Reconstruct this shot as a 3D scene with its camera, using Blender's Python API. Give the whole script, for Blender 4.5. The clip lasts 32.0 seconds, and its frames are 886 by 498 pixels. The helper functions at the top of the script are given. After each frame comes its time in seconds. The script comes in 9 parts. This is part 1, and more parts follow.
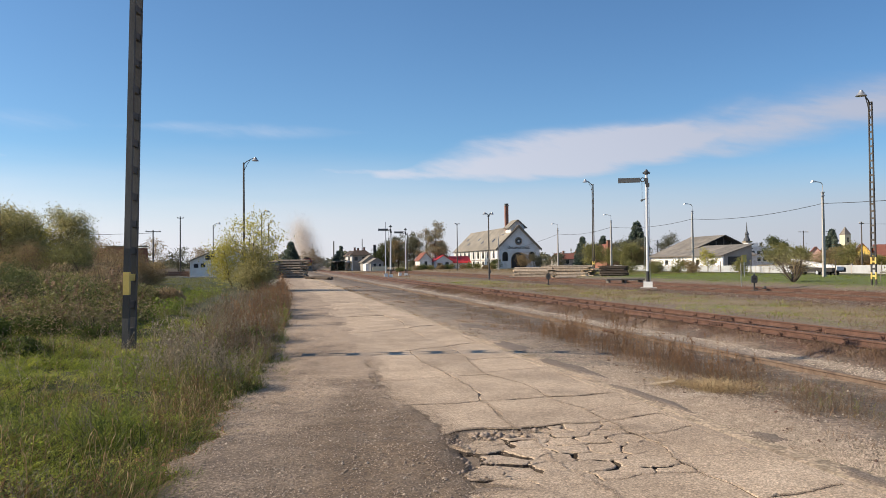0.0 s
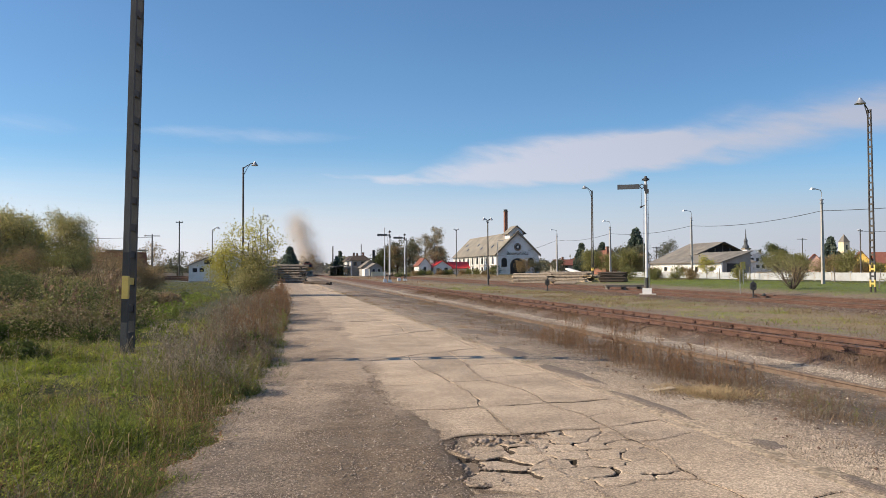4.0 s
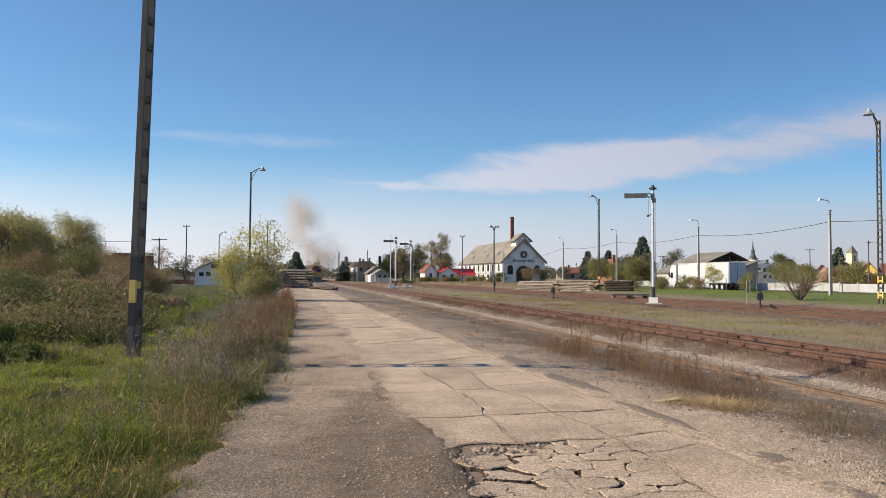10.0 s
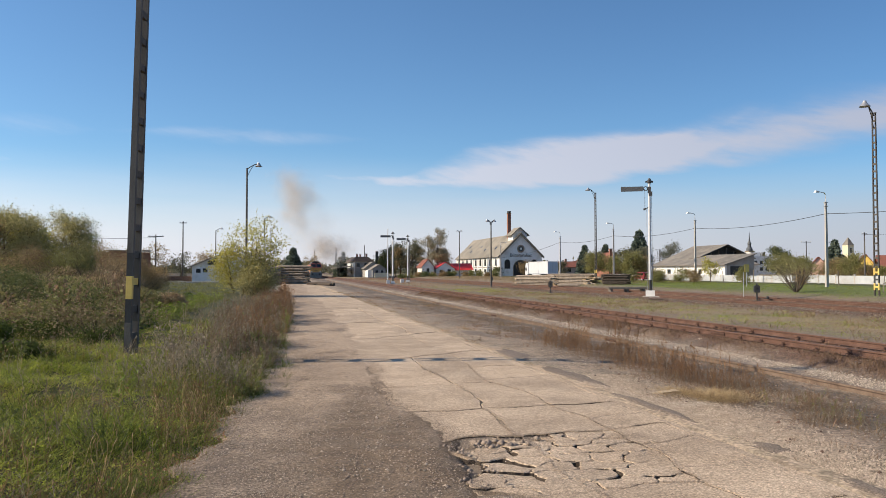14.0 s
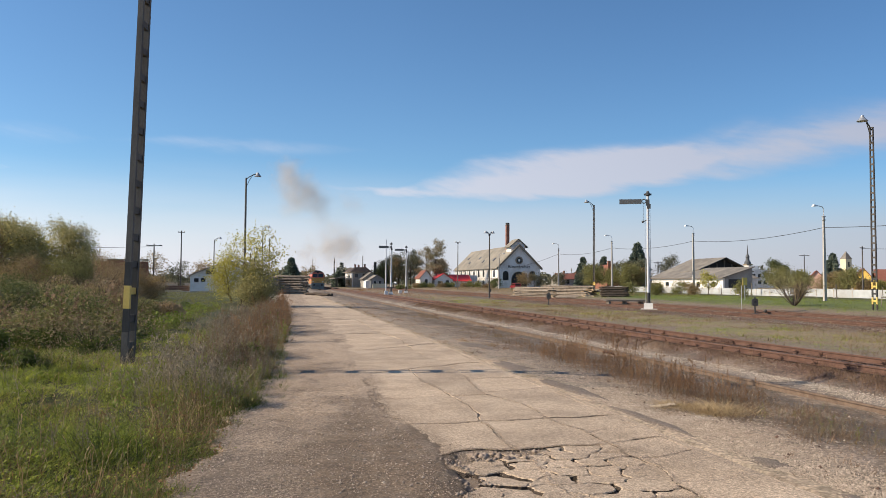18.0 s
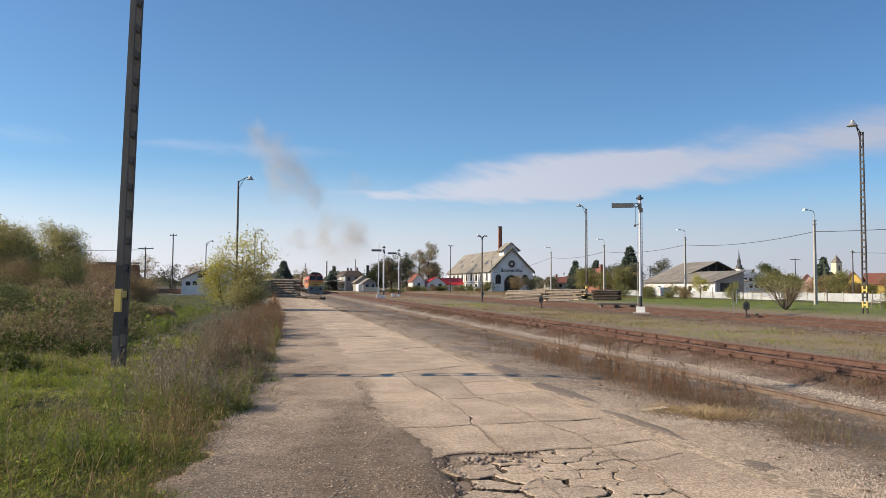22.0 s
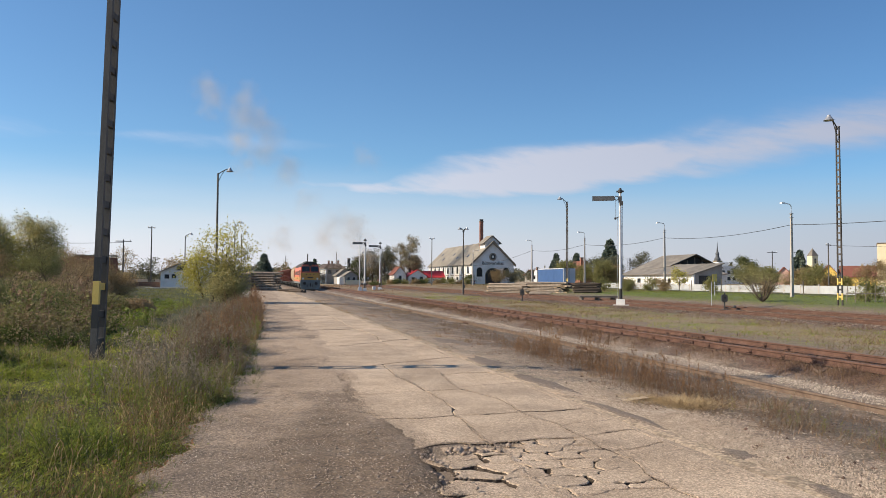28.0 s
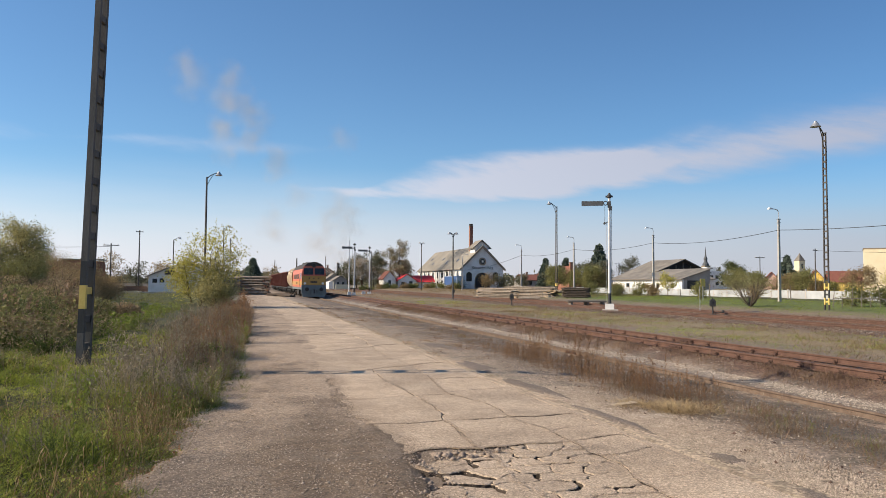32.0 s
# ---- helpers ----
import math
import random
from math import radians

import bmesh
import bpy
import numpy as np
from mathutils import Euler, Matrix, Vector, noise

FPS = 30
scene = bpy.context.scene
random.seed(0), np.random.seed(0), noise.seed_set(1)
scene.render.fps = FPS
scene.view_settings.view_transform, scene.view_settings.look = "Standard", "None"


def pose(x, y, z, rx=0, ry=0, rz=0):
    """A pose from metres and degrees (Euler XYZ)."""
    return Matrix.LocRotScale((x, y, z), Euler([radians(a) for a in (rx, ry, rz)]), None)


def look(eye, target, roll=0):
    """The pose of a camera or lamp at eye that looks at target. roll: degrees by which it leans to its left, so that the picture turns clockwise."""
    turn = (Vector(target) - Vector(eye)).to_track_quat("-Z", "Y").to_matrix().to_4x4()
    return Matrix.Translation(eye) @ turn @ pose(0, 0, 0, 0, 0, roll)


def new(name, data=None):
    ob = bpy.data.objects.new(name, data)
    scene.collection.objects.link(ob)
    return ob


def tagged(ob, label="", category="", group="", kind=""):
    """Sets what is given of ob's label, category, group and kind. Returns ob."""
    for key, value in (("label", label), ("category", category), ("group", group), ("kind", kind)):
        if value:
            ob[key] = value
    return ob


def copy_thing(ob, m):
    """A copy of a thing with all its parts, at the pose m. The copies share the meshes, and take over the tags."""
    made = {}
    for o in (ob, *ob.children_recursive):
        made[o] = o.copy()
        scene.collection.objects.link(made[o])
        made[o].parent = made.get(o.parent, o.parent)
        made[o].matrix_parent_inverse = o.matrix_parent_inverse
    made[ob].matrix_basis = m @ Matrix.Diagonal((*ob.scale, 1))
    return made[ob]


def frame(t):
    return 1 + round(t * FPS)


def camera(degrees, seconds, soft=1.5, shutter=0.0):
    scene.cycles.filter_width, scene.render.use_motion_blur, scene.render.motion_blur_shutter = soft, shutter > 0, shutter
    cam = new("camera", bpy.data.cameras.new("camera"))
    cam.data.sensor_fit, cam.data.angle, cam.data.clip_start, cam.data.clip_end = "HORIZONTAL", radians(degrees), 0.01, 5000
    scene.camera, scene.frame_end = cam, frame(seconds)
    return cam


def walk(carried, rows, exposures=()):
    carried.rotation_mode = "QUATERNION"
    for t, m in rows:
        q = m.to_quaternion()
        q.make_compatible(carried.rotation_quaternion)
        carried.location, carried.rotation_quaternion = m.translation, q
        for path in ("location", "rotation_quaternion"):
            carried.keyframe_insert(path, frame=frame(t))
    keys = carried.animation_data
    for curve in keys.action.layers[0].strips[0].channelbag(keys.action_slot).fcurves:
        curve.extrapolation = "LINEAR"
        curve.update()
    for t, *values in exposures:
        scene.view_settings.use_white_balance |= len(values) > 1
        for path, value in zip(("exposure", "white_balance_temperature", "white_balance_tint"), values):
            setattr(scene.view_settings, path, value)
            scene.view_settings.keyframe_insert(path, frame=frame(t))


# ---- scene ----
cam = camera(62.8, 32.0, soft=0.65)
PATH = [
    (0, 0.014, -0.003, 1.705, -12.68, 1.16, 0.530), (0.5, 0.011, -0.006, 1.707, -12.80, 1.29, 0.480),
    (1, 0.011, -0.015, 1.708, -13.15, 1.48, 0.333), (1.5, 0.010, -0.012, 1.708, -13.10, 1.57, 0.312),
    (2, 0.012, -0.007, 1.705, -13.04, 1.24, 0.605), (2.5, 0.013, 0.000, 1.701, -13.36, 1.09, 0.504),
    (3, 0.011, 0.004, 1.694, -13.24, 1.17, 0.439), (3.5, 0.012, 0.006, 1.698, -12.82, 1.39, 0.368),
    (4, 0.009, 0.007, 1.701, -12.76, 1.60, 0.263), (4.5, 0.003, -0.005, 1.710, -12.86, 2.10, -0.444),
    (6.5, 0.010, 0.002, 1.708, -12.53, 2.10, -0.446), (7, 0.009, -0.001, 1.701, -12.88, 1.50, -0.328),
    (7.5, 0.013, 0.000, 1.704, -12.99, 1.44, -0.327), (8, 0.005, 0.005, 1.707, -12.85, 1.36, -0.335),
    (8.5, 0.004, -0.006, 1.712, -12.57, 1.42, -0.199), (9, 0.003, 0.006, 1.712, -12.43, 1.84, -0.222),
    (9.5, 0.003, -0.001, 1.711, -12.28, 2.03, -0.201), (10, 0.002, -0.007, 1.717, -12.30, 2.12, -0.382),
    (10.5, -0.005, -0.003, 1.718, -12.37, 2.10, -0.352), (11, 0.002, -0.006, 1.714, -12.01, 1.99, 0.121),
    (11.5, 0.004, -0.003, 1.710, -11.94, 2.08, 0.047), (12, 0.003, -0.005, 1.706, -12.25, 1.63, 0.068),
    (12.5, 0.004, 0.006, 1.700, -12.39, 1.49, -0.026), (13, -0.000, -0.000, 1.700, -12.30, 1.56, -0.200),
    (13.5, 0.001, 0.007, 1.700, -12.50, 1.62, -0.226), (14, 0.003, -0.003, 1.702, -12.52, 1.72, 0.033),
    (14.5, -0.002, -0.003, 1.706, -12.49, 1.91, -0.140), (16.5, -0.002, -0.007, 1.713, -12.31, 2.33, -0.483),
    (17, -0.001, -0.008, 1.713, -12.42, 2.41, -0.267), (17.5, -0.002, -0.002, 1.716, -12.57, 2.39, -0.290),
    (18, 0.002, -0.004, 1.713, -12.66, 2.59, -0.360), (18.5, -0.001, -0.002, 1.713, -12.67, 2.53, -0.460),
    (19, -0.001, -0.004, 1.712, -12.81, 2.66, -0.501), (19.5, -0.000, 0.000, 1.713, -13.04, 2.85, -0.340),
    (20, -0.002, -0.005, 1.709, -12.92, 2.93, -0.031), (20.5, 0.001, -0.004, 1.712, -13.13, 2.87, -0.268),
    (21, -0.001, 0.000, 1.715, -13.14, 2.80, -0.257), (21.5, 0.003, -0.004, 1.713, -13.24, 2.79, -0.411),
    (22, 0.004, -0.005, 1.711, -13.24, 2.87, -0.406), (22.5, 0.001, 0.003, 1.710, -13.24, 2.81, -0.403),
    (23, 0.001, -0.002, 1.713, -13.19, 2.88, -0.288), (23.5, 0.003, -0.002, 1.713, -12.99, 2.85, -0.360),
    (24, 0.000, 0.006, 1.712, -13.00, 2.78, -0.355), (24.5, 0.001, 0.002, 1.702, -13.18, 2.39, -0.345),
    (25, 0.006, 0.009, 1.698, -13.27, 2.18, -0.036), (25.5, 0.008, 0.006, 1.691, -13.45, 2.08, 0.161),
    (26, 0.002, 0.007, 1.695, -13.60, 1.87, 0.371), (26.5, 0.006, 0.004, 1.688, -14.14, 1.91, 0.036),
    (28.5, -0.011, -0.004, 1.694, -14.78, 2.37, -0.305), (29, -0.009, -0.000, 1.694, -14.82, 2.33, -0.096),
    (29.5, -0.005, -0.004, 1.689, -14.97, 2.44, -0.170), (30, 0.000, -0.007, 1.694, -15.18, 2.47, -0.259),
    (30.5, -0.004, -0.003, 1.697, -15.35, 2.66, -0.255), (31, -0.008, 0.003, 1.690, -15.40, 2.48, -0.526),
    (31.5, -0.006, -0.001, 1.695, -15.45, 2.58, -0.532), (32, -0.004, 0.005, 1.693, -15.54, 2.69, -0.423),
]
walk(cam, [(t, pose(x, y, z, 90 + pitch, roll, yaw)) for t, x, y, z, yaw, pitch, roll in PATH])

# ---- sky, clouds and sun ----
SUN_AZ, SUN_EL = radians(274.0), radians(32.0)  # compass angle from +y towards +x
scene.view_settings.exposure = 0.35


def make_world():
    w = bpy.data.worlds.new("sky")
    w.use_nodes = True
    scene.world = w
    nt = w.node_tree
    N, L = nt.nodes, nt.links
    N.clear()
    out, bg = N.new("ShaderNodeOutputWorld"), N.new("ShaderNodeBackground")
    sky = N.new("ShaderNodeTexSky")
    sky.sky_type, sky.sun_disc = "NISHITA", False
    sky.sun_elevation, sky.sun_rotation = SUN_EL, SUN_AZ
    sky.air_density, sky.dust_density, sky.ozone_density = 1.0, 0.35, 2.6
    sky.altitude = 150
    tc = N.new("ShaderNodeTexCoord")
    sep = N.new("ShaderNodeSeparateXYZ")
    L.new(tc.outputs["Generated"], sep.inputs[0])

    def math_node(op, a, b=None, c=None, clamp=False):
        n = N.new("ShaderNodeMath")
        n.operation, n.use_clamp = op, clamp
        for i, v in enumerate((a, b, c)):
            if v is None:
                continue
            if isinstance(v, (int, float)):
                n.inputs[i].default_value = v
            else:
                L.new(v, n.inputs[i])
        return n.outputs[0]

    az = math_node("MULTIPLY", math_node("ARCTAN2", sep.outputs[0], sep.outputs[1]), 57.2958)
    el = math_node("MULTIPLY", math_node("ARCSINE", sep.outputs[2]), 57.2958)
    # cirrus streaks: noise stretched along the streak
    comb = N.new("ShaderNodeCombineXYZ")
    L.new(math_node("MULTIPLY", az, 0.045), comb.inputs[0])
    L.new(math_node("MULTIPLY", math_node("MULTIPLY_ADD", az, -0.10, el), 0.21), comb.inputs[1])
    nz = N.new("ShaderNodeTexNoise")
    nz.inputs["Scale"].default_value, nz.inputs["Detail"].default_value = 1.6, 6
    nz.inputs["Roughness"].default_value, nz.inputs["Distortion"].default_value = 0.55, 0.6
    L.new(comb.outputs[0], nz.inputs["Vector"])
    comb2 = N.new("ShaderNodeCombineXYZ")
    L.new(math_node("MULTIPLY", az, 0.02), comb2.inputs[0])
    L.new(math_node("MULTIPLY", el, 0.16), comb2.inputs[1])
    nz2 = N.new("ShaderNodeTexNoise")
    nz2.inputs["Scale"].default_value, nz2.inputs["Detail"].default_value = 1.3, 5
    L.new(comb2.outputs[0], nz2.inputs["Vector"])
    wob = math_node("MULTIPLY_ADD", nz.outputs[0], 1.8, -0.9)

    def streak(a0, a1, e0, slope, half, strength, bow=0.0):
        """A cloud streak between two azimuths, e0 degrees high at a0 and rising by slope, half degrees thick at its heart."""
        mid = (a0 + a1) / 2
        u = math_node("DIVIDE", math_node("SUBTRACT", az, mid), (a1 - a0) / 2)
        fall = math_node("SUBTRACT", 1.0, math_node("MULTIPLY", u, u), clamp=True)
        line = math_node("MULTIPLY_ADD", math_node("SUBTRACT", az, a0), slope, e0)
        line = math_node("ADD", line, math_node("MULTIPLY", fall, bow))
        d = math_node("DIVIDE", math_node("SUBTRACT", math_node("ADD", el, wob), line), math_node("MULTIPLY_ADD", fall, half, 0.12))
        g = math_node("POWER", 2.71828, math_node("MULTIPLY", math_node("MULTIPLY", d, d), -1.0))
        g = math_node("MULTIPLY", g, math_node("POWER", fall, 0.6))
        return math_node("MULTIPLY", g, strength)

    cl = streak(6.5, 34, 6.5, 0.10, 1.75, 1.45, 0.2)
    for s in ((13, 66, 6.9, 0.118, 1.8, 1.25), (14, 32, 9.3, 0.03, 0.8, 0.6), (-1, 13, 7.3, -0.03, 0.35, 0.7), (-14, 8, 10.2, 0.0, 0.6, 0.52), (-22, -13, 9.9, 0.02, 0.8, 0.42), (-25, -17, 7.5, 0.0, 0.45, 0.45), (22, 75, 5.9, 0.01, 0.7, 0.4), (-70, -2, 7.0, 0.02, 1.0, 0.2)):
        cl = math_node("ADD", cl, streak(*s))
    # wisps: the noise eats into the edges
    comb3 = N.new("ShaderNodeCombineXYZ")
    L.new(math_node("MULTIPLY", az, 0.10), comb3.inputs[0])
    L.new(math_node("MULTIPLY", math_node("MULTIPLY_ADD", az, 0.22, el), 0.42), comb3.inputs[1])
    nz3 = N.new("ShaderNodeTexNoise")
    nz3.inputs["Scale"].default_value, nz3.inputs["Detail"].default_value, nz3.inputs["Roughness"].default_value = 1.5, 8, 0.6
    L.new(comb3.outputs[0], nz3.inputs["Vector"])
    edge = N.new("ShaderNodeMapRange")
    edge.interpolation_type = "SMOOTHSTEP"
    edge.inputs["From Min"].default_value, edge.inputs["From Max"].default_value, edge.inputs["To Max"].default_value = 0.12, 1.5, 0.80
    L.new(math_node("MULTIPLY", cl, math_node("MULTIPLY_ADD", nz3.outputs[0], 2.0, -0.05)), edge.inputs["Value"])
    cl = edge.outputs[0]
    low = N.new("ShaderNodeMapRange")
    low.interpolation_type = "SMOOTHSTEP"
    low.inputs["From Min"].default_value, low.inputs["From Max"].default_value = 9.5, 1.0
    L.new(math_node("ADD", el, math_node("MULTIPLY_ADD", nz2.outputs[0], -4.0, 2.0)), low.inputs["Value"])
    veil = low.outputs[0]
    cl = math_node("MAXIMUM", cl, math_node("MULTIPLY", veil, 0.88))
    mix = N.new("ShaderNodeMix")
    mix.data_type = "RGBA"
    L.new(cl, mix.inputs["Factor"])
    tint = N.new("ShaderNodeMix")
    tint.data_type, tint.blend_type = "RGBA", "MULTIPLY"
    tint.inputs["Factor"].default_value = 1.0
    L.new(sky.outputs[0], tint.inputs["A"])
    # the sky deepens away from the sun
    deep = N.new("ShaderNodeMix")
    deep.data_type = "RGBA"
    L.new(math_node("DIVIDE", math_node("SUBTRACT", az, 8.0), 45.0, clamp=True), deep.inputs["Factor"])
    deep.inputs["A"].default_value, deep.inputs["B"].default_value = (0.745, 0.975, 1.13, 1), (0.53, 0.745, 0.92, 1)
    L.new(deep.outputs["Result"], tint.inputs["B"])
    L.new(tint.outputs["Result"], mix.inputs["A"])
    # haze and cloud are brighter on the sun's side
    tone = N.new("ShaderNodeMix")
    tone.data_type = "RGBA"
    L.new(math_node("DIVIDE", math_node("ADD", az, 25.0), 80.0, clamp=True), tone.inputs["Factor"])
    tone.inputs["A"].default_value, tone.inputs["B"].default_value = (7.5, 7.35, 7.9, 1), (3.6, 3.65, 4.35, 1)
    L.new(tone.outputs["Result"], mix.inputs["B"])
    L.new(mix.outputs["Result"], bg.inputs["Color"])
    bg.inputs["Strength"].default_value = 0.10
    L.new(bg.outputs[0], out.inputs[0])


make_world()
sun_data = bpy.data.lights.new("sun", "SUN")
sun_data.energy, sun_data.angle, sun_data.color = 5.0, radians(0.53), (1.0, 0.845, 0.65)
sun_ob = new("sun", sun_data)
sun_way = Vector((math.sin(SUN_AZ) * math.cos(SUN_EL), math.cos(SUN_AZ) * math.cos(SUN_EL), math.sin(SUN_EL)))
sun_ob.matrix_world = look(sun_way * 200, (0, 0, 0))

# ---- mesh tools ----


class Geo:
    """Points and faces of one mesh, put together from simple solids."""

    def __init__(self):
        self.v, self.f = [], []

    def add(self, verts, faces):
        n = len(self.v)
        self.v += [tuple(p) for p in verts]
        self.f += [tuple(i + n for i in q) for q in faces]
        return self

    def box(self, x0, x1, y0, y1, z0, z1, m=None):
        p = [(x, y, z) for z in (z0, z1) for x, y in ((x0, y0), (x1, y0), (x1, y1), (x0, y1))]
        if m is not None:
            p = [m @ Vector(q) for q in p]
        return self.add(p, [(3, 2, 1, 0), (4, 5, 6, 7), (0, 1, 5, 4), (1, 2, 6, 5), (2, 3, 7, 6), (3, 0, 4, 7)])

    def tube(self, a, b, r0, r1=None, n=8, caps=True):
        r1 = r0 if r1 is None else r1
        a, b = Vector(a), Vector(b)
        d = (b - a).normalized()
        s = d.orthogonal().normalized()
        t = d.cross(s)
        ring = [(math.cos(2 * math.pi * k / n), math.sin(2 * math.pi * k / n)) for k in range(n)]
        p = [a + (s * c + t * q) * r0 for c, q in ring] + [b + (s * c + t * q) * r1 for c, q in ring]
        f = [(k, (k + 1) % n, n + (k + 1) % n, n + k) for k in range(n)]
        if caps:
            f += [tuple(range(n - 1, -1, -1)), tuple(range(n, 2 * n))]
        return self.add(p, f)

    def path(self, pts, radii, n=6):
        """A bent tube through the points."""
        pts = [Vector(p) for p in pts]
        rings, s = [], None
        for i, p in enumerate(pts):
            d = (pts[min(i + 1, len(pts) - 1)] - pts[max(i - 1, 0)]).normalized()
            s = d.orthogonal().normalized() if s is None else (s - d * s.dot(d)).normalized()
            t = d.cross(s)
            r = radii[i] if isinstance(radii, (list, tuple)) else radii
            rings.append([p + (s * math.cos(2 * math.pi * k / n) + t * math.sin(2 * math.pi * k / n)) * r for k in range(n)])
        f = [(i * n + k, i * n + (k + 1) % n, (i + 1) * n + (k + 1) % n, (i + 1) * n + k) for i in range(len(pts) - 1) for k in range(n)]
        f += [tuple(range(n - 1, -1, -1)), tuple((len(pts) - 1) * n + k for k in range(n))]
        return self.add([q for r in rings for q in r], f)

    def prism(self, poly, axis, a, b, m=None):
        """A flat outline drawn out from a to b along an axis: x takes (y, z), y takes (x, z), z takes (x, y)."""
        put = {"x": lambda u, v, w: (w, u, v), "y": lambda u, v, w: (u, w, v), "z": lambda u, v, w: (u, v, w)}[axis]
        n = len(poly)
        p = [put(u, v, a) for u, v in poly] + [put(u, v, b) for u, v in poly]
        if m is not None:
            p = [m @ Vector(q) for q in p]
        f = [tuple(range(n - 1, -1, -1)), tuple(range(n, 2 * n))] + [(k, (k + 1) % n, n + (k + 1) % n, n + k) for k in range(n)]
        return self.add(p, f)

    def ball(self, c, r, n=8, rings=5, squash=1.0, zmin=-1.0):
        p, f = [], []
        for i in range(rings + 1):
            a = math.pi * (i / rings - 0.5)
            for k in range(n):
                b = 2 * math.pi * k / n
                p.append((c[0] + r * math.cos(a) * math.cos(b), c[1] + r * math.cos(a) * math.sin(b), c[2] + r * squash * max(zmin, math.sin(a))))
        for i in range(rings):
            for k in range(n):
                f.append((i * n + k, i * n + (k + 1) % n, (i + 1) * n + (k + 1) % n, (i + 1) * n + k))
        return self.add(p, f)

    def lathe(self, c, prof, n=12):
        """Turned about the upright through c; prof: (radius, height) pairs."""
        p = [(c[0] + r * math.cos(2 * math.pi * k / n), c[1] + r * math.sin(2 * math.pi * k / n), c[2] + h) for r, h in prof for k in range(n)]
        f = [(i * n + k, i * n + (k + 1) % n, (i + 1) * n + (k + 1) % n, (i + 1) * n + k) for i in range(len(prof) - 1) for k in range(n)]
        return self.add(p, f)


def mesh_of(name, g, material, smooth=False):
    me = bpy.data.meshes.new(name)
    me.from_pydata([tuple(p) for p in g.v], [], g.f)
    me.materials.append(material)
    bm = bmesh.new()
    bm.from_mesh(me)
    bmesh.ops.recalc_face_normals(bm, faces=bm.faces)
    bm.to_mesh(me)
    bm.free()
    if smooth:
        me.shade_smooth()
        me.set_sharp_from_angle(angle=radians(40))
    return me


def part(name, g, material, parent=None, label="", smooth=False):
    """One mesh object, under a thing or a part."""
    ob = new(name, mesh_of(name, g, material, smooth))
    ob.parent = parent
    if label:
        ob["label"] = label
    return ob


def thing(name, m, label, category, group="", kind=""):
    """An Empty at the thing's base that carries its parts."""
    ob = new(name)
    ob.empty_display_size = 0.3
    ob.matrix_world = m
    return tagged(ob, label, category, group, kind)


def mesh_np(name, verts, faces, material):
    """A large mesh from arrays; all faces have the same number of corners."""
    verts, faces = np.asarray(verts, np.float32), np.asarray(faces, np.int32)
    me = bpy.data.meshes.new(name)
    me.vertices.add(len(verts))
    me.vertices.foreach_set("co", verts.ravel())
    k = faces.shape[1]
    me.loops.add(faces.size)
    me.loops.foreach_set("vertex_index", faces.ravel())
    me.polygons.add(len(faces))
    me.polygons.foreach_set("loop_start", np.arange(len(faces), dtype=np.int32) * k)
    me.materials.append(material)
    me.update(calc_edges=True)
    return me


def scattered(base_v, base_f, place, yaw, size, tilt=None):
    """Joins copies of a small shape: arrays of places, turns and sizes."""
    base_v, base_f = np.asarray(base_v, float), np.asarray(base_f, int)
    c, s = np.cos(yaw)[:, None], np.sin(yaw)[:, None]
    size = np.asarray(size, float)
    if size.ndim == 1:
        size = np.repeat(size[:, None], 3, 1)
    p = base_v[None] * size[:, None, :]
    if tilt is not None:
        p[:, :, 0] += p[:, :, 2] * tilt[:, 0:1]
        p[:, :, 1] += p[:, :, 2] * tilt[:, 1:2]
    x = p[:, :, 0] * c - p[:, :, 1] * s
    y = p[:, :, 0] * s + p[:, :, 1] * c
    v = np.stack([x, y, p[:, :, 2]], -1) + np.asarray(place)[:, None, :]
    f = base_f[None] + (np.arange(len(place)) * len(base_v))[:, None, None]
    return v.reshape(-1, 3), f.reshape(-1, base_f.shape[1])


# ---- materials ----


def ramp(N, stops, fac, L):
    r = N.new("ShaderNodeValToRGB")
    el = r.color_ramp.elements
    while len(el) < len(stops):
        el.new(0.5)
    for e, (p, c) in zip(el, stops):
        e.position, e.color = p, (*c, 1)
    L.new(fac, r.inputs[0])
    return r.outputs[0]


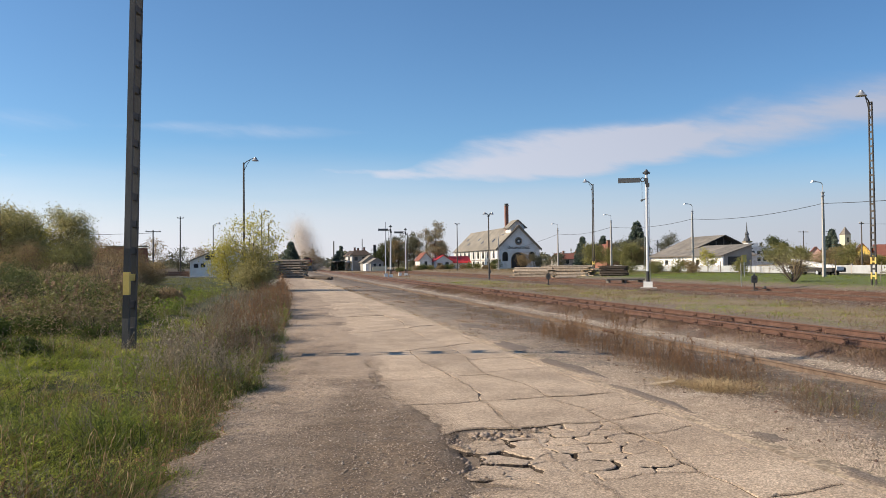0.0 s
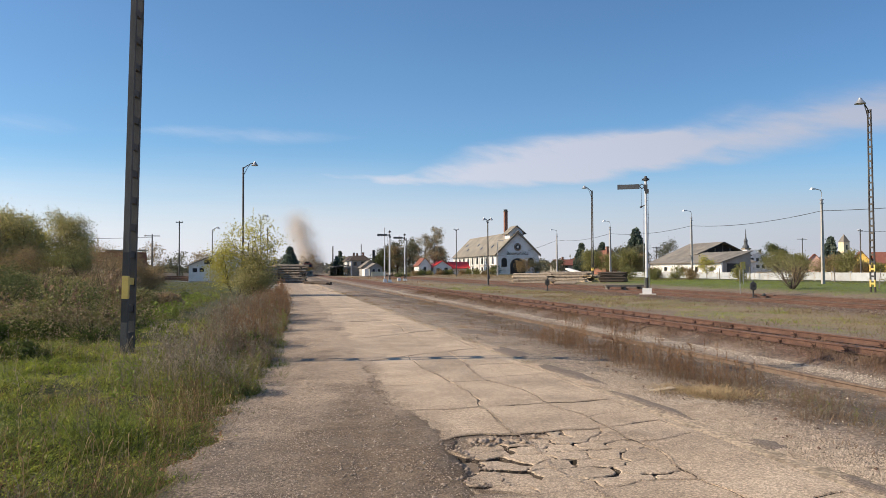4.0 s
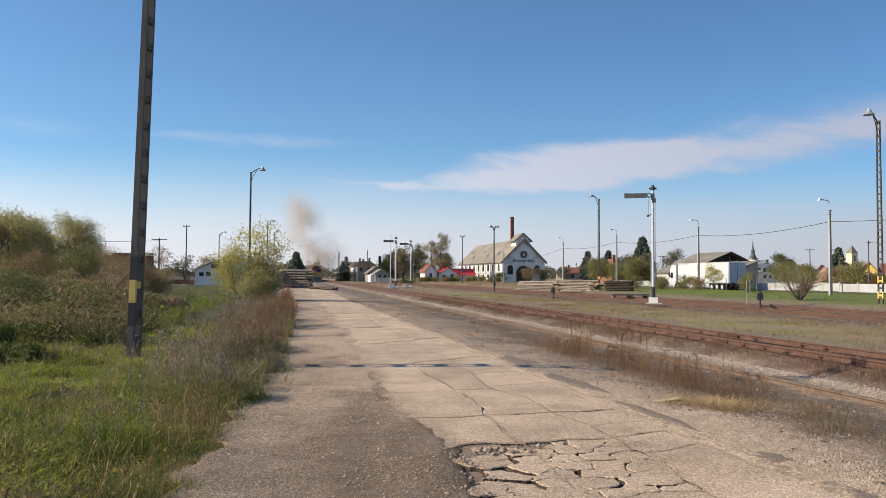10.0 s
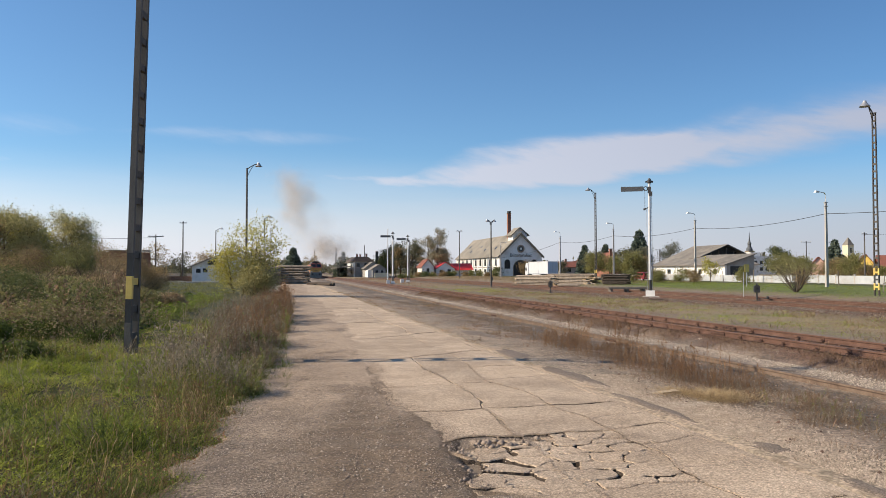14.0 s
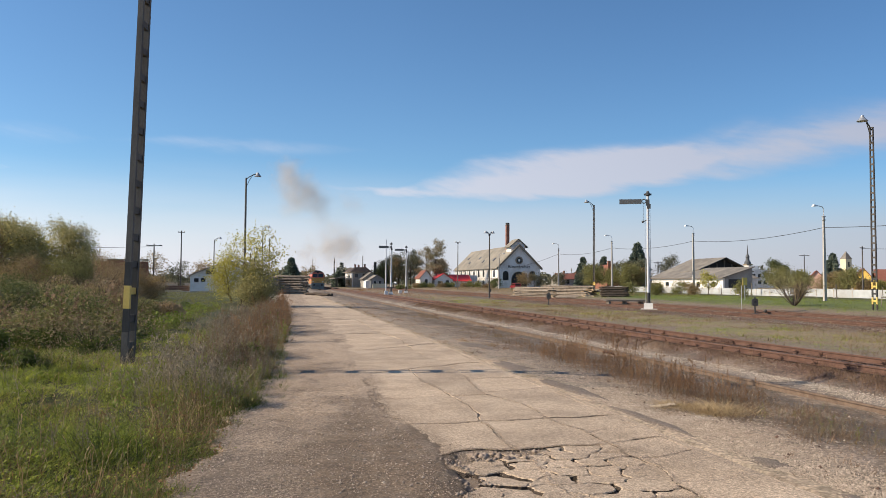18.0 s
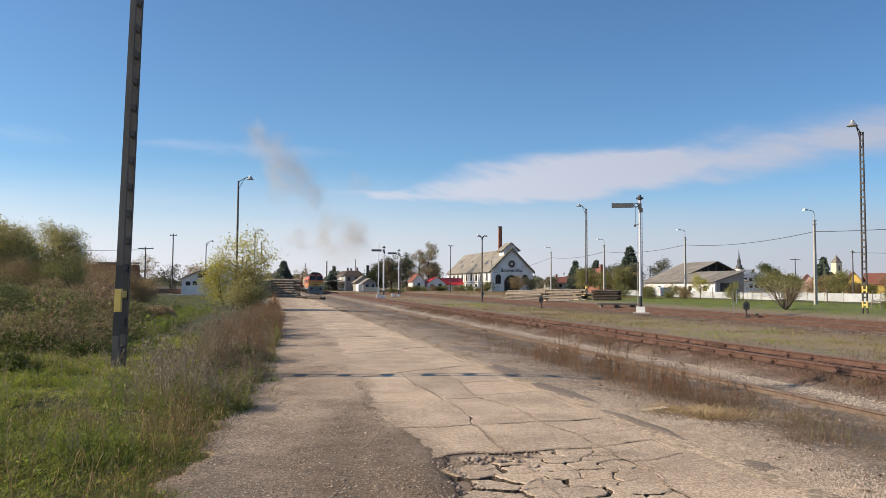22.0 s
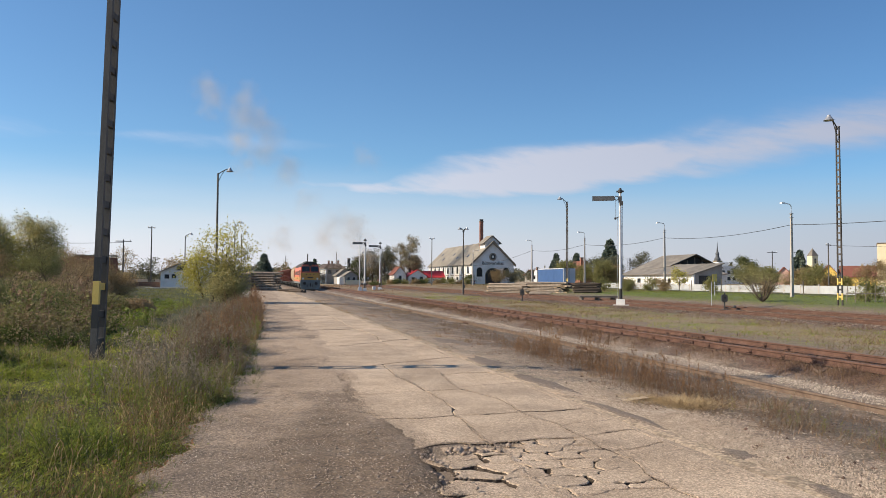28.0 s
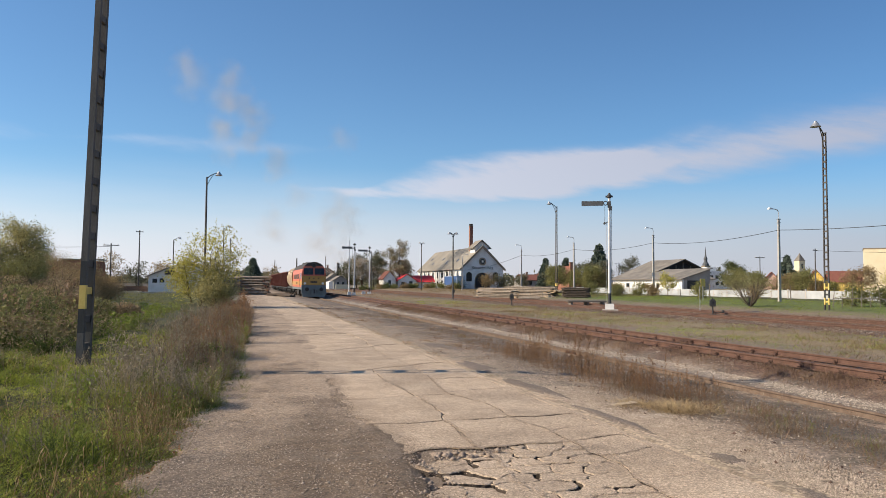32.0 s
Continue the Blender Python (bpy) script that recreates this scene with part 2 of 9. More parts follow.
def surface(name, stops, scale=3.0, rough=0.8, bump=0.3, fine=40.0, metal=0.0, vary=0.0, island=0.0, moving=False, stretch=(1, 1, 1), dirt=None, see=0.0, fine_amount=0.35, bump_dist=0.01):
    """A node material: colour stops over coarse and fine noise, bump from the fine noise. vary, island: change of lightness
    from object to object and from piece to piece. moving: the grain goes with the thing. dirt: (colour, amount, scale) of stains. see: light let through (leaves)."""
    m = bpy.data.materials.new(name)
    m.use_nodes = True
    nt = m.node_tree
    N, L = nt.nodes, nt.links
    b = N["Principled BSDF"]
    if moving:
        vec = N.new("ShaderNodeTexCoord").outputs["Object"]
    else:
        vec = N.new("ShaderNodeNewGeometry").outputs["Position"]
    mp = N.new("ShaderNodeMapping")
    mp.inputs["Scale"].default_value = stretch
    L.new(vec, mp.inputs["Vector"])

    def tex(sc, detail, rough_):
        n = N.new("ShaderNodeTexNoise")
        n.inputs["Scale"].default_value, n.inputs["Detail"].default_value, n.inputs["Roughness"].default_value = sc, detail, rough_
        L.new(mp.outputs[0], n.inputs["Vector"])
        return n.outputs[0]

    coarse, grain = tex(scale, 5, 0.6), tex(fine, 4, 0.65)
    mixf = N.new("ShaderNodeMath")
    mixf.operation = "MULTIPLY_ADD"
    mixf.inputs[1].default_value = fine_amount
    sub = N.new("ShaderNodeMath")
    sub.operation = "MULTIPLY_ADD"
    sub.inputs[1].default_value, sub.inputs[2].default_value = 1 - fine_amount, 0.0
    L.new(coarse, sub.inputs[0])
    L.new(grain, mixf.inputs[0])
    L.new(sub.outputs[0], mixf.inputs[2])
    # noise lies mostly between 0.3 and 0.7: spread it over the stops
    spread = N.new("ShaderNodeMapRange")
    spread.inputs["From Min"].default_value, spread.inputs["From Max"].default_value = 0.33, 0.67
    L.new(mixf.outputs[0], spread.inputs["Value"])
    col = ramp(N, stops, spread.outputs[0], L)
    if dirt:
        dc, amount, dscale = dirt
        d = tex(dscale, 6, 0.7)
        mr = N.new("ShaderNodeMapRange")
        mr.inputs["From Min"].default_value, mr.inputs["From Max"].default_value = 0.48, 0.66
        mr.inputs["To Max"].default_value = amount
        L.new(d, mr.inputs["Value"])
        mx = N.new("ShaderNodeMix")
        mx.data_type = "RGBA"
        L.new(mr.outputs[0], mx.inputs["Factor"])
        L.new(col, mx.inputs["A"])
        mx.inputs["B"].default_value = (*dc, 1)
        col = mx.outputs["Result"]
    for amount, src in ((vary, "obj"), (island, "isl")):
        if amount:
            rnd = N.new("ShaderNodeObjectInfo").outputs["Random"] if src == "obj" else N.new("ShaderNodeNewGeometry").outputs["Random Per Island"]
            mr = N.new("ShaderNodeMapRange")
            mr.inputs["To Min"].default_value, mr.inputs["To Max"].default_value = 1 - amount, 1 + amount
            L.new(rnd, mr.inputs["Value"])
            hs = N.new("ShaderNodeHueSaturation")
            L.new(mr.outputs[0], hs.inputs["Value"])
            L.new(col, hs.inputs["Color"])
            col = hs.outputs[0]
    L.new(col, b.inputs["Base Color"])
    b.inputs["Roughness"].default_value, b.inputs["Metallic"].default_value = rough, metal
    if bump:
        bp = N.new("ShaderNodeBump")
        bp.inputs["Strength"].default_value, bp.inputs["Distance"].default_value = bump, bump_dist
        L.new(mixf.outputs[0], bp.inputs["Height"])
        L.new(bp.outputs[0], b.inputs["Normal"])
    if see:
        tr = N.new("ShaderNodeBsdfTranslucent")
        L.new(col, tr.inputs["Color"])
        ms = N.new("ShaderNodeMixShader")
        ms.inputs[0].default_value = see
        L.new(b.outputs[0], ms.inputs[1])
        L.new(tr.outputs[0], ms.inputs[2])
        L.new(ms.outputs[0], N["Material Output"].inputs["Surface"])
    return m


def aggregate(m, scale, amount, crevice=0.35, bump=0.5, dist=0.006):
    """Small stones in the surface: lightness from stone to stone, base colour darker between them, relief."""
    N, L = m.node_tree.nodes, m.node_tree.links
    b = N["Principled BSDF"]
    geo = N.new("ShaderNodeNewGeometry")
    vo = N.new("ShaderNodeTexVoronoi")
    vo.inputs["Scale"].default_value = scale
    L.new(geo.outputs["Position"], vo.inputs["Vector"])
    sp = N.new("ShaderNodeSeparateColor")
    L.new(vo.outputs["Color"], sp.inputs[0])
    # only some stones stand out
    pick = N.new("ShaderNodeMapRange")
    pick.inputs["From Min"].default_value, pick.inputs["From Max"].default_value = 0.0, 1.0
    pick.inputs["To Min"].default_value, pick.inputs["To Max"].default_value = 1 - amount, 1 + amount
    L.new(sp.outputs[0], pick.inputs["Value"])
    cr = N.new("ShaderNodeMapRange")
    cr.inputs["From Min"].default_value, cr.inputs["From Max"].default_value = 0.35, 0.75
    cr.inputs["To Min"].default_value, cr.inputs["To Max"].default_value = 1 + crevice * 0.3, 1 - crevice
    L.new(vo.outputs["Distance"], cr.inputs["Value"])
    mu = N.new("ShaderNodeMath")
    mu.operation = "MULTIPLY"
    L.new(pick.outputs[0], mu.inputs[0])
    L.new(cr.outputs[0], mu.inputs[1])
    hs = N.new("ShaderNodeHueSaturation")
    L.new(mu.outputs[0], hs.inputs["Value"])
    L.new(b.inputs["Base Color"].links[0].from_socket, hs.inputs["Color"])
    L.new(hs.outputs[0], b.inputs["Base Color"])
    bp = N.new("ShaderNodeBump")
    bp.invert = True
    bp.inputs["Strength"].default_value, bp.inputs["Distance"].default_value = bump, dist
    L.new(vo.outputs["Distance"], bp.inputs["Height"])
    if b.inputs["Normal"].links:
        L.new(b.inputs["Normal"].links[0].from_socket, bp.inputs["Normal"])
    L.new(bp.outputs[0], b.inputs["Normal"])
    return m


def dusty_dirt():
    """Dark damp grit near the broken slab, dry tan dust farther along."""
    m = surface("road_dirt", two((0.092, 0.064, 0.039), (0.17, 0.119, 0.075), (0.275, 0.20, 0.132)), 2.4, 0.95, 1.0, 45, fine_amount=0.45, bump_dist=0.02, dirt=((0.22, 0.17, 0.122), 0.75, 1.6))
    N, L = m.node_tree.nodes, m.node_tree.links
    b = N["Principled BSDF"]
    old = b.inputs["Base Color"].links[0].from_socket
    geo = N.new("ShaderNodeNewGeometry")
    nz = N.new("ShaderNodeTexNoise")
    nz.inputs["Scale"].default_value, nz.inputs["Detail"].default_value = 1.6, 6
    L.new(geo.outputs["Position"], nz.inputs["Vector"])
    # the damp patch is an uneven oval
    mp = N.new("ShaderNodeMapping")
    mp.vector_type = "TEXTURE"
    mp.inputs["Location"].default_value, mp.inputs["Scale"].default_value = (0.95, 6.2, 0), (0.85, 2.9, 1)
    L.new(geo.outputs["Position"], mp.inputs["Vector"])
    ln = N.new("ShaderNodeVectorMath")
    ln.operation = "LENGTH"
    L.new(mp.outputs[0], ln.inputs[0])
    ad = N.new("ShaderNodeMath")
    ad.operation, ad.inputs[1].default_value = "MULTIPLY_ADD", 1.3
    L.new(nz.outputs[0], ad.inputs[0])
    L.new(ln.outputs["Value"], ad.inputs[2])
    mr = N.new("ShaderNodeMapRange")
    mr.inputs["From Min"].default_value, mr.inputs["From Max"].default_value, mr.inputs["To Max"].default_value = 1.30, 2.05, 0.95
    L.new(ad.outputs[0], mr.inputs["Value"])
    gr = N.new("ShaderNodeTexNoise")
    gr.inputs["Scale"].default_value, gr.inputs["Detail"].default_value = 30, 5
    L.new(geo.outputs["Position"], gr.inputs["Vector"])
    tan = ramp(N, [(0.33, (0.115, 0.085, 0.059)), (0.5, (0.19, 0.144, 0.102)), (0.67, (0.31, 0.24, 0.175))], gr.outputs[0], L)
    dust = ramp(N, [(0.33, (0.31, 0.228, 0.158)), (0.5, (0.43, 0.325, 0.228)), (0.67, (0.54, 0.42, 0.305))], gr.outputs[0], L)
    far = N.new("ShaderNodeSeparateXYZ")
    L.new(geo.outputs["Position"], far.inputs[0])
    fr = N.new("ShaderNodeMath")
    fr.operation, fr.inputs[1].default_value = "MULTIPLY_ADD", 9.0
    L.new(nz.outputs[0], fr.inputs[0])
    L.new(far.outputs[1], fr.inputs[2])
    fm = N.new("ShaderNodeMapRange")
    fm.inputs["From Min"].default_value, fm.inputs["From Max"].default_value = 10.5, 15.0
    L.new(fr.outputs[0], fm.inputs["Value"])
    tx = N.new("ShaderNodeMix")
    tx.data_type = "RGBA"
    L.new(fm.outputs[0], tx.inputs["Factor"])
    L.new(tan, tx.inputs["A"])
    L.new(dust, tx.inputs["B"])
    tan = tx.outputs["Result"]
    # darker trodden patches in the dust
    pz = N.new("ShaderNodeTexNoise")
    pz.inputs["Scale"].default_value, pz.inputs["Detail"].default_value, pz.inputs["Roughness"].default_value = 0.55, 6, 0.65
    L.new(geo.outputs["Position"], pz.inputs["Vector"])
    pm = N.new("ShaderNodeMapRange")
    pm.inputs["From Min"].default_value, pm.inputs["From Max"].default_value, pm.inputs["To Max"].default_value = 0.50, 0.62, 0.75
    L.new(pz.outputs[0], pm.inputs["Value"])
    px = N.new("ShaderNodeMix")
    px.data_type = "RGBA"
    L.new(pm.outputs[0], px.inputs["Factor"])
    L.new(tan, px.inputs["A"])
    px.inputs["B"].default_value = (0.17, 0.123, 0.085, 1)
    tan = px.outputs["Result"]
    mx = N.new("ShaderNodeMix")
    mx.data_type = "RGBA"
    L.new(mr.outputs[0], mx.inputs["Factor"])
    L.new(old, mx.inputs["A"])
    L.new(tan, mx.inputs["B"])
    L.new(mx.outputs["Result"], b.inputs["Base Color"])
    return m


def two(a, b, c=None):
    return [(0.0, a), (1.0, b)] if c is None else [(0.0, a), (0.5, b), (1.0, c)]


M = {
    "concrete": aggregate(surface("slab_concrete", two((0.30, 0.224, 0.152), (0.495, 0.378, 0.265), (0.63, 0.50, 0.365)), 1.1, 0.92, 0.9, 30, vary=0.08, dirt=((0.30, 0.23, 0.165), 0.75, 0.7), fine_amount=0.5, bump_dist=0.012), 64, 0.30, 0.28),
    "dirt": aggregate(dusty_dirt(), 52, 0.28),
    "joint_dirt": surface("joint_dirt", two((0.04, 0.03, 0.022), (0.08, 0.06, 0.045)), 8, 0.95, 0.3, 60),
    "joint_grit": surface("joint_grit", two((0.10, 0.075, 0.055), (0.22, 0.17, 0.125), (0.34, 0.27, 0.20)), 6, 0.95, 0.8, 70, fine_amount=0.6),
    "rust": surface("rail_rust", two((0.066, 0.034, 0.023), (0.112, 0.057, 0.038), (0.16, 0.09, 0.064)), 4, 0.85, 0.3, 60),
    "rail_dusty": surface("rail_dusty_rust", two((0.085, 0.056, 0.04), (0.145, 0.10, 0.072), (0.20, 0.145, 0.105)), 5, 0.85, 0.3, 60),
    "rail_top": surface("rail_head_worn", two((0.12, 0.066, 0.045), (0.20, 0.118, 0.083)), 4, 0.55, 0.1, 60, metal=0.2),
    "sleeper": surface("sleeper_concrete", two((0.10, 0.07, 0.05), (0.20, 0.14, 0.10)), 3, 0.95, 0.5, 40, vary=0.15),
    "post": surface("post_concrete", two((0.058, 0.053, 0.048), (0.108, 0.099, 0.088), (0.15, 0.138, 0.124)), 2.5, 0.9, 0.4, 50, stretch=(1, 1, 0.3), dirt=((0.06, 0.055, 0.05), 0.6, 1.3)),
    "post_dark": surface("post_dark_concrete", two((0.04, 0.034, 0.03), (0.075, 0.064, 0.056)), 2.5, 0.9, 0.3, 50, stretch=(1, 1, 0.3)),
    "post_pale": surface("post_pale_concrete", two((0.36, 0.32, 0.28), (0.50, 0.46, 0.41)), 2.5, 0.9, 0.3, 50, stretch=(1, 1, 0.3)),
    "yellow": surface("band_yellow", two((0.60, 0.41, 0.09), (0.76, 0.56, 0.16)), 3, 0.7, 0.2, 50),
    "black": surface("band_black", two((0.018, 0.018, 0.018), (0.04, 0.04, 0.04)), 3, 0.6, 0.2, 50),
    "steel": surface("galvanised_steel", two((0.34, 0.35, 0.36), (0.5, 0.51, 0.52)), 5, 0.45, 0.1, 50, metal=0.6),
    "dark_steel": surface("dark_steel", two((0.05, 0.05, 0.05), (0.09, 0.09, 0.09)), 5, 0.55, 0.2, 50, metal=0.4),
    "white_paint": surface("white_paint", two((0.66, 0.65, 0.62), (0.82, 0.81, 0.78)), 2, 0.6, 0.1, 40),
    "grey_paint": surface("grey_mast_paint", two((0.50, 0.51, 0.52), (0.66, 0.67, 0.68)), 3, 0.5, 0.1, 40),
    "arm": surface("signal_arm_back", two((0.06, 0.065, 0.07), (0.10, 0.105, 0.11)), 4, 0.6, 0.1, 40),
    "glass": surface("window_glass", two((0.02, 0.025, 0.03), (0.04, 0.045, 0.05)), 2, 0.08, 0.0, 40),
    "plaster": surface("white_plaster", two((0.62, 0.60, 0.56), (0.76, 0.745, 0.71), (0.82, 0.81, 0.78)), 0.5, 0.9, 0.2, 12, dirt=((0.45, 0.42, 0.37), 0.5, 0.35)),
    # plain grey walls, and white plaster with its shade put into the colour
    "grey_or_shaded_wall": surface("grey_or_shaded_plaster", two((0.26, 0.245, 0.22), (0.38, 0.36, 0.33)), 0.5, 0.9, 0.2, 12, dirt=((0.2, 0.18, 0.16), 0.5, 0.35)),
    "fence": surface("fence_concrete", two((0.36, 0.375, 0.375), (0.52, 0.535, 0.53)), 0.6, 0.9, 0.2, 12, dirt=((0.3, 0.28, 0.25), 0.6, 0.5)),
    "clip": surface("clip_iron", two((0.05, 0.026, 0.018), (0.10, 0.052, 0.036)), 6, 0.8, 0.2, 50),
    "cream": surface("cream_plaster", two((0.66, 0.56, 0.36), (0.78, 0.69, 0.48)), 0.5, 0.9, 0.2, 12),
    "pink": surface("pink_plaster", two((0.60, 0.36, 0.30), (0.70, 0.45, 0.38)), 0.5, 0.9, 0.2, 12),
    "yellow_wall": surface("yellow_plaster", two((0.70, 0.47, 0.10), (0.80, 0.58, 0.16)), 0.5, 0.9, 0.2, 12),
    "stone_trim": surface("brown_trim", two((0.20, 0.16, 0.11), (0.30, 0.24, 0.17)), 1, 0.9, 0.2, 20),
    "slate": surface("weathered_asbestos_slate", two((0.14, 0.125, 0.105), (0.24, 0.215, 0.175), (0.32, 0.285, 0.23)), 0.35, 0.95, 0.3, 5, dirt=((0.13, 0.12, 0.10), 0.6, 0.25)),
    "slate_dark": surface("grey_slate", two((0.13, 0.115, 0.096), (0.21, 0.187, 0.157), (0.29, 0.258, 0.217)), 0.35, 0.95, 0.3, 5, dirt=((0.09, 0.09, 0.085), 0.6, 0.3)),
    "brown_roof": surface("dark_brown_tile", two((0.055, 0.038, 0.03), (0.095, 0.068, 0.054)), 0.8, 0.9, 0.3, 8),
    "red_roof": surface("red_roof_tile", two((0.17, 0.062, 0.042), (0.25, 0.092, 0.064)), 0.8, 0.85, 0.3, 8),
    "brick": surface("red_brick", two((0.17, 0.075, 0.05), (0.27, 0.12, 0.08), (0.33, 0.17, 0.12)), 0.9, 0.95, 0.4, 9),
    "bright_red": surface("bright_red_paint", two((0.62, 0.03, 0.03), (0.75, 0.06, 0.05)), 1, 0.5, 0.0, 20),
    "log_bark": surface("log_bark", two((0.14, 0.11, 0.085), (0.25, 0.205, 0.16), (0.36, 0.305, 0.245)), 3, 0.95, 0.8, 20, island=0.3, stretch=(1, 1, 1)),
    "log_end": surface("log_end", two((0.36, 0.25, 0.15), (0.55, 0.42, 0.27)), 6, 0.9, 0.3, 40, island=0.25),
    "wood_grey": surface("grey_timber", two((0.12, 0.10, 0.08), (0.22, 0.19, 0.155)), 4, 0.9, 0.4, 40),
    "board": surface("weathered_board", two((0.42, 0.33, 0.23), (0.60, 0.49, 0.36)), 5, 0.9, 0.4, 40, stretch=(1, 4, 1)),
    "bark": surface("tree_bark", two((0.055, 0.04, 0.03), (0.12, 0.09, 0.065)), 5, 0.95, 0.8, 30),
    "asphalt": surface("street_asphalt", two((0.05, 0.048, 0.046), (0.085, 0.08, 0.075)), 1, 0.9, 0.3, 40),
}


def leafy(name, a, b, c, island=0.22, see=0.42):
    a, b, c = [tuple(min(0.6, 1.65 * q) for q in p) for p in (a, b, c)]
    return surface(name, two(a, b, c), 0.6, 0.75, 0.0, 3.0, island=island, see=see, fine_amount=0.5)


M.update({
    "leaf_yellow": leafy("leaves_autumn_yellow", (0.155, 0.15, 0.034), (0.29, 0.255, 0.062), (0.42, 0.355, 0.10)),
    "leaf_olive": leafy("leaves_olive", (0.07, 0.076, 0.026), (0.135, 0.132, 0.046), (0.225, 0.20, 0.072)),
    "leaf_dark": leafy("leaves_dark", (0.03, 0.042, 0.015), (0.06, 0.07, 0.022), (0.11, 0.105, 0.034)),
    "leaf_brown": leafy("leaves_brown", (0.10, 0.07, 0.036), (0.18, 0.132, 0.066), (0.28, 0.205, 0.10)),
    "leaf_mixed": leafy("leaves_mixed_autumn", (0.12, 0.118, 0.05), (0.22, 0.20, 0.085), (0.34, 0.295, 0.13)),
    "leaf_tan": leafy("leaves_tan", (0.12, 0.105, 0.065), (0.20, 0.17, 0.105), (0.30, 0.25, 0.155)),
    "needle": leafy("needles", (0.036, 0.05, 0.04), (0.07, 0.09, 0.066), (0.11, 0.13, 0.092), see=0.3),
    # haze put into the colour: duller, greyer greens for distant trees
    "leaf_hazed": leafy("leaves_hazed_grey", (0.045, 0.05, 0.03), (0.085, 0.085, 0.052), (0.14, 0.125, 0.08)),
    "bramble": leafy("leaves_bramble", (0.05, 0.056, 0.02), (0.112, 0.108, 0.04), (0.20, 0.175, 0.068)),
    "bramble_rust": leafy("leaves_bramble_rust", (0.10, 0.072, 0.042), (0.20, 0.148, 0.085), (0.31, 0.235, 0.135)),
    "grass_green": leafy("grass_green", (0.07, 0.10, 0.015), (0.135, 0.168, 0.028), (0.22, 0.228, 0.052)),
    "grass_lush": leafy("grass_lush", (0.07, 0.088, 0.013), (0.20, 0.222, 0.032), (0.36, 0.345, 0.07)),
    "grass_deep": leafy("grass_deep", (0.028, 0.042, 0.008), (0.055, 0.072, 0.014), (0.095, 0.108, 0.026)),
    "grass_mid": leafy("grass_olive", (0.06, 0.07, 0.018), (0.11, 0.115, 0.032), (0.19, 0.17, 0.06)),
    "grass_dry": leafy("grass_dry", (0.10, 0.068, 0.032), (0.165, 0.118, 0.06), (0.26, 0.195, 0.105)),
    "weed_brown": leafy("weeds_dead", (0.075, 0.047, 0.029), (0.142, 0.092, 0.056), (0.225, 0.152, 0.094)),
    "weed_grey": leafy("weeds_grey", (0.10, 0.08, 0.055), (0.175, 0.145, 0.102), (0.30, 0.25, 0.185)),
    "weed_rust": leafy("weeds_rust", (0.10, 0.055, 0.026), (0.165, 0.092, 0.046), (0.25, 0.15, 0.075)),
    "straw": leafy("straw_pale", (0.21, 0.15, 0.075), (0.30, 0.22, 0.118), (0.36, 0.28, 0.165)),
    "stone_brown": surface("grit_brown", two((0.13, 0.094, 0.066), (0.25, 0.185, 0.132)), 8, 0.95, 0.2, 60, island=0.35),
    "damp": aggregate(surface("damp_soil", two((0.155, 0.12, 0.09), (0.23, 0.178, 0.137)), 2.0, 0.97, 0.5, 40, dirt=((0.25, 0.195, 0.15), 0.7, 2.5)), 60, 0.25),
    "stone_pale": surface("ballast_pale", two((0.30, 0.235, 0.178), (0.54, 0.44, 0.345)), 8, 0.9, 0.2, 60, island=0.3),
    "stone_white": surface("ballast_white", two((0.34, 0.28, 0.22), (0.56, 0.475, 0.385)), 8, 0.9, 0.2, 60, island=0.3),
    "stone_dark": surface("ballast_dark", two((0.23, 0.178, 0.137), (0.36, 0.285, 0.222)), 8, 0.95, 0.2, 60, island=0.3),
    "stone_red": surface("ballast_rusty", two((0.095, 0.055, 0.04), (0.17, 0.105, 0.075)), 8, 0.95, 0.2, 60, island=0.4),
})

# ---- ground: one sheet to the horizon; x across the yard, y along the tracks ----
PROFILE_X = [-3000, -60, -14, -4, -1.6, -0.9, 0.15, 0.25, 4.36, 4.44, 5.4, 6.8, 7.6, 8.3, 8.9, 9.8, 10.9, 11.45, 13.7, 14.5, 17, 22, 28, 29, 35.2, 36.4, 38.5, 43, 55, 57.6, 58.4, 65.6, 66.2, 70, 3000]
PROFILE_Z = [0.3, 0.25, 0.22, 0.16, 0.06, 0.0, -0.01, -0.13, -0.13, -0.036, -0.055, -0.14, -0.20, -0.235, -0.36, -0.36, -0.33, -0.13, -0.13, -0.33, -0.36, -0.33, -0.36, -0.42, -0.42, -0.32, -0.10, 0.02, 0.10, 0.10, -0.14, -0.14, 0.05, 0.0, 0.3]


def value_noise(x, y, scale, seed):
    """Smooth random heights between 0 and 1."""
    grid = np.random.default_rng(seed).random((128, 128))
    u, v = x * scale + 57, y * scale + 31
    i, j = np.floor(u).astype(int), np.floor(v).astype(int)
    a, b = u - i, v - j
    a, b = a * a * (3 - 2 * a), b * b * (3 - 2 * b)
    g = lambda p, q: grid[p % 128, q % 128]
    return (g(i, j) * (1 - a) + g(i + 1, j) * a) * (1 - b) + (g(i, j + 1) * (1 - a) + g(i + 1, j + 1) * a) * b


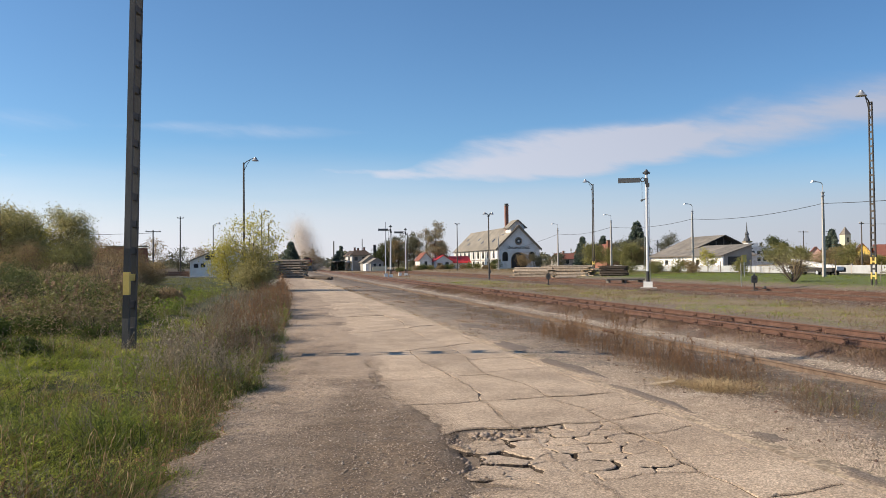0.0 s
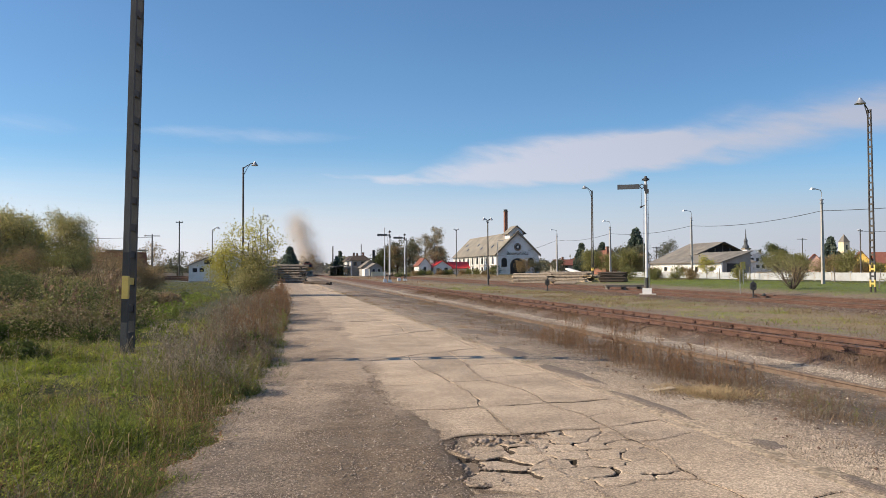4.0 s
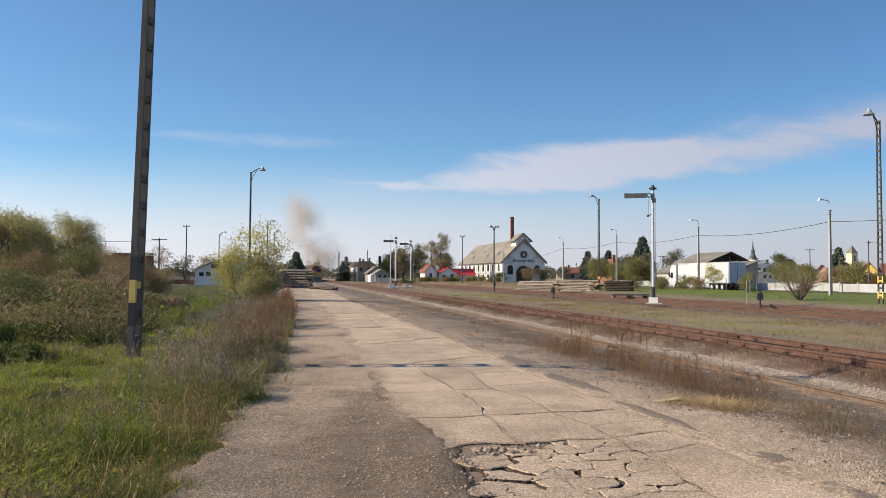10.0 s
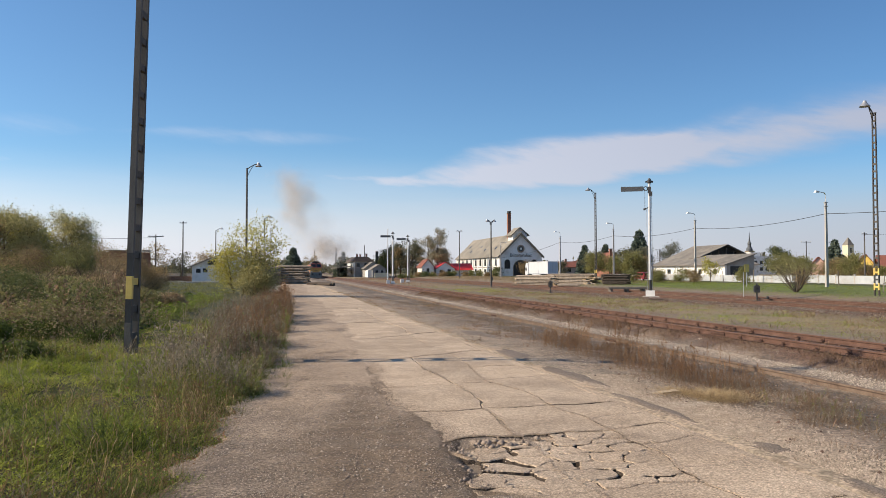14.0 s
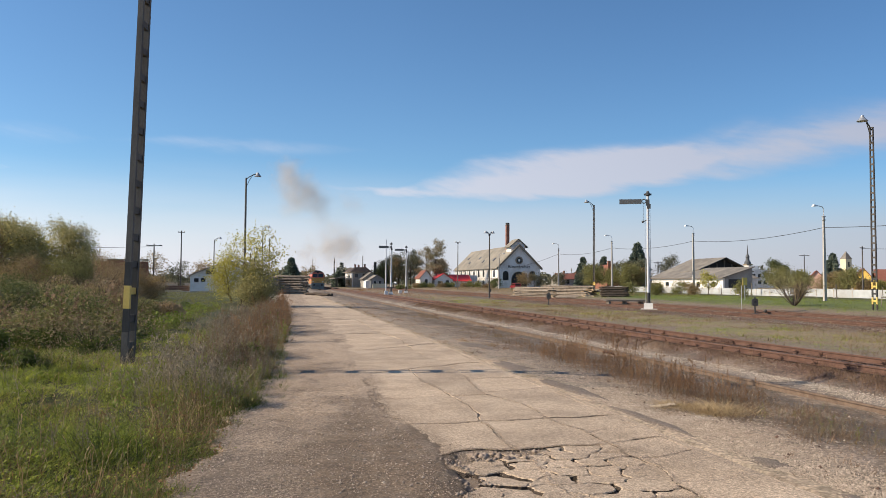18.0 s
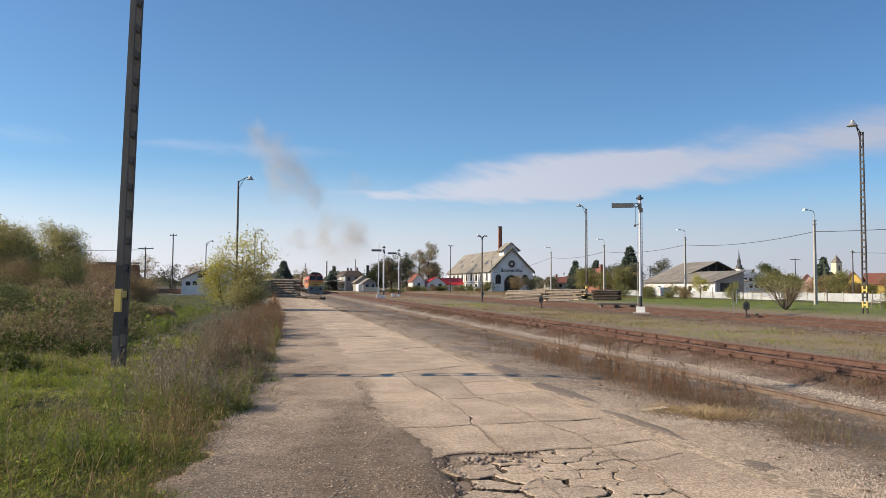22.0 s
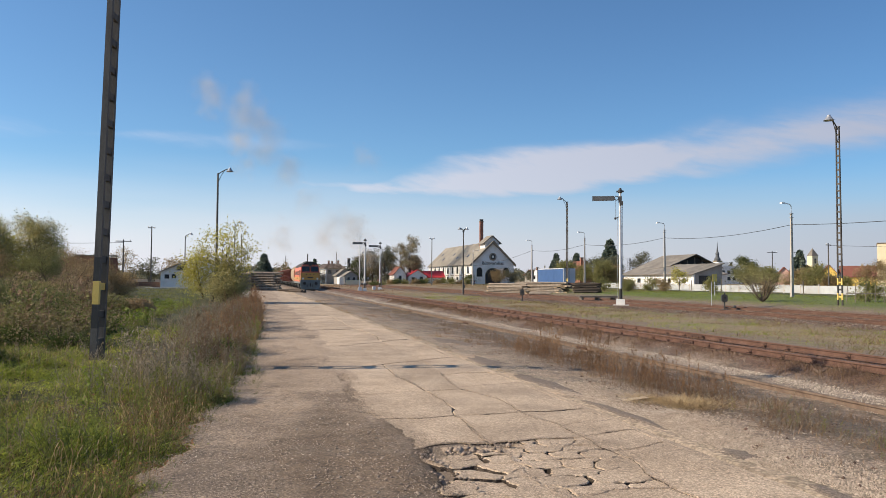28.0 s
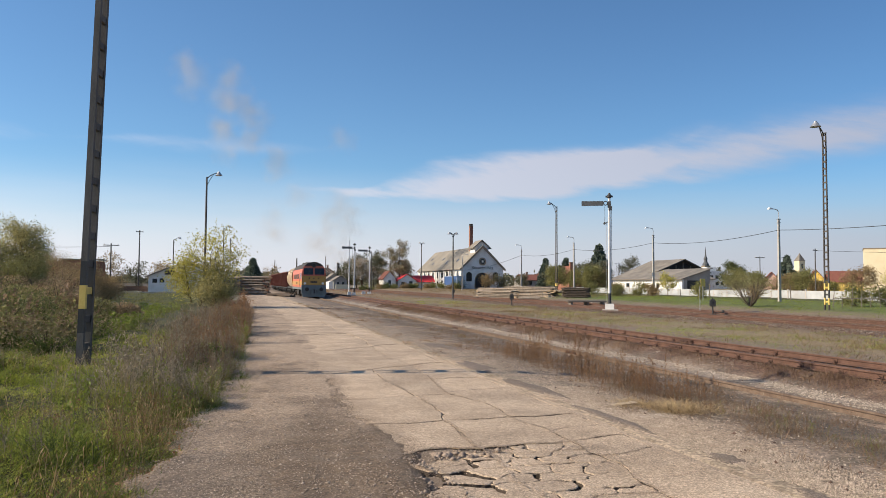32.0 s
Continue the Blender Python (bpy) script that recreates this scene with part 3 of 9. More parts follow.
def ground_z(x, y):
    z = np.interp(x, PROFILE_X, PROFILE_Z)
    amp = np.interp(x, [-40, -12, -3, -1.0, -0.6, 4.4, 5, 8, 36, 40, 70], [0.22, 0.16, 0.07, 0.015, 0.0, 0.0, 0.015, 0.02, 0.03, 0.05, 0.03])
    wave = np.sin(x * 0.9 + 1.3 * np.sin(y * 0.37)) * np.cos(y * 0.55 + 0.8 * np.sin(x * 0.6)) + 0.5 * np.sin(x * 2.3 + y * 1.7)
    hummock = np.interp(x, [-60, -14, -1.9, -0.95], [0.4, 0.36, 0.28, 0.0]) * (value_noise(x, y, 0.9, 71) - 0.5 + 0.5 * (value_noise(x, y, 2.1, 72) - 0.5))
    return z + amp * wave * 0.5 + hummock


def ground_material():
    m = bpy.data.materials.new("ground_soil")
    m.use_nodes = True
    nt = m.node_tree
    N, L = nt.nodes, nt.links
    b = N["Principled BSDF"]
    pos = N.new("ShaderNodeNewGeometry").outputs["Position"]
    sep = N.new("ShaderNodeSeparateXYZ")
    L.new(pos, sep.inputs[0])

    def tex(sc, detail=5, rough=0.6):
        n = N.new("ShaderNodeTexNoise")
        n.inputs["Scale"].default_value, n.inputs["Detail"].default_value, n.inputs["Roughness"].default_value = sc, detail, rough
        L.new(pos, n.inputs["Vector"])
        return n.outputs[0]

    # the edges of the strips waver by about a metre
    wav = N.new("ShaderNodeMath")
    wav.operation = "MULTIPLY_ADD"
    wav.inputs[1].default_value = 2.0
    off = N.new("ShaderNodeMath")
    off.operation, off.inputs[1].default_value = "SUBTRACT", 1.0
    L.new(tex(0.5), wav.inputs[0])
    L.new(sep.outputs[0], wav.inputs[2])
    L.new(wav.outputs[0], off.inputs[0])
    mr = N.new("ShaderNodeMapRange")
    mr.inputs["From Min"].default_value, mr.inputs["From Max"].default_value = -20, 80
    L.new(off.outputs[0], mr.inputs["Value"])
    grass, soil, gravel, pale = (0.075, 0.085, 0.022), (0.085, 0.062, 0.035), (0.385, 0.30, 0.226), (0.34, 0.268, 0.205)
    cinder, rusty, dry, green = (0.27, 0.197, 0.142), (0.20, 0.108, 0.074), (0.32, 0.235, 0.14), (0.145, 0.175, 0.042)
    at = lambda x: (x + 20) / 100
    siding, bank = (0.18, 0.133, 0.098), (0.13, 0.085, 0.06)
    hi = [(at(-20), soil), (at(-4), grass), (at(-1.2), soil), (at(-0.6), gravel), (at(5.0), gravel), (at(6.2), cinder), (at(7.0), siding), (at(9.8), siding), (at(10.35), (0.36, 0.29, 0.235)), (at(10.7), (0.36, 0.29, 0.235)), (at(11.0), bank), (at(11.6), rusty), (at(14.0), rusty),
          (at(15.0), cinder), (at(18.0), cinder), (at(19.0), dry), (at(22.5), dry), (at(24.4), cinder), (at(25.6), siding), (at(35.5), (0.14, 0.092, 0.067)), (at(37.2), cinder), (at(41.5), green), (at(56), green), (at(66), grass), (at(79), dry)]
    lo = [(p, tuple(v * f for v, f in zip(c, (0.62, 0.66, 0.62)))) for p, c in hi]
    ca, cb = ramp(N, hi, mr.outputs[0], L), ramp(N, lo, mr.outputs[0], L)
    fine = tex(26, 4, 0.7)
    med = tex(2.2, 5, 0.65)
    s1 = N.new("ShaderNodeMath")
    s1.operation = "MULTIPLY_ADD"
    s1.inputs[1].default_value = 0.55
    s2 = N.new("ShaderNodeMath")
    s2.operation, s2.inputs[1].default_value = "MULTIPLY", 0.45
    L.new(med, s2.inputs[0])
    L.new(fine, s1.inputs[0])
    L.new(s2.outputs[0], s1.inputs[2])
    sp = N.new("ShaderNodeMapRange")
    sp.inputs["From Min"].default_value, sp.inputs["From Max"].default_value = 0.38, 0.62
    L.new(s1.outputs[0], sp.inputs["Value"])
    mx = N.new("ShaderNodeMix")
    mx.data_type = "RGBA"
    L.new(sp.outputs[0], mx.inputs["Factor"])
    L.new(cb, mx.inputs["A"])
    L.new(ca, mx.inputs["B"])
    # dark damp and tan dry blotches beside the road and in the siding
    near = ramp(N, [(at(4.2), (0, 0, 0)), (at(4.5), (1, 1, 1)), (at(9.5), (1, 1, 1)), (at(12.5), (0, 0, 0))], mr.outputs[0], L)
    for scale_, low, high, colour in ((0.75, 0.56, 0.63, (0.115, 0.085, 0.06)), (0.6, 0.50, 0.62, (0.40, 0.30, 0.215))):
        bl = N.new("ShaderNodeMapRange")
        bl.inputs["From Min"].default_value, bl.inputs["From Max"].default_value, bl.inputs["To Max"].default_value = low, high, 0.8
        L.new(tex(scale_, 5, 0.7), bl.inputs["Value"])
        bw = N.new("ShaderNodeMath")
        bw.operation = "MULTIPLY"
        L.new(near, bw.inputs[0])
        L.new(bl.outputs[0], bw.inputs[1])
        bm_ = N.new("ShaderNodeMix")
        bm_.data_type = "RGBA"
        L.new(bw.outputs[0], bm_.inputs["Factor"])
        L.new(mx.outputs["Result"], bm_.inputs["A"])
        bm_.inputs["B"].default_value = (*colour, 1)
        mx = bm_
    # green patches between and beyond the tracks
    where = ramp(N, [(at(16.8), (0, 0, 0)), (at(18.0), (1, 1, 1)), (at(24.6), (1, 1, 1)), (at(25.8), (0, 0, 0)), (at(36.5), (0, 0, 0)), (at(38), (1, 1, 1)), (at(57), (1, 1, 1)), (at(58), (0, 0, 0))], mr.outputs[0], L)
    pt = N.new("ShaderNodeMapRange")
    pt.inputs["From Min"].default_value, pt.inputs["From Max"].default_value, pt.inputs["To Max"].default_value = 0.52, 0.60, 0.7
    L.new(tex(0.33, 6, 0.65), pt.inputs["Value"])
    pw = N.new("ShaderNodeMath")
    pw.operation = "MULTIPLY"
    L.new(where, pw.inputs[0])
    L.new(pt.outputs[0], pw.inputs[1])
    # the far meadow is dry
    fy = N.new("ShaderNodeMapRange")
    fy.inputs["From Min"].default_value, fy.inputs["From Max"].default_value = 80, 125
    L.new(sep.outputs[1], fy.inputs["Value"])
    fx = ramp(N, [(at(36), (0, 0, 0)), (at(39), (0.85, 0.85, 0.85)), (at(58), (0.85, 0.85, 0.85)), (at(66), (0, 0, 0))], mr.outputs[0], L)
    fm = N.new("ShaderNodeMath")
    fm.operation = "MULTIPLY"
    L.new(fy.outputs[0], fm.inputs[0])
    L.new(fx, fm.inputs[1])
    fd = N.new("ShaderNodeMix")
    fd.data_type = "RGBA"
    L.new(fm.outputs[0], fd.inputs["Factor"])
    L.new(mx.outputs["Result"], fd.inputs["A"])
    fd.inputs["B"].default_value = (0.27, 0.195, 0.12, 1)
    mx = fd
    inv = N.new("ShaderNodeMath")
    inv.operation = "SUBTRACT"
    inv.inputs[0].default_value = 1.0
    L.new(fy.outputs[0], inv.inputs[1])
    both = N.new("ShaderNodeMath")
    both.operation = "MULTIPLY"
    L.new(pw.outputs[0], both.inputs[0])
    L.new(inv.outputs[0], both.inputs[1])
    pw = both
    gm = N.new("ShaderNodeMix")
    gm.data_type = "RGBA"
    L.new(pw.outputs[0], gm.inputs["Factor"])
    L.new(mx.outputs["Result"], gm.inputs["A"])
    gc = ramp(N, [(0.3, (0.10, 0.13, 0.026)), (0.7, (0.24, 0.25, 0.07))], fine, L)
    L.new(gc, gm.inputs["B"])
    L.new(gm.outputs["Result"], b.inputs["Base Color"])
    b.inputs["Roughness"].default_value = 0.95
    bp = N.new("ShaderNodeBump")
    bp.inputs["Strength"].default_value, bp.inputs["Distance"].default_value = 0.9, 0.03
    L.new(s1.outputs[0], bp.inputs["Height"])
    L.new(bp.outputs[0], b.inputs["Normal"])
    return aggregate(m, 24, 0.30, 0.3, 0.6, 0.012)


def make_ground():
    xs = np.unique(np.round(np.concatenate([[-3000, -1200, -500, -250, -120, -70], np.arange(-45, -14, 1.5), np.arange(-14, 6, 0.4), [4.36, 4.44], np.arange(6, 44, 0.6), np.arange(44, 80, 3), [55, 57.6, 58.0, 58.4, 65.6, 66.2], [100, 150, 250, 500, 1200, 3000]]), 3))
    ys = np.unique(np.round(np.concatenate([[-600, -200, -80, -30, -12], np.arange(-6, 30, 0.5), np.arange(30, 80, 1.5), np.arange(80, 240, 6), [260, 300, 400, 600, 1000, 1800, 4500]]), 3))
    gx, gy = np.meshgrid(xs, ys)
    v = np.stack([gx, gy, ground_z(gx, gy)], -1).reshape(-1, 3)
    n = len(xs)
    i, j = np.meshgrid(np.arange(n - 1), np.arange(len(ys) - 1))
    a = (j * n + i).ravel()
    ob = new("ground", mesh_np("ground", v, np.stack([a, a + 1, a + n + 1, a + n], -1), ground_material()))
    ob.data.shade_smooth()
    tagged(ob, "rough yard ground of soil, cinders, gravel and grass strips", "ground", kind="structure")


make_ground()


# ---- railway tracks ----
RAIL_PROFILE = [(-0.065, 0), (0.065, 0), (0.065, 0.014), (0.010, 0.032), (0.010, 0.105), (0.034, 0.118), (0.034, 0.150), (-0.034, 0.150), (-0.034, 0.118), (-0.010, 0.105), (-0.010, 0.032), (-0.065, 0.014)]


def track(name, cx, y0, y1, top, label, anchors=0.0, steel="rust", sleepers_to=60.0, sleeper_step=0.62, sunk=0.05):
    t = thing(name, pose(cx, 0, 0), label, "railway track", "tracks of the yard", "structure")
    step = 12.0
    for side in (-0.7525, 0.7525):
        g = Geo()
        g.prism([(u + side, w + top - 0.15) for u, w in RAIL_PROFILE], "y", y0, y1)
        rail = part("rail", g, M[steel], t)
        g = Geo().prism([(side - 0.022, top), (side + 0.022, top), (side + 0.020, top + 0.003), (side - 0.020, top + 0.003)], "y", y0, y1)
        part("running_surface", g, M["rail_top" if steel == "rust" else steel], rail, "worn top of the rail")
        for k in range(int(sleepers_to / step)):
            yj = 6.0 + k * step + (1.7 if side > 0 else 0)
            g = Geo().box(side - 0.05, side + 0.05, yj - 0.32, yj + 0.32, top - 0.115, top - 0.05)
            for b in (-0.24, -0.10, 0.10, 0.24):
                g.tube((side - 0.075, yj + b, top - 0.085), (side + 0.075, yj + b, top - 0.085), 0.016, n=6)
            part("fishplate", g, M["clip"], rail)
    # sleepers, half sunk in the bed
    g = Geo().prism([(-1.3, 0), (1.3, 0), (1.3, 0.13), (1.24, 0.17), (-1.24, 0.17), (-1.3, 0.13)], "y", -0.12, 0.12)
    me = mesh_of("sleeper", g, M["sleeper"])
    y = max(y0, 2.0)
    while y < sleepers_to:
        s = new("sleeper", me)
        s.parent = t
        s.matrix_basis = pose(random.uniform(-0.03, 0.03), y, top - 0.33 - sunk + random.uniform(-0.012, 0.012), 0, random.uniform(-0.6, 0.6), random.uniform(-1.5, 1.5))
        y += sleeper_step
    if anchors:
        # spring clips standing out on both sides of each rail
        g = Geo()
        for s in (-1, 1):
            g.box(min(s * 0.05, s * 0.12), max(s * 0.05, s * 0.12), -0.04, 0.04, 0.0, 0.025)
            g.path([(s * 0.05, -0.03, 0.02), (s * 0.11, -0.07, 0.10), (s * 0.13, -0.13, 0.17)], [0.014, 0.012, 0.009], 5)
            g.path([(s * 0.05, 0.03, 0.02), (s * 0.11, 0.07, 0.10), (s * 0.14, 0.13, 0.16)], [0.014, 0.012, 0.009], 5)
            g.path([(s * 0.06, 0, 0.02), (s * 0.17, 0.0, 0.05), (s * 0.24, 0.02, 0.03)], 0.012, 5)
        me = mesh_of("rail_clip", g, M["clip"])
        for side in (-0.7525, 0.7525):
            y = 8.0
            while y < 62:
                c = new("rail_clip", me)
                c.parent = t
                c.matrix_basis = pose(side, y + random.uniform(-0.06, 0.06), top - 0.135, 0, 0, random.uniform(-12, 12)) @ Matrix.Scale(0.72, 4)
                y += anchors * random.choice((0.9, 1.0, 1.0, 1.15, 2.0))
    return t


track("railway_track", 8.67, -4, 420, -0.24, "dusty siding half buried in weeds and gravel", steel="rail_dusty", sleepers_to=70, sunk=0.04)
track("railway_track", 12.56, -4, 420, 0.05, "raised rusty track with spring clips along both rails", anchors=0.95, sleepers_to=70)
track("railway_track", 29.4, -4, 420, -0.27, "rusty yard track in reddish ballast", sleepers_to=80)
track("railway_track", 34.4, -4, 420, -0.27, "rusty yard track beside the grass", sleepers_to=80)


# ---- the old concrete road ----
def jag(a, b, amp=0.16, least=0.03):
    """Points from a towards b along a meandering crack, the same from either end."""
    ka, kb = (round(a[0] * 500), round(a[1] * 500)), (round(b[0] * 500), round(b[1] * 500))
    flip = ka > kb
    p, q = (b, a) if flip else (a, b)
    r = random.Random((min(ka, kb)[0] * 7919 + min(ka, kb)[1] * 104729 + max(ka, kb)[0] * 1299709 + max(ka, kb)[1] * 15485863) & 0xFFFFFF)

    def halve(u, v):
        l = math.hypot(v[0] - u[0], v[1] - u[1])
        if l < least:
            return [u]
        k = r.uniform(-amp, amp)
        m = ((u[0] + v[0]) / 2 - (v[1] - u[1]) * k, (u[1] + v[1]) / 2 + (v[0] - u[0]) * k)
        return halve(u, m) + halve(m, v)

    pts = halve(p, q)
    if flip:
        pts = [a] + pts[:0:-1]
    return pts


def shrink(poly, gap):
    """The outline drawn in by about gap."""
    n = len(poly)
    area = sum(poly[k - 1][0] * poly[k][1] - poly[k][0] * poly[k - 1][1] for k in range(n))
    out = []
    for i, (x, y) in enumerate(poly):
        ax, ay = poly[i - 1]
        bx, by = poly[(i + 1) % n]
        if isinstance(gap, list):
            (ax, ay), (bx, by) = poly[i - 2], poly[(i + 2) % n]
        tx, ty = bx - ax, by - ay
        l = math.hypot(tx, ty) or 1
        s = gap[i] if isinstance(gap, list) else gap
        s = s if area > 0 else -s
        out.append((x - ty / l * s, y + tx / l * s))
    return out


def slab(poly, parent, z=0.0, tilt=(0, 0), gap=0.008, name="slab", thick=0.14, worn=0.0):
    """A slab with a worn, chipped rim; worn: how deep the chips bite."""
    if worn:
        px, py = np.array([p[0] for p in poly]), np.array([p[1] for p in poly])
        bite = gap * 0.3 + gap * 1.3 * value_noise(px, py, 3.1, 61) + worn * np.clip(value_noise(px, py, 7.0, 62) - 0.62, 0, 1) * 2.6
        poly = shrink(poly, [float(q) for q in bite])
    else:
        poly = shrink(poly, gap)
    cx, cy = sum(p[0] for p in poly) / len(poly), sum(p[1] for p in poly) / len(poly)
    inner = shrink(poly, [0.009] * len(poly) if worn else 0.004)
    up = lambda p, d: (p[0], p[1], z + (p[0] - cx) * tilt[0] + (p[1] - cy) * tilt[1] - d)
    n = len(poly)
    g = Geo()
    g.add([up(p, thick) for p in poly] + [up(p, 0.009 if worn else 0.005) for p in poly] + [up(p, 0) for p in inner],
          [tuple(range(2 * n, 3 * n))] + [(k, (k + 1) % n, n + (k + 1) % n, n + k) for k in range(n)] + [(n + k, n + (k + 1) % n, 2 * n + (k + 1) % n, 2 * n + k) for k in range(n)])
    ob = part(name, g, M["concrete"], parent)
    ob.data.materials.append(M["joint_dirt"])
    for k in range(1, n + 1):
        ob.data.polygons[k].material_index = 1
    return ob


def road_right(y):
    return 4.38 + 0.03 * math.sin(y * 0.8) - max(0, y - 45) * 0.012


JOINTS = []


def between(line, y0, y1):
    """The points of a line that runs along the road, from y0 to y1."""
    y0, y1 = max(y0, line[0][1]), min(y1, line[-1][1])
    at = lambda y: next((a[0] + (b[0] - a[0]) * (y - a[1]) / (b[1] - a[1]), y) for a, b in zip(line, line[1:]) if a[1] <= y <= b[1])
    return [at(y0)] + [p for p in line if y0 + 0.012 < p[1] < y1 - 0.012] + [at(y1)]


def make_road():
    JOINTS.clear()
    road = thing("road", pose(0, 0, 0), "old cracked concrete road with worn joints and dirt over its edge", "road", kind="structure")
    # joints across the road: y at x = 2.4, slope, and the x of the joints along it
    rows = [(y, 0.05, 1.32, 2.40, 3.40) for y in (-42.0, -34.0, -26.0, -18.0, -11.0, -6.4, -3.0)]
    rows += [(-0.6, 0.09, 1.32, 2.36, 3.38), (1.9, 0.09, 1.32, 2.36, 3.38), (4.0, 0.09, 1.30, 2.38, 3.36), (5.30, 0.03, 1.32, 2.40, 3.33), (7.20, 0.05, 1.34, 2.42, 3.48),
             (8.73, 0.07, 1.36, 2.44, 3.36), (10.72, 0.10, 1.40, 2.54, 3.12), (14.10, 0.50, 1.40, 2.50, 3.42), (18.4, 0.75, 1.4, 2.5, 3.4)]
    y = 24.0
    while y < 112:
        rows.append((y, random.uniform(-0.05, 0.35), 1.4, 2.5, 3.4))
        y += random.choice((4.4, 5.2, 6.6))
    edge = lambda q: road_right(q) - 0.15
    worn = lambda q: 0.024 if 4.5 < q < 10.5 else 0.004 if q < 30 else 0.0

    def across(i, x):
        return rows[i][0] + (x - 2.4) * rows[i][1]

    lines = []
    for c in range(4):
        pts = []
        for i in range(len(rows) - 1):
            near = 2 < rows[i][0] < 24
            p, q = [((0.2, rows[k][2], rows[k][3], rows[k][4])[c], 0) for k in (i, i + 1)]
            p, q = (p[0], across(i, p[0])), (q[0], across(i + 1, q[0]))
            pts += jag(p, q, 0.075 if 2 < rows[i][0] < 10 else 0.03, 0.04 if near else 0.6)
        pts.append(((0.2, *rows[-1][2:5])[c], across(len(rows) - 1, (0.2, *rows[-1][2:5])[c])))
        pts.sort(key=lambda p: p[1])
        lines.append(pts)
        if c:
            JOINTS.extend(p for p in pts if 4 < p[1] < 13)
    corner = lambda i, c: ((0.2, *rows[i][2:5])[c], across(i, (0.2, *rows[i][2:5])[c]))
    joint = {}

    def cross(i, c):
        if (i, c) not in joint:
            near = 2 < rows[i][0] < 24
            joint[i, c] = jag(corner(i, c), corner(i, c + 1), 0.16 if i == 11 else 0.10 if near else 0.03, 0.035 if near else 0.5)
            if 4 < rows[i][0] < 20:
                JOINTS.extend(joint[i, c])
        return joint[i, c] + [corner(i, c + 1)]

    for i in range(len(rows) - 1):
        r = random.Random(i * 13 + 3)
        # far off and behind, one slab fills the width between the edge strips
        spans = [(0, 1), (1, 2), (2, 3)] if 4 < rows[i][0] < 10 else [(0, 2), (2, 3)] if 10 < rows[i][0] < 14 else [(0, 3)]
        for c0, c1 in spans:
            if rows[i][0] == 5.30 and c0 > 0:
                if c0 == 1:
                    low = cross(i, 1)[:-1] + cross(i, 2)
                    high = (cross(i + 1, 1)[:-1] + cross(i + 1, 2))[::-1]
                    broken_patch(road, low[:-1] + between(lines[3], low[-1][1], high[0][1])[:-1] + high[:-1] + between(lines[1], low[0][1], high[-1][1])[::-1][:-1])
                continue
            low = [p for c in range(c0, c1) for p in cross(i, c)[:-1]] + [corner(i, c1)]
            high = [p for c in range(c0, c1) for p in cross(i + 1, c)[:-1]] + [corner(i + 1, c1)]
            left, right = between(lines[c0], low[0][1], high[0][1]), between(lines[c1], low[-1][1], high[-1][1])
            poly = low[:-1] + right[:-1] + high[::-1][:-1] + left[::-1][:-1]
            slab(poly, road, r.uniform(-0.006, 0.0), (r.uniform(-0.002, 0.002), r.uniform(-0.002, 0.002)), 0.006, worn=worn(rows[i][0]))
    # the outer lane has broken across more often
    cuts = [(y, 0.05) for y in (-42, -33, -24, -15, -8, -3, 0.2, 2.6)] + [(4.6, 0.2), (5.75, 0.16), (6.62, 0.30), (7.28, 0.26), (7.80, 0.34), (8.80, 0.06), (10.95, 0.28), (12.5, 0.1), (14.75, 0.45), (19.3, 0.8), (22.2, 0.3)]
    y = 26.0
    while y < 106:
        cuts.append((y, random.uniform(0.0, 0.3)))
        y += random.choice((3.8, 5.0, 6.2))
    inner_x = lambda q: next(a[0] for a in lines[3] if a[1] >= q)
    for (ya, sa), (yb, sb) in zip(cuts, cuts[1:]):
        near = 2 < ya < 24
        r = random.Random(int(ya * 100))
        xa, xb = inner_x(ya), inner_x(yb)
        pa, pb = between(lines[3], ya, yb)[0], between(lines[3], ya, yb)[-1]
        qa, qb = (edge(ya), ya + sa * (edge(ya) - xa)), (edge(yb), yb + sb * (edge(yb) - xb))
        low, high = jag(pa, qa, 0.11 if near else 0.03, 0.035 if near else 0.5), jag(pb, qb, 0.11 if near else 0.03, 0.035 if near else 0.5)
        if 4 < ya < 20:
            JOINTS.extend(low)
        side = jag(qa, qb, 0.012, 0.1 if near else 1.0)
        poly = low + side + ([qb] + high[:0:-1]) + between(lines[3], ya, yb)[::-1][:-1]
        slab(poly, road, r.uniform(-0.010, 0.002), (r.uniform(-0.004, 0.004), r.uniform(-0.002, 0.002)), 0.005, worn=worn(ya))
    # a narrow strip of newer concrete along the outer edge
    y = -42.0
    while y < 104:
        step = random.choice((2.6, 3.4, 4.1)) * (1 if y < 40 else 2)
        n = 14 if 2 < y < 30 else 4
        ys = [y + step * k / n for k in range(n + 1)]
        poly = [(edge(q), q) for q in ys] + [(road_right(q) + random.gauss(0, 0.010), q) for q in ys[::-1]]
        slab(poly, road, random.uniform(-0.018, -0.004), (-0.03, 0), 0.006, "edge_strip", 0.2, 0.012 if y < 30 else 0.0)
        y += step
    # grit that has filled the joints almost to the top
    cols, rws = np.arange(0.25, 4.32, 0.06), np.arange(3.0, 30.0, 0.08)
    X, Y = np.meshgrid(cols, rws)
    hole = np.clip(1 - np.abs(Y - 6.35) / 0.95, 0, 1) * np.clip((3.5 - X) / 0.4, 0, 1)
    Z = -0.013 - 0.008 * value_noise(X, Y, 2.2, 63) - 0.006 * value_noise(X, Y, 11, 64) - 0.055 * np.minimum(1, hole * 2)
    n = len(cols)
    i, j = np.meshgrid(np.arange(n - 1), np.arange(len(rws) - 1))
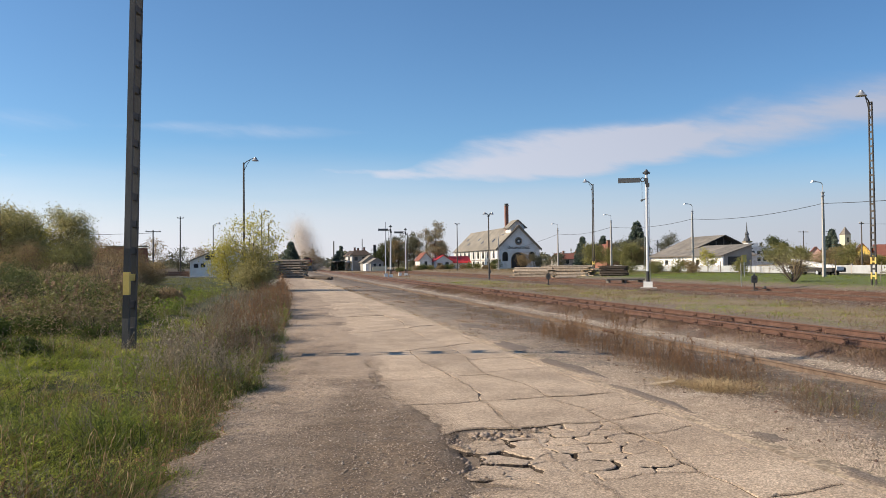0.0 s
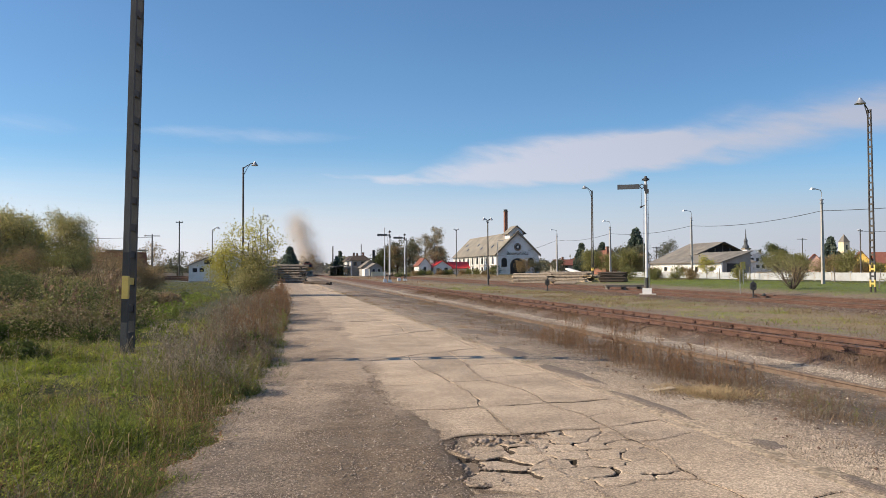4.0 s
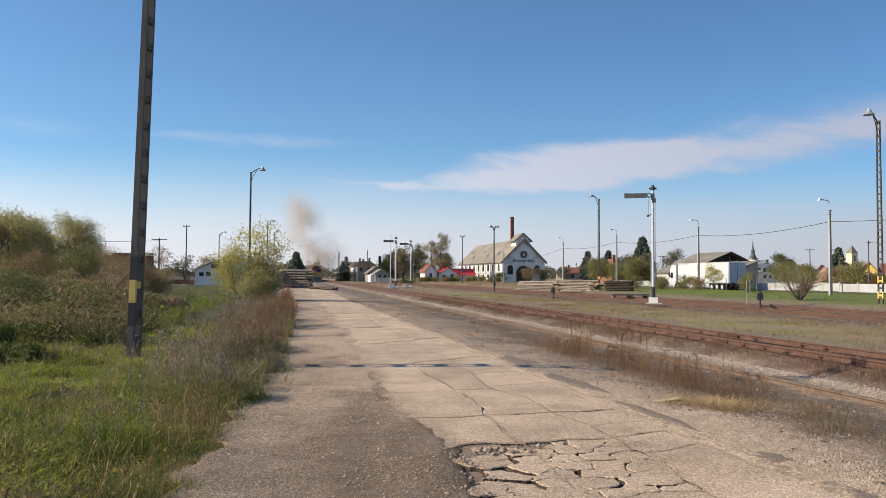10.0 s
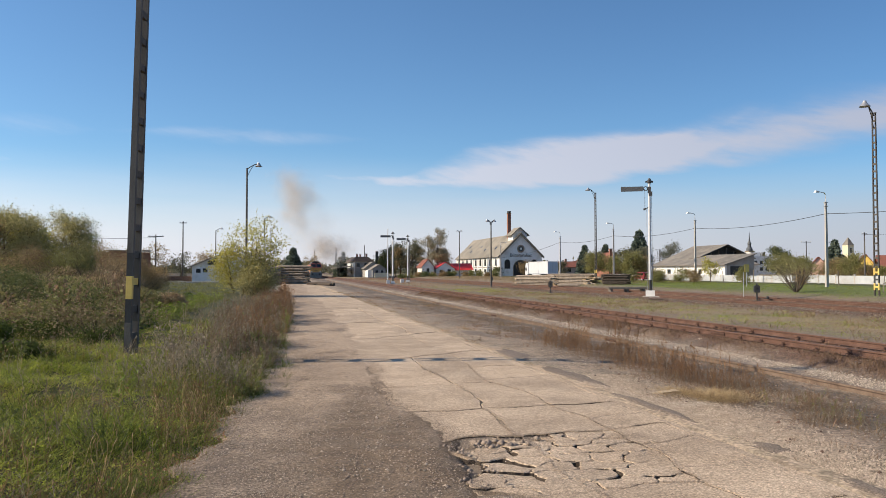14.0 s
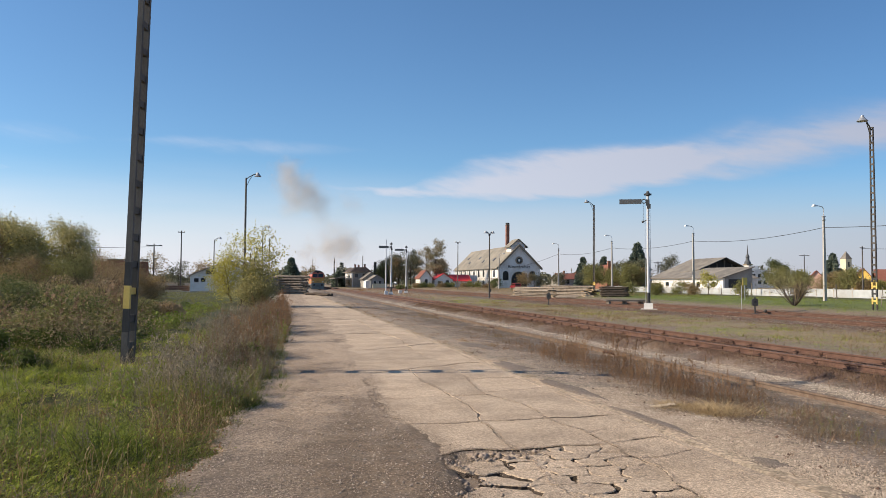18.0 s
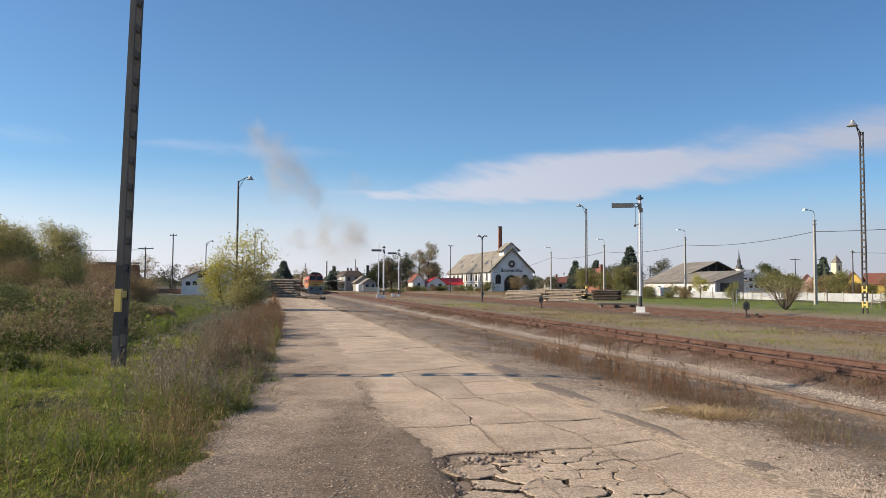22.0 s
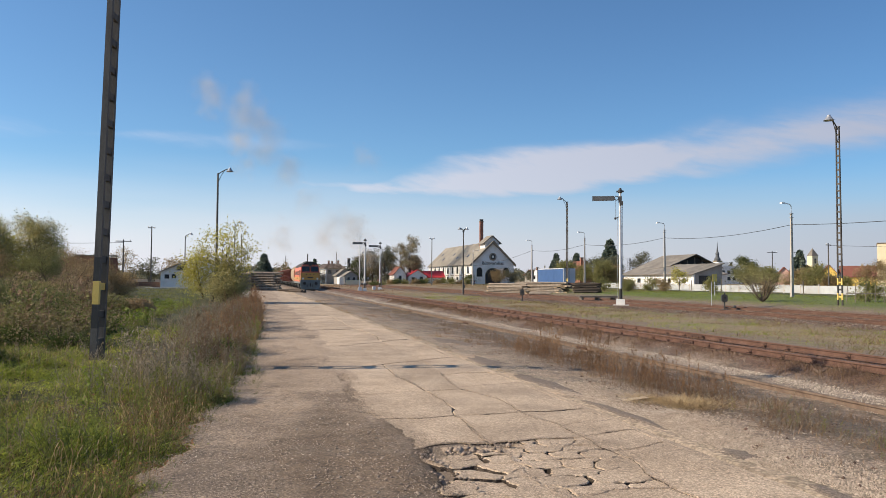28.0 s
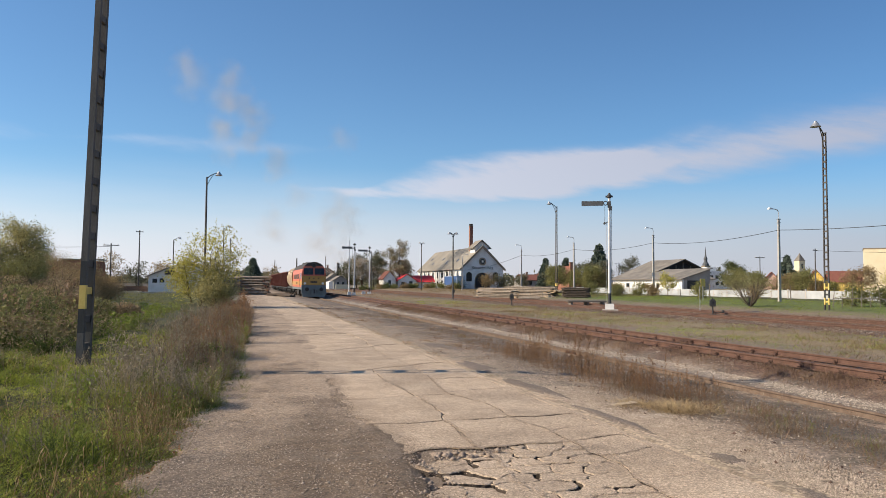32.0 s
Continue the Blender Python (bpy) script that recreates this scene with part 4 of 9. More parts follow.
    a = (j * n + i).ravel()
    fill = new("joint_fill", mesh_np("joint_fill", np.stack([X, Y, Z], -1).reshape(-1, 3), np.stack([a, a + 1, a + n + 1, a + n], -1), M["joint_grit"]))
    fill.parent = road


def clip(poly, ax, ay, bx, by):
    """The part of the outline that lies nearer to a than to b."""
    mx, my, nx, ny = (ax + bx) / 2, (ay + by) / 2, bx - ax, by - ay
    out = []
    for k, p in enumerate(poly):
        q = poly[(k + 1) % len(poly)]
        dp, dq = (p[0] - mx) * nx + (p[1] - my) * ny, (q[0] - mx) * nx + (q[1] - my) * ny
        if dp <= 0:
            out.append(p)
        if dp * dq < 0:
            u = dp / (dp - dq)
            out.append((p[0] + (q[0] - p[0]) * u, p[1] + (q[1] - p[1]) * u))
    return out


def broken_patch(road, outline):
    """Slabs gone to pieces: long fragments lying across the road, sunk towards a hole at the verge side."""
    r = random.Random(78)
    # crumbled away along the far edge and the verge side
    outline = [(x + (0.22 + 0.16 * math.sin(y * 5.1 + 1) + r.uniform(0, 0.05) if x < 1.62 else 0.0), y - (0.03 + 0.06 * abs(math.sin(x * 4.3 + 0.5)) + r.uniform(0, 0.03) if y > 7.02 and x < 2.62 else 0.0)) for x, y in outline]
    bands = [(7.02, (1.82, 2.14, 2.36, 2.56, 2.78, 3.05, 3.32)), (6.80, (1.98, 2.30, 2.50, 2.84, 3.18)), (6.60, (1.92, 2.42, 2.70, 3.02, 3.34)), (6.24, (1.95, 2.30, 2.66, 2.92, 3.28)), (6.02, (2.40, 2.62)), (5.72, (1.78, 2.55, 3.08)), (5.44, (1.70, 2.20, 2.75, 3.22))]
    seeds = [(x * 0.62 + r.gauss(0, 0.02), y + 0.04 * math.sin(x * 3) + r.gauss(0, 0.025), y) for y, xs in bands for x in xs]
    flat = [(x * 0.62, y) for x, y in outline]
    for k, (ax, ay, band) in enumerate(seeds):
        poly = flat
        for q, (bx, by, _) in enumerate(seeds):
            if q != k and len(poly) > 2:
                poly = clip(poly, ax, ay, bx, by)
        gone = k == 0
        if len(poly) < 3 or gone:
            continue
        poly = [(x / 0.62, y) for x, y in poly]
        fine = []
        for m, p in enumerate(poly):
            e = poly[(m + 1) % len(poly)]
            fine += jag(p, e, 0.17, 0.03) if math.hypot(p[0] - e[0], p[1] - e[1]) > 0.05 else [p]
        rim = band > 6.7 and ax / 0.62 < 2.75 or ax / 0.62 < 2.0
        drop = r.uniform(0.012, 0.035) if rim else 0.004 + abs(r.gauss(0, 0.006))
        slab(fine, road, -0.003 - drop, (r.gauss(0, 0.05), r.gauss(0, 0.07)) if rim else (r.gauss(0, 0.008), r.gauss(0, 0.02)), 0.008 if rim else 0.005, "broken_piece", 0.10, 0.03)


make_road()


def verge_edge(y):
    """x where the growth of the verge meets the road."""
    return np.interp(y, [3, 6.2, 8.6, 10.5, 14.5, 26, 34, 60, 110], [-0.95, -0.76, -0.52, -0.36, -0.12, 0.22, 0.30, 0.2, 0.0]) + 0.07 * np.sin(y * 1.9) + 0.07 * np.sin(y * 4.3 + 1) + 0.05 * np.sin(y * 9.1 + 2)


def make_dirt():
    """Dirt that has spread over the verge side of the road; it thins out unevenly over the slabs."""
    def sheet(y0, y1, dy, dx):
        rows, cols = np.arange(y0, y1 + dy / 2, dy), np.arange(-1.6, 2.45, dx)
        X, Y = np.meshgrid(cols, rows)
        X, Y = X + 0.3 * dx * np.sin(Y * 37), Y + 0.3 * dy * np.sin(X * 53)
        right = np.interp(Y, [-3, 3, 4.8, 5.6, 6.3, 7.0, 7.6, 8.3, 8.8, 9.6, 10.8, 12.0, 14, 17, 22, 30, 118], [1.15, 1.28, 1.32, 1.42, 1.46, 1.54, 1.62, 1.54, 1.44, 1.3, 1.3, 1.4, 1.55, 1.6, 1.6, 1.8, 2.4])
        wide = np.interp(Y, [3, 6.9, 7.3, 9, 12, 20], [0.16, 0.16, 0.30, 0.55, 1.0, 1.6])
        thick = np.clip((right - X) / wide, -1.2, 1.0)
        rough = value_noise(X, Y, 2.3, 1) - 0.5 + 0.6 * (value_noise(X, Y, 6.1, 2) - 0.5) + 0.4 * (value_noise(X, Y, 15, 3) - 0.5)
        grains = value_noise(X, Y, 9, 4) * 0.006 + value_noise(X, Y, 24, 5) * 0.004
        on_slab = 0.010 * thick + np.interp(Y, [5, 6.9, 7.3, 10], [0.008, 0.008, 0.011, 0.014]) * rough + 0.001 + np.where(thick > 0, grains, 0)
        on_slab = on_slab + 0.035 * np.minimum(0, thick + 0.05)
        on_slab = np.where(thick < -0.9, -0.16, on_slab)
        lie = np.where(X < 0.12, ground_z(X, Y) + 0.016 + 0.012 * value_noise(X, Y, 1.7, 6) + grains, on_slab)
        lie = np.where((X >= 0.12) & (X < 0.5), np.maximum(lie, 0.004), lie)
        lie = np.where(X < verge_edge(Y) - 0.10, ground_z(X, Y) - 0.06, np.maximum(lie, np.where(X < 0.12, -0.05, -0.16)))
        v = np.stack([X, Y, lie], -1).reshape(-1, 3)
        n = len(cols)
        i, j = np.meshgrid(np.arange(n - 1), np.arange(len(rows) - 1))
        a = (j * n + i).ravel()
        ob = new("dirt_edge", mesh_np("dirt_edge", v, np.stack([a, a + 1, a + n + 1, a + n], -1), M["dirt"]))
        ob.data.shade_smooth()
        tagged(ob, "brown dirt and grit spread over the road edge", "dirt", kind="structure")
    sheet(2.4, 22, 0.045, 0.035)
    sheet(22, 112, 0.3, 0.09)
    sheet(-42, 2.4, 0.3, 0.09)


make_dirt()


# ---- loose stones ----
ROCK_V = np.array([(0.5, 0, 0), (-0.45, 0.1, 0), (0.05, 0.5, 0.03), (0, -0.45, 0.02), (0.08, 0.05, 0.42), (-0.1, -0.12, -0.3)])
ROCK_F = np.array([(0, 2, 4), (2, 1, 4), (1, 3, 4), (3, 0, 4), (2, 0, 5), (1, 2, 5), (3, 1, 5), (0, 3, 5)])
rng = np.random.default_rng(11)


def stones(name, n, xf, y0, y1, size, mat, label, power=1.6, on=None):
    """n stones; xf gives x for random numbers and y; more of them near y0."""
    y = y0 + (y1 - y0) * rng.random(n) ** power
    x = xf(rng, n, y)
    s = size[0] + (size[1] - size[0]) * rng.random(n) ** 2.5
    s = np.stack([s, s * rng.uniform(0.6, 1, n), s * rng.uniform(0.6, 1, n)], -1)
    z = ground_z(x, y) + s[:, 2] * 0.12 if on is None else on + s[:, 2] * 0.1
    v, f = scattered(ROCK_V, ROCK_F, np.stack([x, y, z], -1), rng.uniform(0, 6.28, n), s, rng.normal(0, 0.3, (n, 2)))
    tagged(new(name, mesh_np(name, v, f, mat)), label, "gravel", kind="stuff")


def broken_line(x, y, keep, scale, seed):
    """Moves what falls outside uneven patches aside, so that a strip is full in places and bare in others."""
    return np.where(value_noise(x, y, scale, seed) > keep, x, x + (value_noise(y, x, 3.1, seed + 1) - 0.5) * 1.6)


stones("gravel", 46000, lambda r, n, y: 4.66 + np.abs(r.normal(0, 0.55, n)) + 0.08 * np.sin(y * 1.7), 1, 11.5, (0.010, 0.032), M["stone_pale"], "pale crushed stone beside the road", 1.1)
stones("gravel", 10000, lambda r, n, y: broken_line(4.5 + np.abs(r.normal(0, 1.0, n)), y, 0.45, 0.8, 51), 8, 60, (0.010, 0.034), M["stone_dark"], "grey grit beside the road", 1.5)
stones("gravel", 9000, lambda r, n, y: 4.6 + np.abs(r.normal(0, 1.0, n)), 8, 60, (0.010, 0.036), M["stone_pale"], "pale grit beside the road", 1.5)
stones("ballast", 36000, lambda r, n, y: broken_line(10.55 + r.normal(0, 0.24, n) + 0.25 * np.sin(y * 0.5), y, 0.42, 0.6, 21), 3, 75, (0.015, 0.05), M["stone_white"], "pale ballast stones between two tracks", 1.4)
stones("gravel", 500, lambda r, n, y: r.uniform(4.8, 10.5, n), 5, 40, (0.015, 0.06), M["stone_white"], "scattered pale stones in the siding", 1.3)
stones("gravel", 500, lambda r, n, y: r.uniform(4.8, 10.5, n), 5, 40, (0.03, 0.07), M["stone_red"], "scattered dark stones in the siding", 1.3)
stones("ballast", 16000, lambda r, n, y: 7.4 + r.uniform(0, 5.2, n), 3, 50, (0.015, 0.045), M["stone_dark"], "grey cinders in the weedy siding", 1.5)
stones("ballast", 18000, lambda r, n, y: 11.35 + r.uniform(0, 3.3, n), 5, 60, (0.03, 0.07), M["stone_red"], "rusty ballast of the raised track", 1.5)
stones("ballast", 26000, lambda r, n, y: 24.8 + r.uniform(0, 12, n), 12, 90, (0.05, 0.13), M["stone_red"], "rust-brown ballast of the yard tracks", 1.3)
stones("ballast", 12000, lambda r, n, y: 24.8 + r.uniform(0, 12, n), 12, 90, (0.05, 0.11), M["stone_dark"], "grey ballast stones among the rusty ones", 1.3)
stones("grit", 22000, lambda r, n, y: verge_edge(y) + r.uniform(-0.2, 1.0, n), 3, 18, (0.006, 0.022), M["stone_pale"], "loose pale grit on the road edge", 1.4, on=0.024)
stones("grit", 9000, lambda r, n, y: r.uniform(-0.6, 1.4, n), 3, 16, (0.006, 0.020), M["stone_pale"], "loose pale grit in the dirt", 1.4, on=0.016)
stones("grit", 1500, lambda r, n, y: r.uniform(-0.6, 1.45, n), 4, 11, (0.014, 0.045), M["stone_pale"], "larger pale stones in the dirt", 1.2, on=0.014)
stones("grit", 1200, lambda r, n, y: r.uniform(-0.6, 1.45, n), 4, 11, (0.014, 0.04), M["stone_dark"], "larger dull stones in the dirt", 1.2, on=0.014)
stones("grit", 16000, lambda r, n, y: r.uniform(-1.0, 1.5, n), 3, 16, (0.006, 0.022), M["stone_dark"], "loose dark grit on the road edge", 1.4, on=0.018)
stones("grit", 16000, lambda r, n, y: r.uniform(1.2, 4.3, n), 3, 26, (0.004, 0.013), M["stone_pale"], "loose grit on the slabs", 1.5, on=0.001)
stones("grit", 1800, lambda r, n, y: 3.45 + r.normal(0, 0.32, n), 6.1, 7.1, (0.006, 0.018), M["stone_dark"], "grey grit on a crumbling slab", 1.0, on=0.001)
stones("grit", 900, lambda r, n, y: r.uniform(1.6, 2.7, n), 6.6, 7.25, (0.006, 0.026), M["stone_pale"], "crumbled concrete in the broken slab", 1.0, on=-0.022)


def joint_crumbs():
    """Crumbs of stone along the worn joints, thick in places and absent in others."""
    p = np.repeat(np.array(JOINTS), 8, 0)
    p = p + rng.normal(0, 0.016, p.shape)
    keep = value_noise(p[:, 0], p[:, 1], 1.3, 41) + 0.3 * rng.random(len(p)) > 0.55
    p = p[keep]
    for mat, part_of in ((M["stone_pale"], p[::2]), (M["stone_dark"], p[1::2])):
        n = len(part_of)
        s = rng.uniform(0.006, 0.020, n)
        v, f = scattered(ROCK_V, ROCK_F, np.column_stack([part_of, np.full(n, 0.001)]), rng.uniform(0, 6.28, n), np.stack([s, s * 0.8, s * 0.7], -1), rng.normal(0, 0.3, (n, 2)))
        tagged(new("grit", mesh_np("grit", v, f, mat)), "crumbled grit along the joints of the slabs", "gravel", kind="stuff")


joint_crumbs()
stones("grit", 9000, lambda r, n, y: np.interp(y, [4, 7.6, 9.6, 13], [1.30, 1.58, 1.25, 1.40]) + np.abs(r.normal(0, 0.17, n)), 4.5, 13, (0.004, 0.014), M["stone_brown"], "brown grit strewn from the dirt over the slabs", 1.0, on=0.001)


def damp_patch(x, y, rx, ry, seed):
    """A thin skin of dark damp soil with an uneven outline, lying on the ground."""
    V, F, n = [(x, y, float(ground_z(x, y)) + 0.015)], [], 28
    r = random.Random(seed)
    wob = [r.uniform(0, 6.28) for _ in range(3)]
    for ring in range(1, 5):
        for k in range(n):
            a = 2 * math.pi * k / n
            q = ring / 4 * (1 + 0.22 * math.sin(2 * a + wob[0]) + 0.14 * math.sin(5 * a + wob[1]) + 0.07 * math.sin(11 * a + wob[2]))
            px, py = x + rx * q * math.cos(a), y + ry * q * math.sin(a)
            V.append((px, py, float(ground_z(px, py)) + (0.015 if ring < 3 else 0.008 if ring == 3 else -0.012)))
    F += [(0, 1 + k, 1 + (k + 1) % n) for k in range(n)]
    for ring in range(3):
        a = 1 + ring * n
        F += [(a + k, a + n + k, a + n + (k + 1) % n, a + (k + 1) % n) for k in range(n)]
    tagged(part("damp_patch", Geo().add(V, F), M["damp"], smooth=True), "dark damp patch of fine soil beside the road", "soil", kind="stuff")


for k, spot in enumerate(((4.70, 6.32, 0.20, 0.22), (4.66, 8.6, 0.15, 1.0), (4.74, 11.4, 0.24, 1.3), (4.75, 14.6, 0.28, 1.2), (5.4, 19.5, 0.45, 1.3), (4.58, 4.9, 0.09, 0.5))):
    damp_patch(*spot, 500 + k)
stones("rubble", 46, lambda r, n, y: 1.84 + np.abs(r.normal(0, 0.30, n)), 6.84, 7.14, (0.04, 0.12), M["stone_dark"], "chunks of broken concrete in the hole of the road", 1.0, on=-0.02)
stones("rubble", 60, lambda r, n, y: 1.62 + r.normal(0, 0.12, n), 5.5, 7.0, (0.025, 0.07), M["stone_dark"], "small chunks of concrete along the broken edge", 1.0, on=0.0)
for bx, by, bl, turn in ((5.40, 9.58, 0.44, 80),):
    g = Geo().prism([(-0.05, 0), (0.045, 0), (0.055, 0.014), (-0.04, 0.022)], "y", -bl / 2, bl / 2)
    tagged(part("board", g, M["board"]), "short weathered pale board lying in the gravel", "board").matrix_world = pose(bx, by, float(ground_z(bx, by)) + 0.004, 3, 1, -turn)
stones("gravel", 420, lambda r, n, y: 5.30 + r.normal(0, 0.16, n), 8.5, 8.75, (0.012, 0.035), M["stone_white"], "small heap of pale chippings in the gravel", 1.0)

# ---- grass and weeds ----
BLADE_V = np.array([(-0.5, 0, 0), (0.5, 0, 0), (-0.36, 0.10, 0.5), (0.36, 0.10, 0.5), (0, 0.34, 1.0)])
BLADE_F = np.array([(0, 1, 3), (0, 3, 2), (2, 3, 4)])


def patchy(x, y):
    """Growth is uneven: taller and lower patches, low at the road's edge."""
    near = np.where(x < 0, np.clip((verge_edge(y) + 0.2 - x) / 1.2, 0.0, 1.0) * 0.65 + 0.35, 1.0)
    return near * (0.78 + 0.40 * np.sin(x * 1.7 + 1.9 * np.sin(y * 0.6)) * np.sin(y * 1.1 + 1.3 * np.sin(x * 0.8)) + 0.14 * np.sin(x * 4.1 - y * 3.3))


def blades(name, n, xf, y0, y1, height, width, mat, label, power=1.5, lean=0.3, clump=0.0, on=None, category="grass", zone=None):
    """Blades of grass; zone (scale, seed, low, high) keeps them to patches of a noise."""
    y = y0 + (y1 - y0) * rng.random(n) ** power
    x = xf(rng, n, y)
    if clump:
        k = max(8, n // 28)
        cx, cy = x[:k], y[:k]
        i = rng.integers(0, k, n)
        x, y = cx[i] + rng.normal(0, clump, n), cy[i] + rng.normal(0, clump, n)
    if zone:
        v = value_noise(x, y, zone[0], zone[1]) + rng.normal(0, 0.07, n)
        keep = (v > zone[2]) & (v < zone[3])
        x, y = x[keep], y[keep]
        n = len(x)
    h = (height[0] + (height[1] - height[0]) * rng.random(n) ** 1.4) * patchy(x, y)
    w = (width * rng.uniform(0.6, 1.3, n)) * (1 + y / 45)
    z = ground_z(x, y) - 0.02 if on is None else np.full(n, on)
    v, f = scattered(BLADE_V, BLADE_F, np.stack([x, y, z], -1), rng.uniform(0, 6.28, n), np.stack([w, h, h], -1), rng.normal(0, lean, (n, 2)))
    return tagged(new(name, mesh_np(name, v, f, mat)), label, category, kind="stuff")


def weed_shape(seed, twigs=9, head=0.06, leaf=0.03):
    """A stalk one metre high with twigs, small leaves and seed heads."""
    r = np.random.default_rng(seed)
    V, F = [], []

    def tri_tube(a, b, ra, rb):
        n = len(V)
        for c, rad in ((a, ra), (b, rb)):
            for k in range(3):
                V.append((c[0] + rad * math.cos(k * 2.094), c[1] + rad * math.sin(k * 2.094), c[2]))
        for k in range(3):
            q = (k + 1) % 3
            F.append((n + k, n + q, n + 3 + q))
            F.append((n + k, n + 3 + q, n + 3 + k))

    def flake(c, s):
        n = len(V)
        d = r.normal(0, 1, (2, 3))
        d /= np.linalg.norm(d, axis=1)[:, None]
        c = np.array(c)
        V.extend([tuple(c - d[0] * s), tuple(c + d[1] * s * 0.5), tuple(c + d[0] * s), tuple(c - d[1] * s * 0.5)])
        F.append((n, n + 1, n + 2))
        F.append((n, n + 2, n + 3))

    mid = (r.normal(0, 0.04), r.normal(0, 0.04), 0.55)
    top = (mid[0] + r.normal(0, 0.08), mid[1] + r.normal(0, 0.08), 1.0)
    tri_tube((0, 0, 0), mid, 0.010, 0.007)
    tri_tube(mid, top, 0.007, 0.003)
    for k in range(twigs):
        u = 0.2 + 0.75 * k / twigs
        base = np.array(mid) * (u / 0.55) if u < 0.55 else np.array(mid) + (np.array(top) - np.array(mid)) * ((u - 0.55) / 0.45)
        a = r.uniform(0, 6.28)
        l = r.uniform(0.12, 0.3) * (1.25 - u)
        tip = base + np.array((math.cos(a) * l, math.sin(a) * l, l * r.uniform(0.5, 1.3)))
        tri_tube(base, tip, 0.005, 0.002)
        for _ in range(2):
            flake(base + (tip - base) * r.uniform(0.3, 1) + r.normal(0, 0.01, 3), leaf * r.uniform(0.6, 1.2))
        flake(tip, head * 0.4)
    for k in range(7):
        flake(np.array(top) - np.array((0, 0, head * k / 5)) + r.normal(0, 0.012, 3), head * 0.35)
    return np.array(V), np.array(F)


def weeds(name, n, xf, y0, y1, height, mat, label, power=1.4, seed=1, twigs=9, head=0.06, leaf=0.03, fat=1.0):
    vs, fs, m = [], [], 0
    for q in range(3):
        bv, bf = weed_shape(seed * 10 + q, twigs, head, leaf)
        k = n // 3
        y = y0 + (y1 - y0) * rng.random(k) ** power
        x = xf(rng, k, y)
        h = rng.uniform(height[0], height[1], k) * patchy(x, y)
        v, f = scattered(bv, bf, np.stack([x, y, ground_z(x, y) - 0.02], -1), rng.uniform(0, 6.28, k), np.stack([h * fat, h * fat, h], -1), rng.normal(0, 0.12, (k, 2)))
        vs.append(v)
        fs.append(f + m)
        m += len(v)
    return tagged(new(name, mesh_np(name, np.concatenate(vs), np.concatenate(fs), mat)), label, "weeds", kind="stuff")


def verge(lo, hi):
    """x on the verge: lo and hi are shares of the way from the road's edge out to the left of what is seen."""
    return lambda r, n, y: verge_edge(y) - 0.1 - (0.40 * y + 0.6) * (lo + (hi - lo) * r.random(n))


def thicket(r, n, y):
    """x in the wild growth, well off the road."""
    inner = np.where(y < 22, 3.2 + 0.02 * y, 0.20 * y)
    return -(inner + (0.37 * y + 1 - inner) * r.random(n))


def strip(a, b):
    return lambda r, n, y: r.uniform(a, b, n)


def beside(wide, off=0.0):
    """x within about wide of the road's edge."""
    return lambda r, n, y: verge_edge(y) - off - np.abs(r.normal(0, wide, n))


def foxtails(n, xf, y0, y1, height, mat, label):
    """Bent stems with a long pale seed head."""
    V, F = [], []
    pts = [(0, 0, 0), (0.02, 0, 0.5), (0.06, 0, 0.86), (0.09, 0, 0.94), (0.12, 0, 1.0)]
    rad = [0.005, 0.004, 0.006, 0.018, 0.004]
    for p, q in zip(pts, rad):
        for k in range(4):
            V.append((p[0] + q * math.cos(k * 1.571), p[1] + q * math.sin(k * 1.571), p[2]))
    for k in range(4):
        for m in range(4):
            F.append((4 * k + m, 4 * k + (m + 1) % 4, 4 * k + 4 + (m + 1) % 4, 4 * k + 4 + m))
    y = y0 + (y1 - y0) * rng.random(n) ** 1.3
    x = xf(rng, n, y)
    h = rng.uniform(height[0], height[1], n)
    v, f = scattered(V, F, np.stack([x, y, ground_z(x, y)], -1), rng.uniform(0, 6.28, n), h, rng.normal(0, 0.22, (n, 2)))
    tagged(new("grass", mesh_np("grass", v, f, mat)), label, "grass", kind="stuff")


blades("grass", 120000, verge(0.08, 1.05), 3, 21, (0.03, 0.15), 0.012, M["grass_lush"], "lush yellow-green grass on the verge", 1.2, 1.5, clump=0.11, zone=(0.75, 81, 0.33, 2))
blades("grass", 40000, verge(0.08, 1.05), 3, 21, (0.03, 0.14), 0.0085, M["grass_mid"], "matted olive grass on the verge", 1.2, 1.6, clump=0.15, zone=(0.75, 81, -1, 0.55))
blades("grass", 36000, verge(0.0, 1.05), 3, 24, (0.08, 0.26), 0.009, M["grass_deep"], "dark green tussocks in the verge", 1.2, 0.8, clump=0.16, zone=(1.1, 82, 0.55, 2))
blades("grass", 13000, verge(0.0, 0.9), 3, 16, (0.08, 0.28), 0.0055, M["weed_rust"], "withered rust-brown grass in the verge", 1.2, 1.0, clump=0.14, zone=(0.9, 83, 0.60, 2))
blades("grass", 6000, verge(0.0, 1.0), 3, 18, (0.10, 0.36), 0.005, M["weed_grey"], "bleached dead stems tangled in the grass", 1.2, 1.6, clump=0.2, zone=(0.6, 84, 0.52, 2))
# deep green puts the verge's shadow side into the blades
blades("grass", 9000, beside(0.4), 3, 26, (0.10, 0.34), 0.0065, M["grass_deep"], "road-edge grass with its shadow side put into a darker green", 1.2, 0.5, clump=0.10)
blades("grass", 60000, verge(0.02, 1.05), 3, 24, (0.04, 0.17), 0.010, M["grass_green"], "green grass on the verge", 1.2, 1.0, clump=0.07, zone=(0.75, 81, 0.34, 2))
